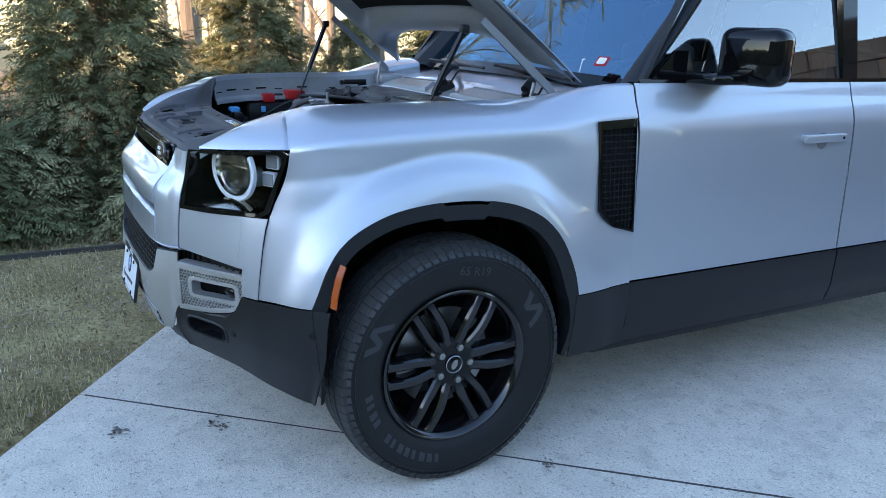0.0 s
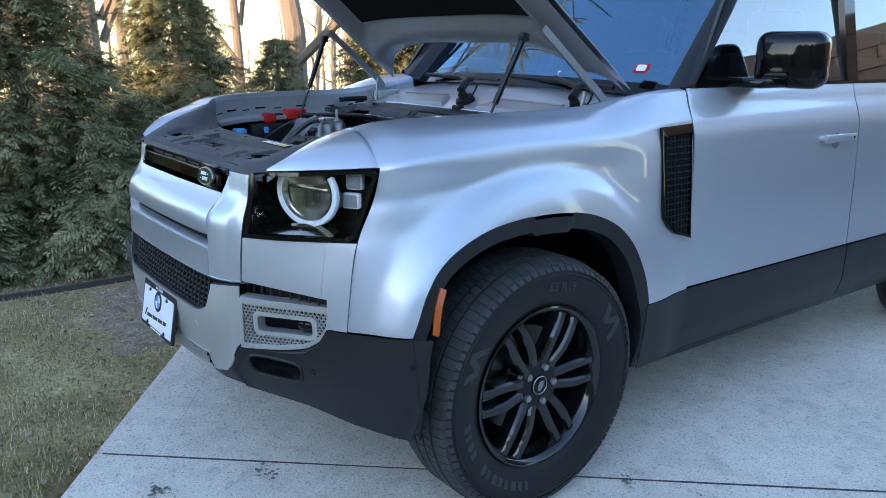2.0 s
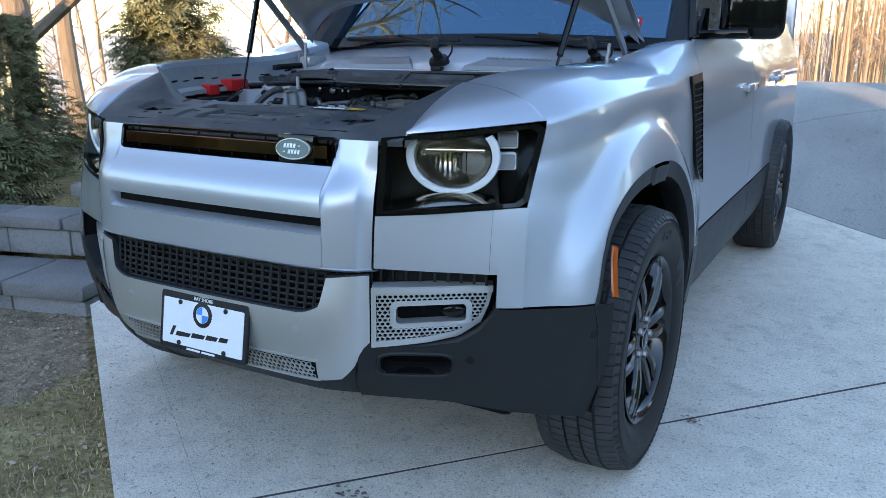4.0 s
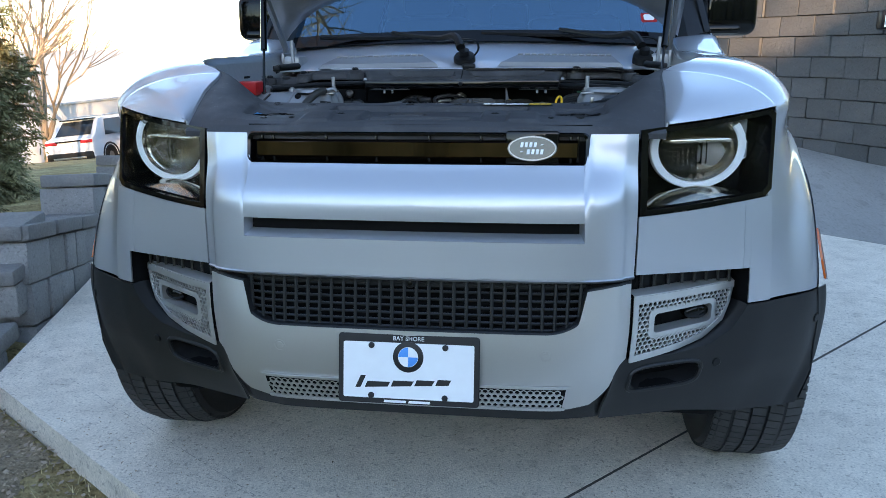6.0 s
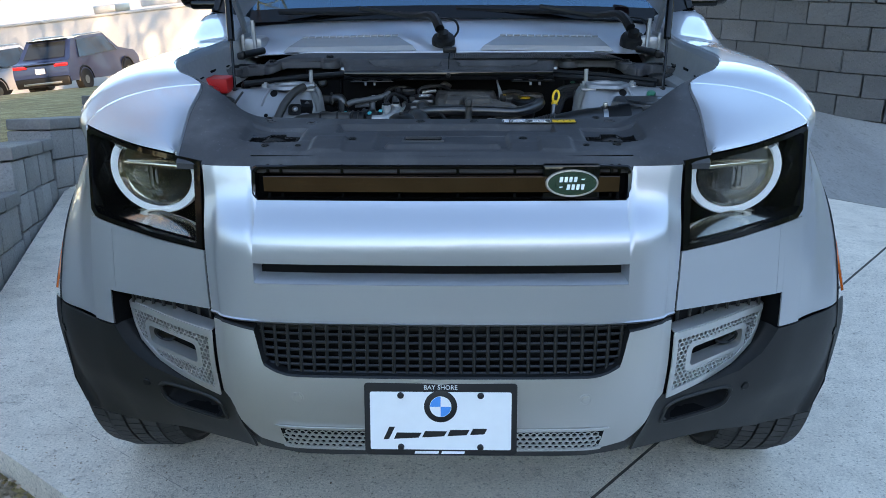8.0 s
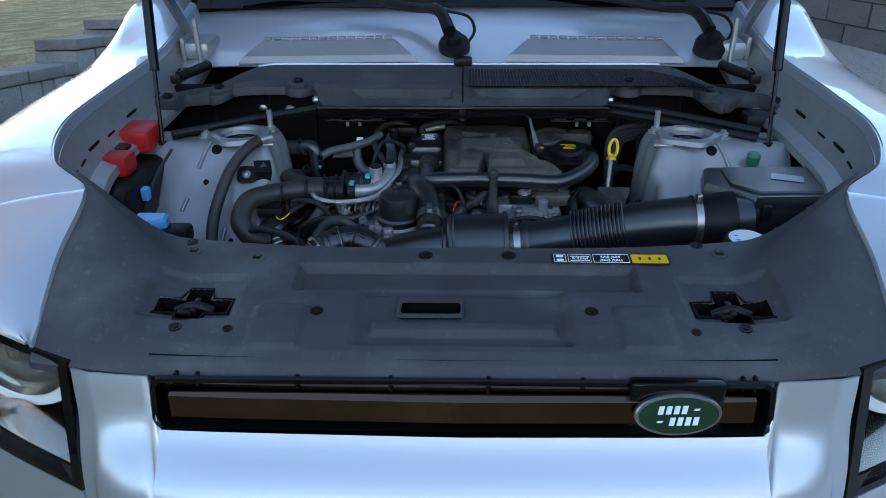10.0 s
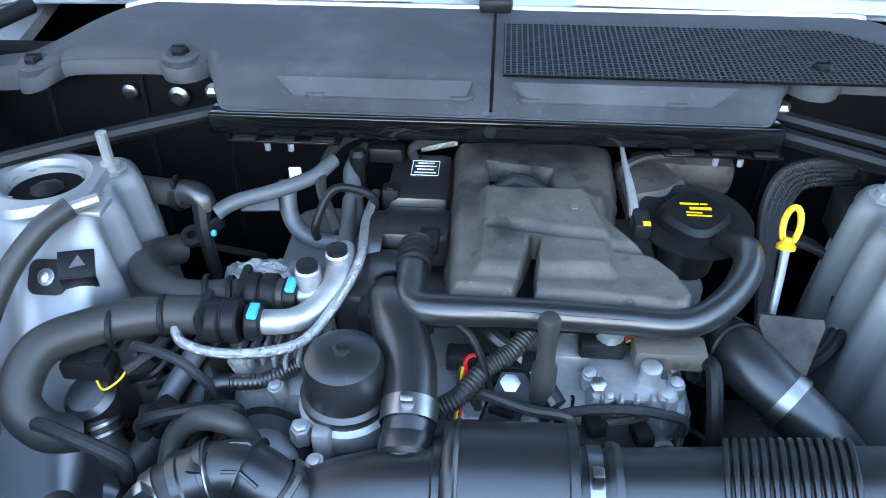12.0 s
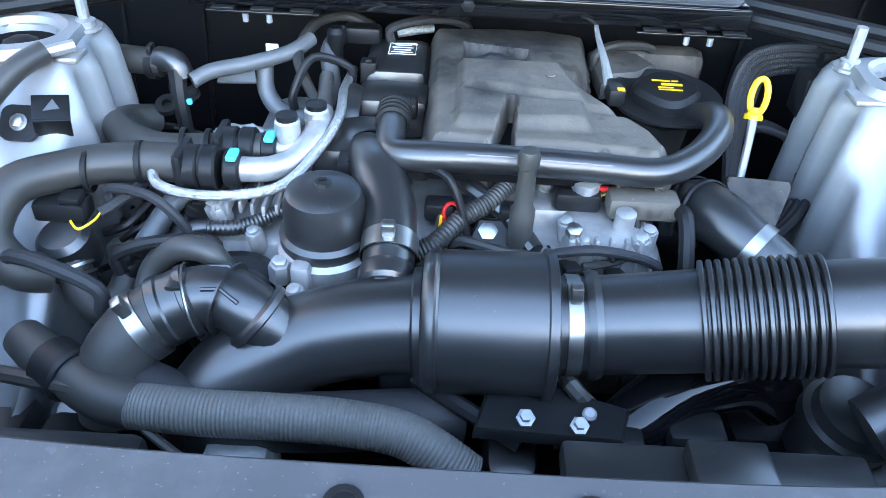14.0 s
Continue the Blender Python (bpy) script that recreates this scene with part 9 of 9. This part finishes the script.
# ---- far cars, cone, building, woods ----
def far_car(at, turn, tilt, paint, label, suvlike=True, name="parked_car"):
    car = thing(name, label, "car", at, "parked cars")
    car.rotation_euler = [radians(a) for a in (tilt[0], tilt[1], turn)]
    h = 1.72 if suvlike else 1.45
    belt = 1.05 if suvlike else .92
    prof = [(-2.35, .42), (-2.38, .72), (-2.3, belt), (-2.05 if suvlike else -1.5, belt + .08), (-1.55 if suvlike else -.85, h - .04), (-.9, h), (.5, h - .02), (1.15, belt + .12), (2.1, belt - .08), (2.36, .75), (2.36, .38), (0, .28)]
    rows = []
    for x, k in ((-.94, .90), (-.95, 1.0), (.95, 1.0), (.94, .90)):
        rows.append([(x * (1 if z < belt else .80), y * (1 if abs(x) > .945 else .99), z) for y, z in prof])
    g = Geo()
    sec = [[(x * (1 - (.20 if z > belt + .04 else 0) * min(1, (z - belt) / .5 + .2)), y, z) for y, z in prof] for x in (-.95, -.93, .93, .95)]
    g.grid(sec, closed=True)
    n = len(prof)
    g.f += [list(range(n)), list(range(3 * n + n - 1, 3 * n - 1, -1))]
    part("body", g, paint, car, sharp=40)
    for sx in (-1, 1):
        for y in (-1.45, 1.42):
            w = part("wheel", Geo().lathe([(.05, -.11), (.36, -.11), (.36, .09), (.33, .11), (.24, .10)], 24, axis((sx * .86, y, .36), (sx, 0, 0))), RUBBER, car)
            part("rim", Geo().lathe([(.24, .098), (.22, .09), (.05, .11), (.001, .11)], 20, axis((sx * .86, y, .36), (sx, 0, 0))), STEEL, w)
        g = Geo().add([(sx * .925, -1.55, belt + .03), (sx * .925, .95, belt + .03), (sx * .79, .45, h - .10), (sx * .79, -1.30, h - .10)], [[0, 1, 2, 3]])
        part("side_window", g, DARKGLASS, car, thick=.01)
        part("tail_lamp", Geo().box((sx * .70, -2.33, belt - .10), (.46, .10, .11), .03), TAILRED, car)
    yb = -2.03 if suvlike else -1.45
    yt = -1.60 if suvlike else -.90
    g = Geo().add([(-.70, yb - .02, belt + .12), (.70, yb - .02, belt + .12), (.62, yt - .02, h - .10), (-.62, yt - .02, h - .10)], [[0, 1, 2, 3]])
    part("rear_window", g, DARKGLASS, car, thick=.01)
    bumper = part("rear_bumper", Geo().box((0, -2.36, .46), (1.84, .12, .30), .05), PLASTIC if suvlike else paint, car)
    if suvlike:
        part("bumper_strip", Geo().box((0, -2.425, .42), (1.30, .02, .07), .01), STEEL, bumper)
        part("lamp_band", Geo().box((0, -2.345, belt - .06), (1.10, .06, .05), .01), GLOSS, car)
        for sx in (-1, 1):
            for y in (-1.45, 1.42):
                arch_ = [(sx * .945, y + .43 * math.cos(a), .36 + .43 * math.sin(a)) for a in steps(0, math.pi, 12)]
                part("arch_trim", Geo().tube(arch_, .035, 6), PLASTIC, car)
            part("roof_rail", Geo().tube([(sx * .70, -1.3, h + .01), (sx * .70, -1.1, h + .04), (sx * .70, .4, h + .03), (sx * .70, .6, h - .02)], .018, 6), STEEL, car)
    part("number_plate", Geo().box((0, -2.40, .80 if suvlike else .70), (.32, .02, .16), .004), YELLOW if not suvlike else WHITE, car)
    part("spoiler", Geo().box((0, yt - .02, h - .03), (1.30, .25, .04), .015), paint if not suvlike else GLOSS, car)
    return car


far_car((-13.0, 25.0, -2.28), -4, (0, -6), CARBLUE, "dark blue sport utility car parked on the sloping lot")
far_car((-15.9, 24.9, -2.66), -4, (0, -6), CARWHITE, "white sport utility car parked beside the lawn")
far_car((3.45, 31.5, -.62), 2, (0, 0), CARWHITE, "white saloon seen from behind at the top of the drive", False)
cone = thing("traffic_cone", "red traffic cone at the top of the drive", "cone", (4.75, 27.5, -.40))
part("base", Geo().box((0, 0, .02), (.42, .42, .04), .01), CONE, cone)
part("body", Geo().lathe([(.16, .04), (.05, .70), (.02, .72)], 20), CONE, cone)
part("band", Geo().lathe([(.122, .30), (.095, .45)], 20, None, False), WHITE, cone)
pole = thing("flag_pole", "slim grey steel pole beside the drive", "pole", (4.55, 26.5, -.5))
part("shaft", Geo().tube([(0, 0, 0), (0, 0, 9)], .06, 10), POST, pole)

hall = thing("white_hall", "long low white commercial building with flat roof", "building", (-18, 46, -4.7))
hall.rotation_euler = (0, radians(-5.9), 0)
part("wall", Geo().box((-7.5, -5.7, 1.6), (45, .6, 5.2), .05), STUCCO, hall)
part("parapet", Geo().box((-7.5, -6.03, 4.12), (45.2, .1, .14), .03), POST, hall)
part("roof_unit", Geo().box((2.4, -4, 4.75), (2.0, 2, .9), .05), STUCCO, hall)
part("roof_unit", Geo().box((-.6, -4, 4.4), (1.2, 2, .4), .05), POST, hall)

# glowing sheet added to stand in for bright sky below the horizon
sky_sheet = bpy.data.materials.new("glowing_sky_sheet")
sky_sheet.use_nodes = True
hb = sky_sheet.node_tree.nodes["Principled BSDF"]
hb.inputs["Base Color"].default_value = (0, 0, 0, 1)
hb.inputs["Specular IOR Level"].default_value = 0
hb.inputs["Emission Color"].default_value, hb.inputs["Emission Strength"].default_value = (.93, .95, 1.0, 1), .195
tagged(part("backdrop", Geo().grid([[(x, 330 - .0006 * (x + 150) ** 2, z) for z in (-70, 3)] for x in steps(-420, 60, 12)]), sky_sheet, sharp=0), "glowing sheet standing in for pale sky low over the distance", "backdrop", kind="structure")
random.seed(77)
for name, x0, x1, y0, y1, n, hh, label in (("far_woods", -48, -16, -22, 22, 120, (6, 11), "bare brown woods in the distance"), ("far_woods", -4, 24, 44, 62, 420, (7, 12), "tan bare thicket behind the drive")):
    g = Geo()
    for _ in range(n):
        x, y = random.uniform(x0, x1), random.uniform(y0, y1)
        h, r = random.uniform(*hh), random.uniform(.03, .10)
        z = ground_z(x, y) - .3
        tx, ty = random.uniform(-.8, .8), random.uniform(-.8, .8)
        g.tube([(x, y, z), (x + tx * .4, y + ty * .4, z + h * .5), (x + tx, y + ty, z + h)], [r, r * .7, r * .2], 5, caps=False)
        for _k in range(16):
            w = random.uniform(.15, .95)
            a, l = random.uniform(0, 6.283), random.uniform(.6, 2.0) * (1.1 - w)
            p = Vector((x + tx * w, y + ty * w, z + h * w))
            q = p + Vector((math.cos(a) * l, math.sin(a) * l, l * random.uniform(.4, 1.3)))
            g.tube([p, q], [r * .4, r * .1], 3, caps=False)
            for _j in range(3):
                b, m_ = random.uniform(0, 6.283), l * .5
                o = p.lerp(q, random.uniform(.3, 1))
                g.tube([o, o + Vector((math.cos(b) * m_, math.sin(b) * m_, m_ * .6))], [r * .18, r * .05], 3, caps=False)
    tagged(part(name, g, TWIG, sharp=0), label, "woods", kind="stuff")
# unseen evergreen rows, added to block the low sun and darken reflections
g = Geo()
# low row, added to keep the golden low sky out of reflections
for k in range(34):
    a, d, h = radians(-88 - 1.9 * k), random.uniform(17, 20), random.uniform(2.4, 3.2)
    c = crown_of(700 + k, h, 1.5, 0, 120, 4, 4.0)
    g.add([(a_ + d * math.cos(a), b_ + d * math.sin(a), e - .4) for a_, b_, e in c.v], c.f)
    g.lathe([(1.2, -.5), (1.1, h * .5), (.7, h * .8), (.05, h * .97)], 7, Matrix.Translation((d * math.cos(a), d * math.sin(a), 0)))
# taller arc, added to keep direct sun off the drive
for k in range(74):
    a = radians(-86 + 1.75 * k)
    d = random.uniform(17, 20)
    x, y = d * math.cos(a), d * math.sin(a)
    h, r = random.uniform(5.4, 6.3), random.uniform(1.2, 1.9)
    c = crown_of(500 + k, h, r, 0, 130, 4, 4.0)
    g.add([(a_ + x, b_ + y, e - .4) for a_, b_, e in c.v], c.f)
    g.lathe([(r * .8, -.5), (r * .75, h * .5), (r * .5, h * .8), (.05, h * .97)], 7, Matrix.Translation((x, y, 0)))
tagged(part("far_evergreens", g, LEAF, sharp=0), "unseen evergreen rows added to block the low sun", "woods", kind="stuff")
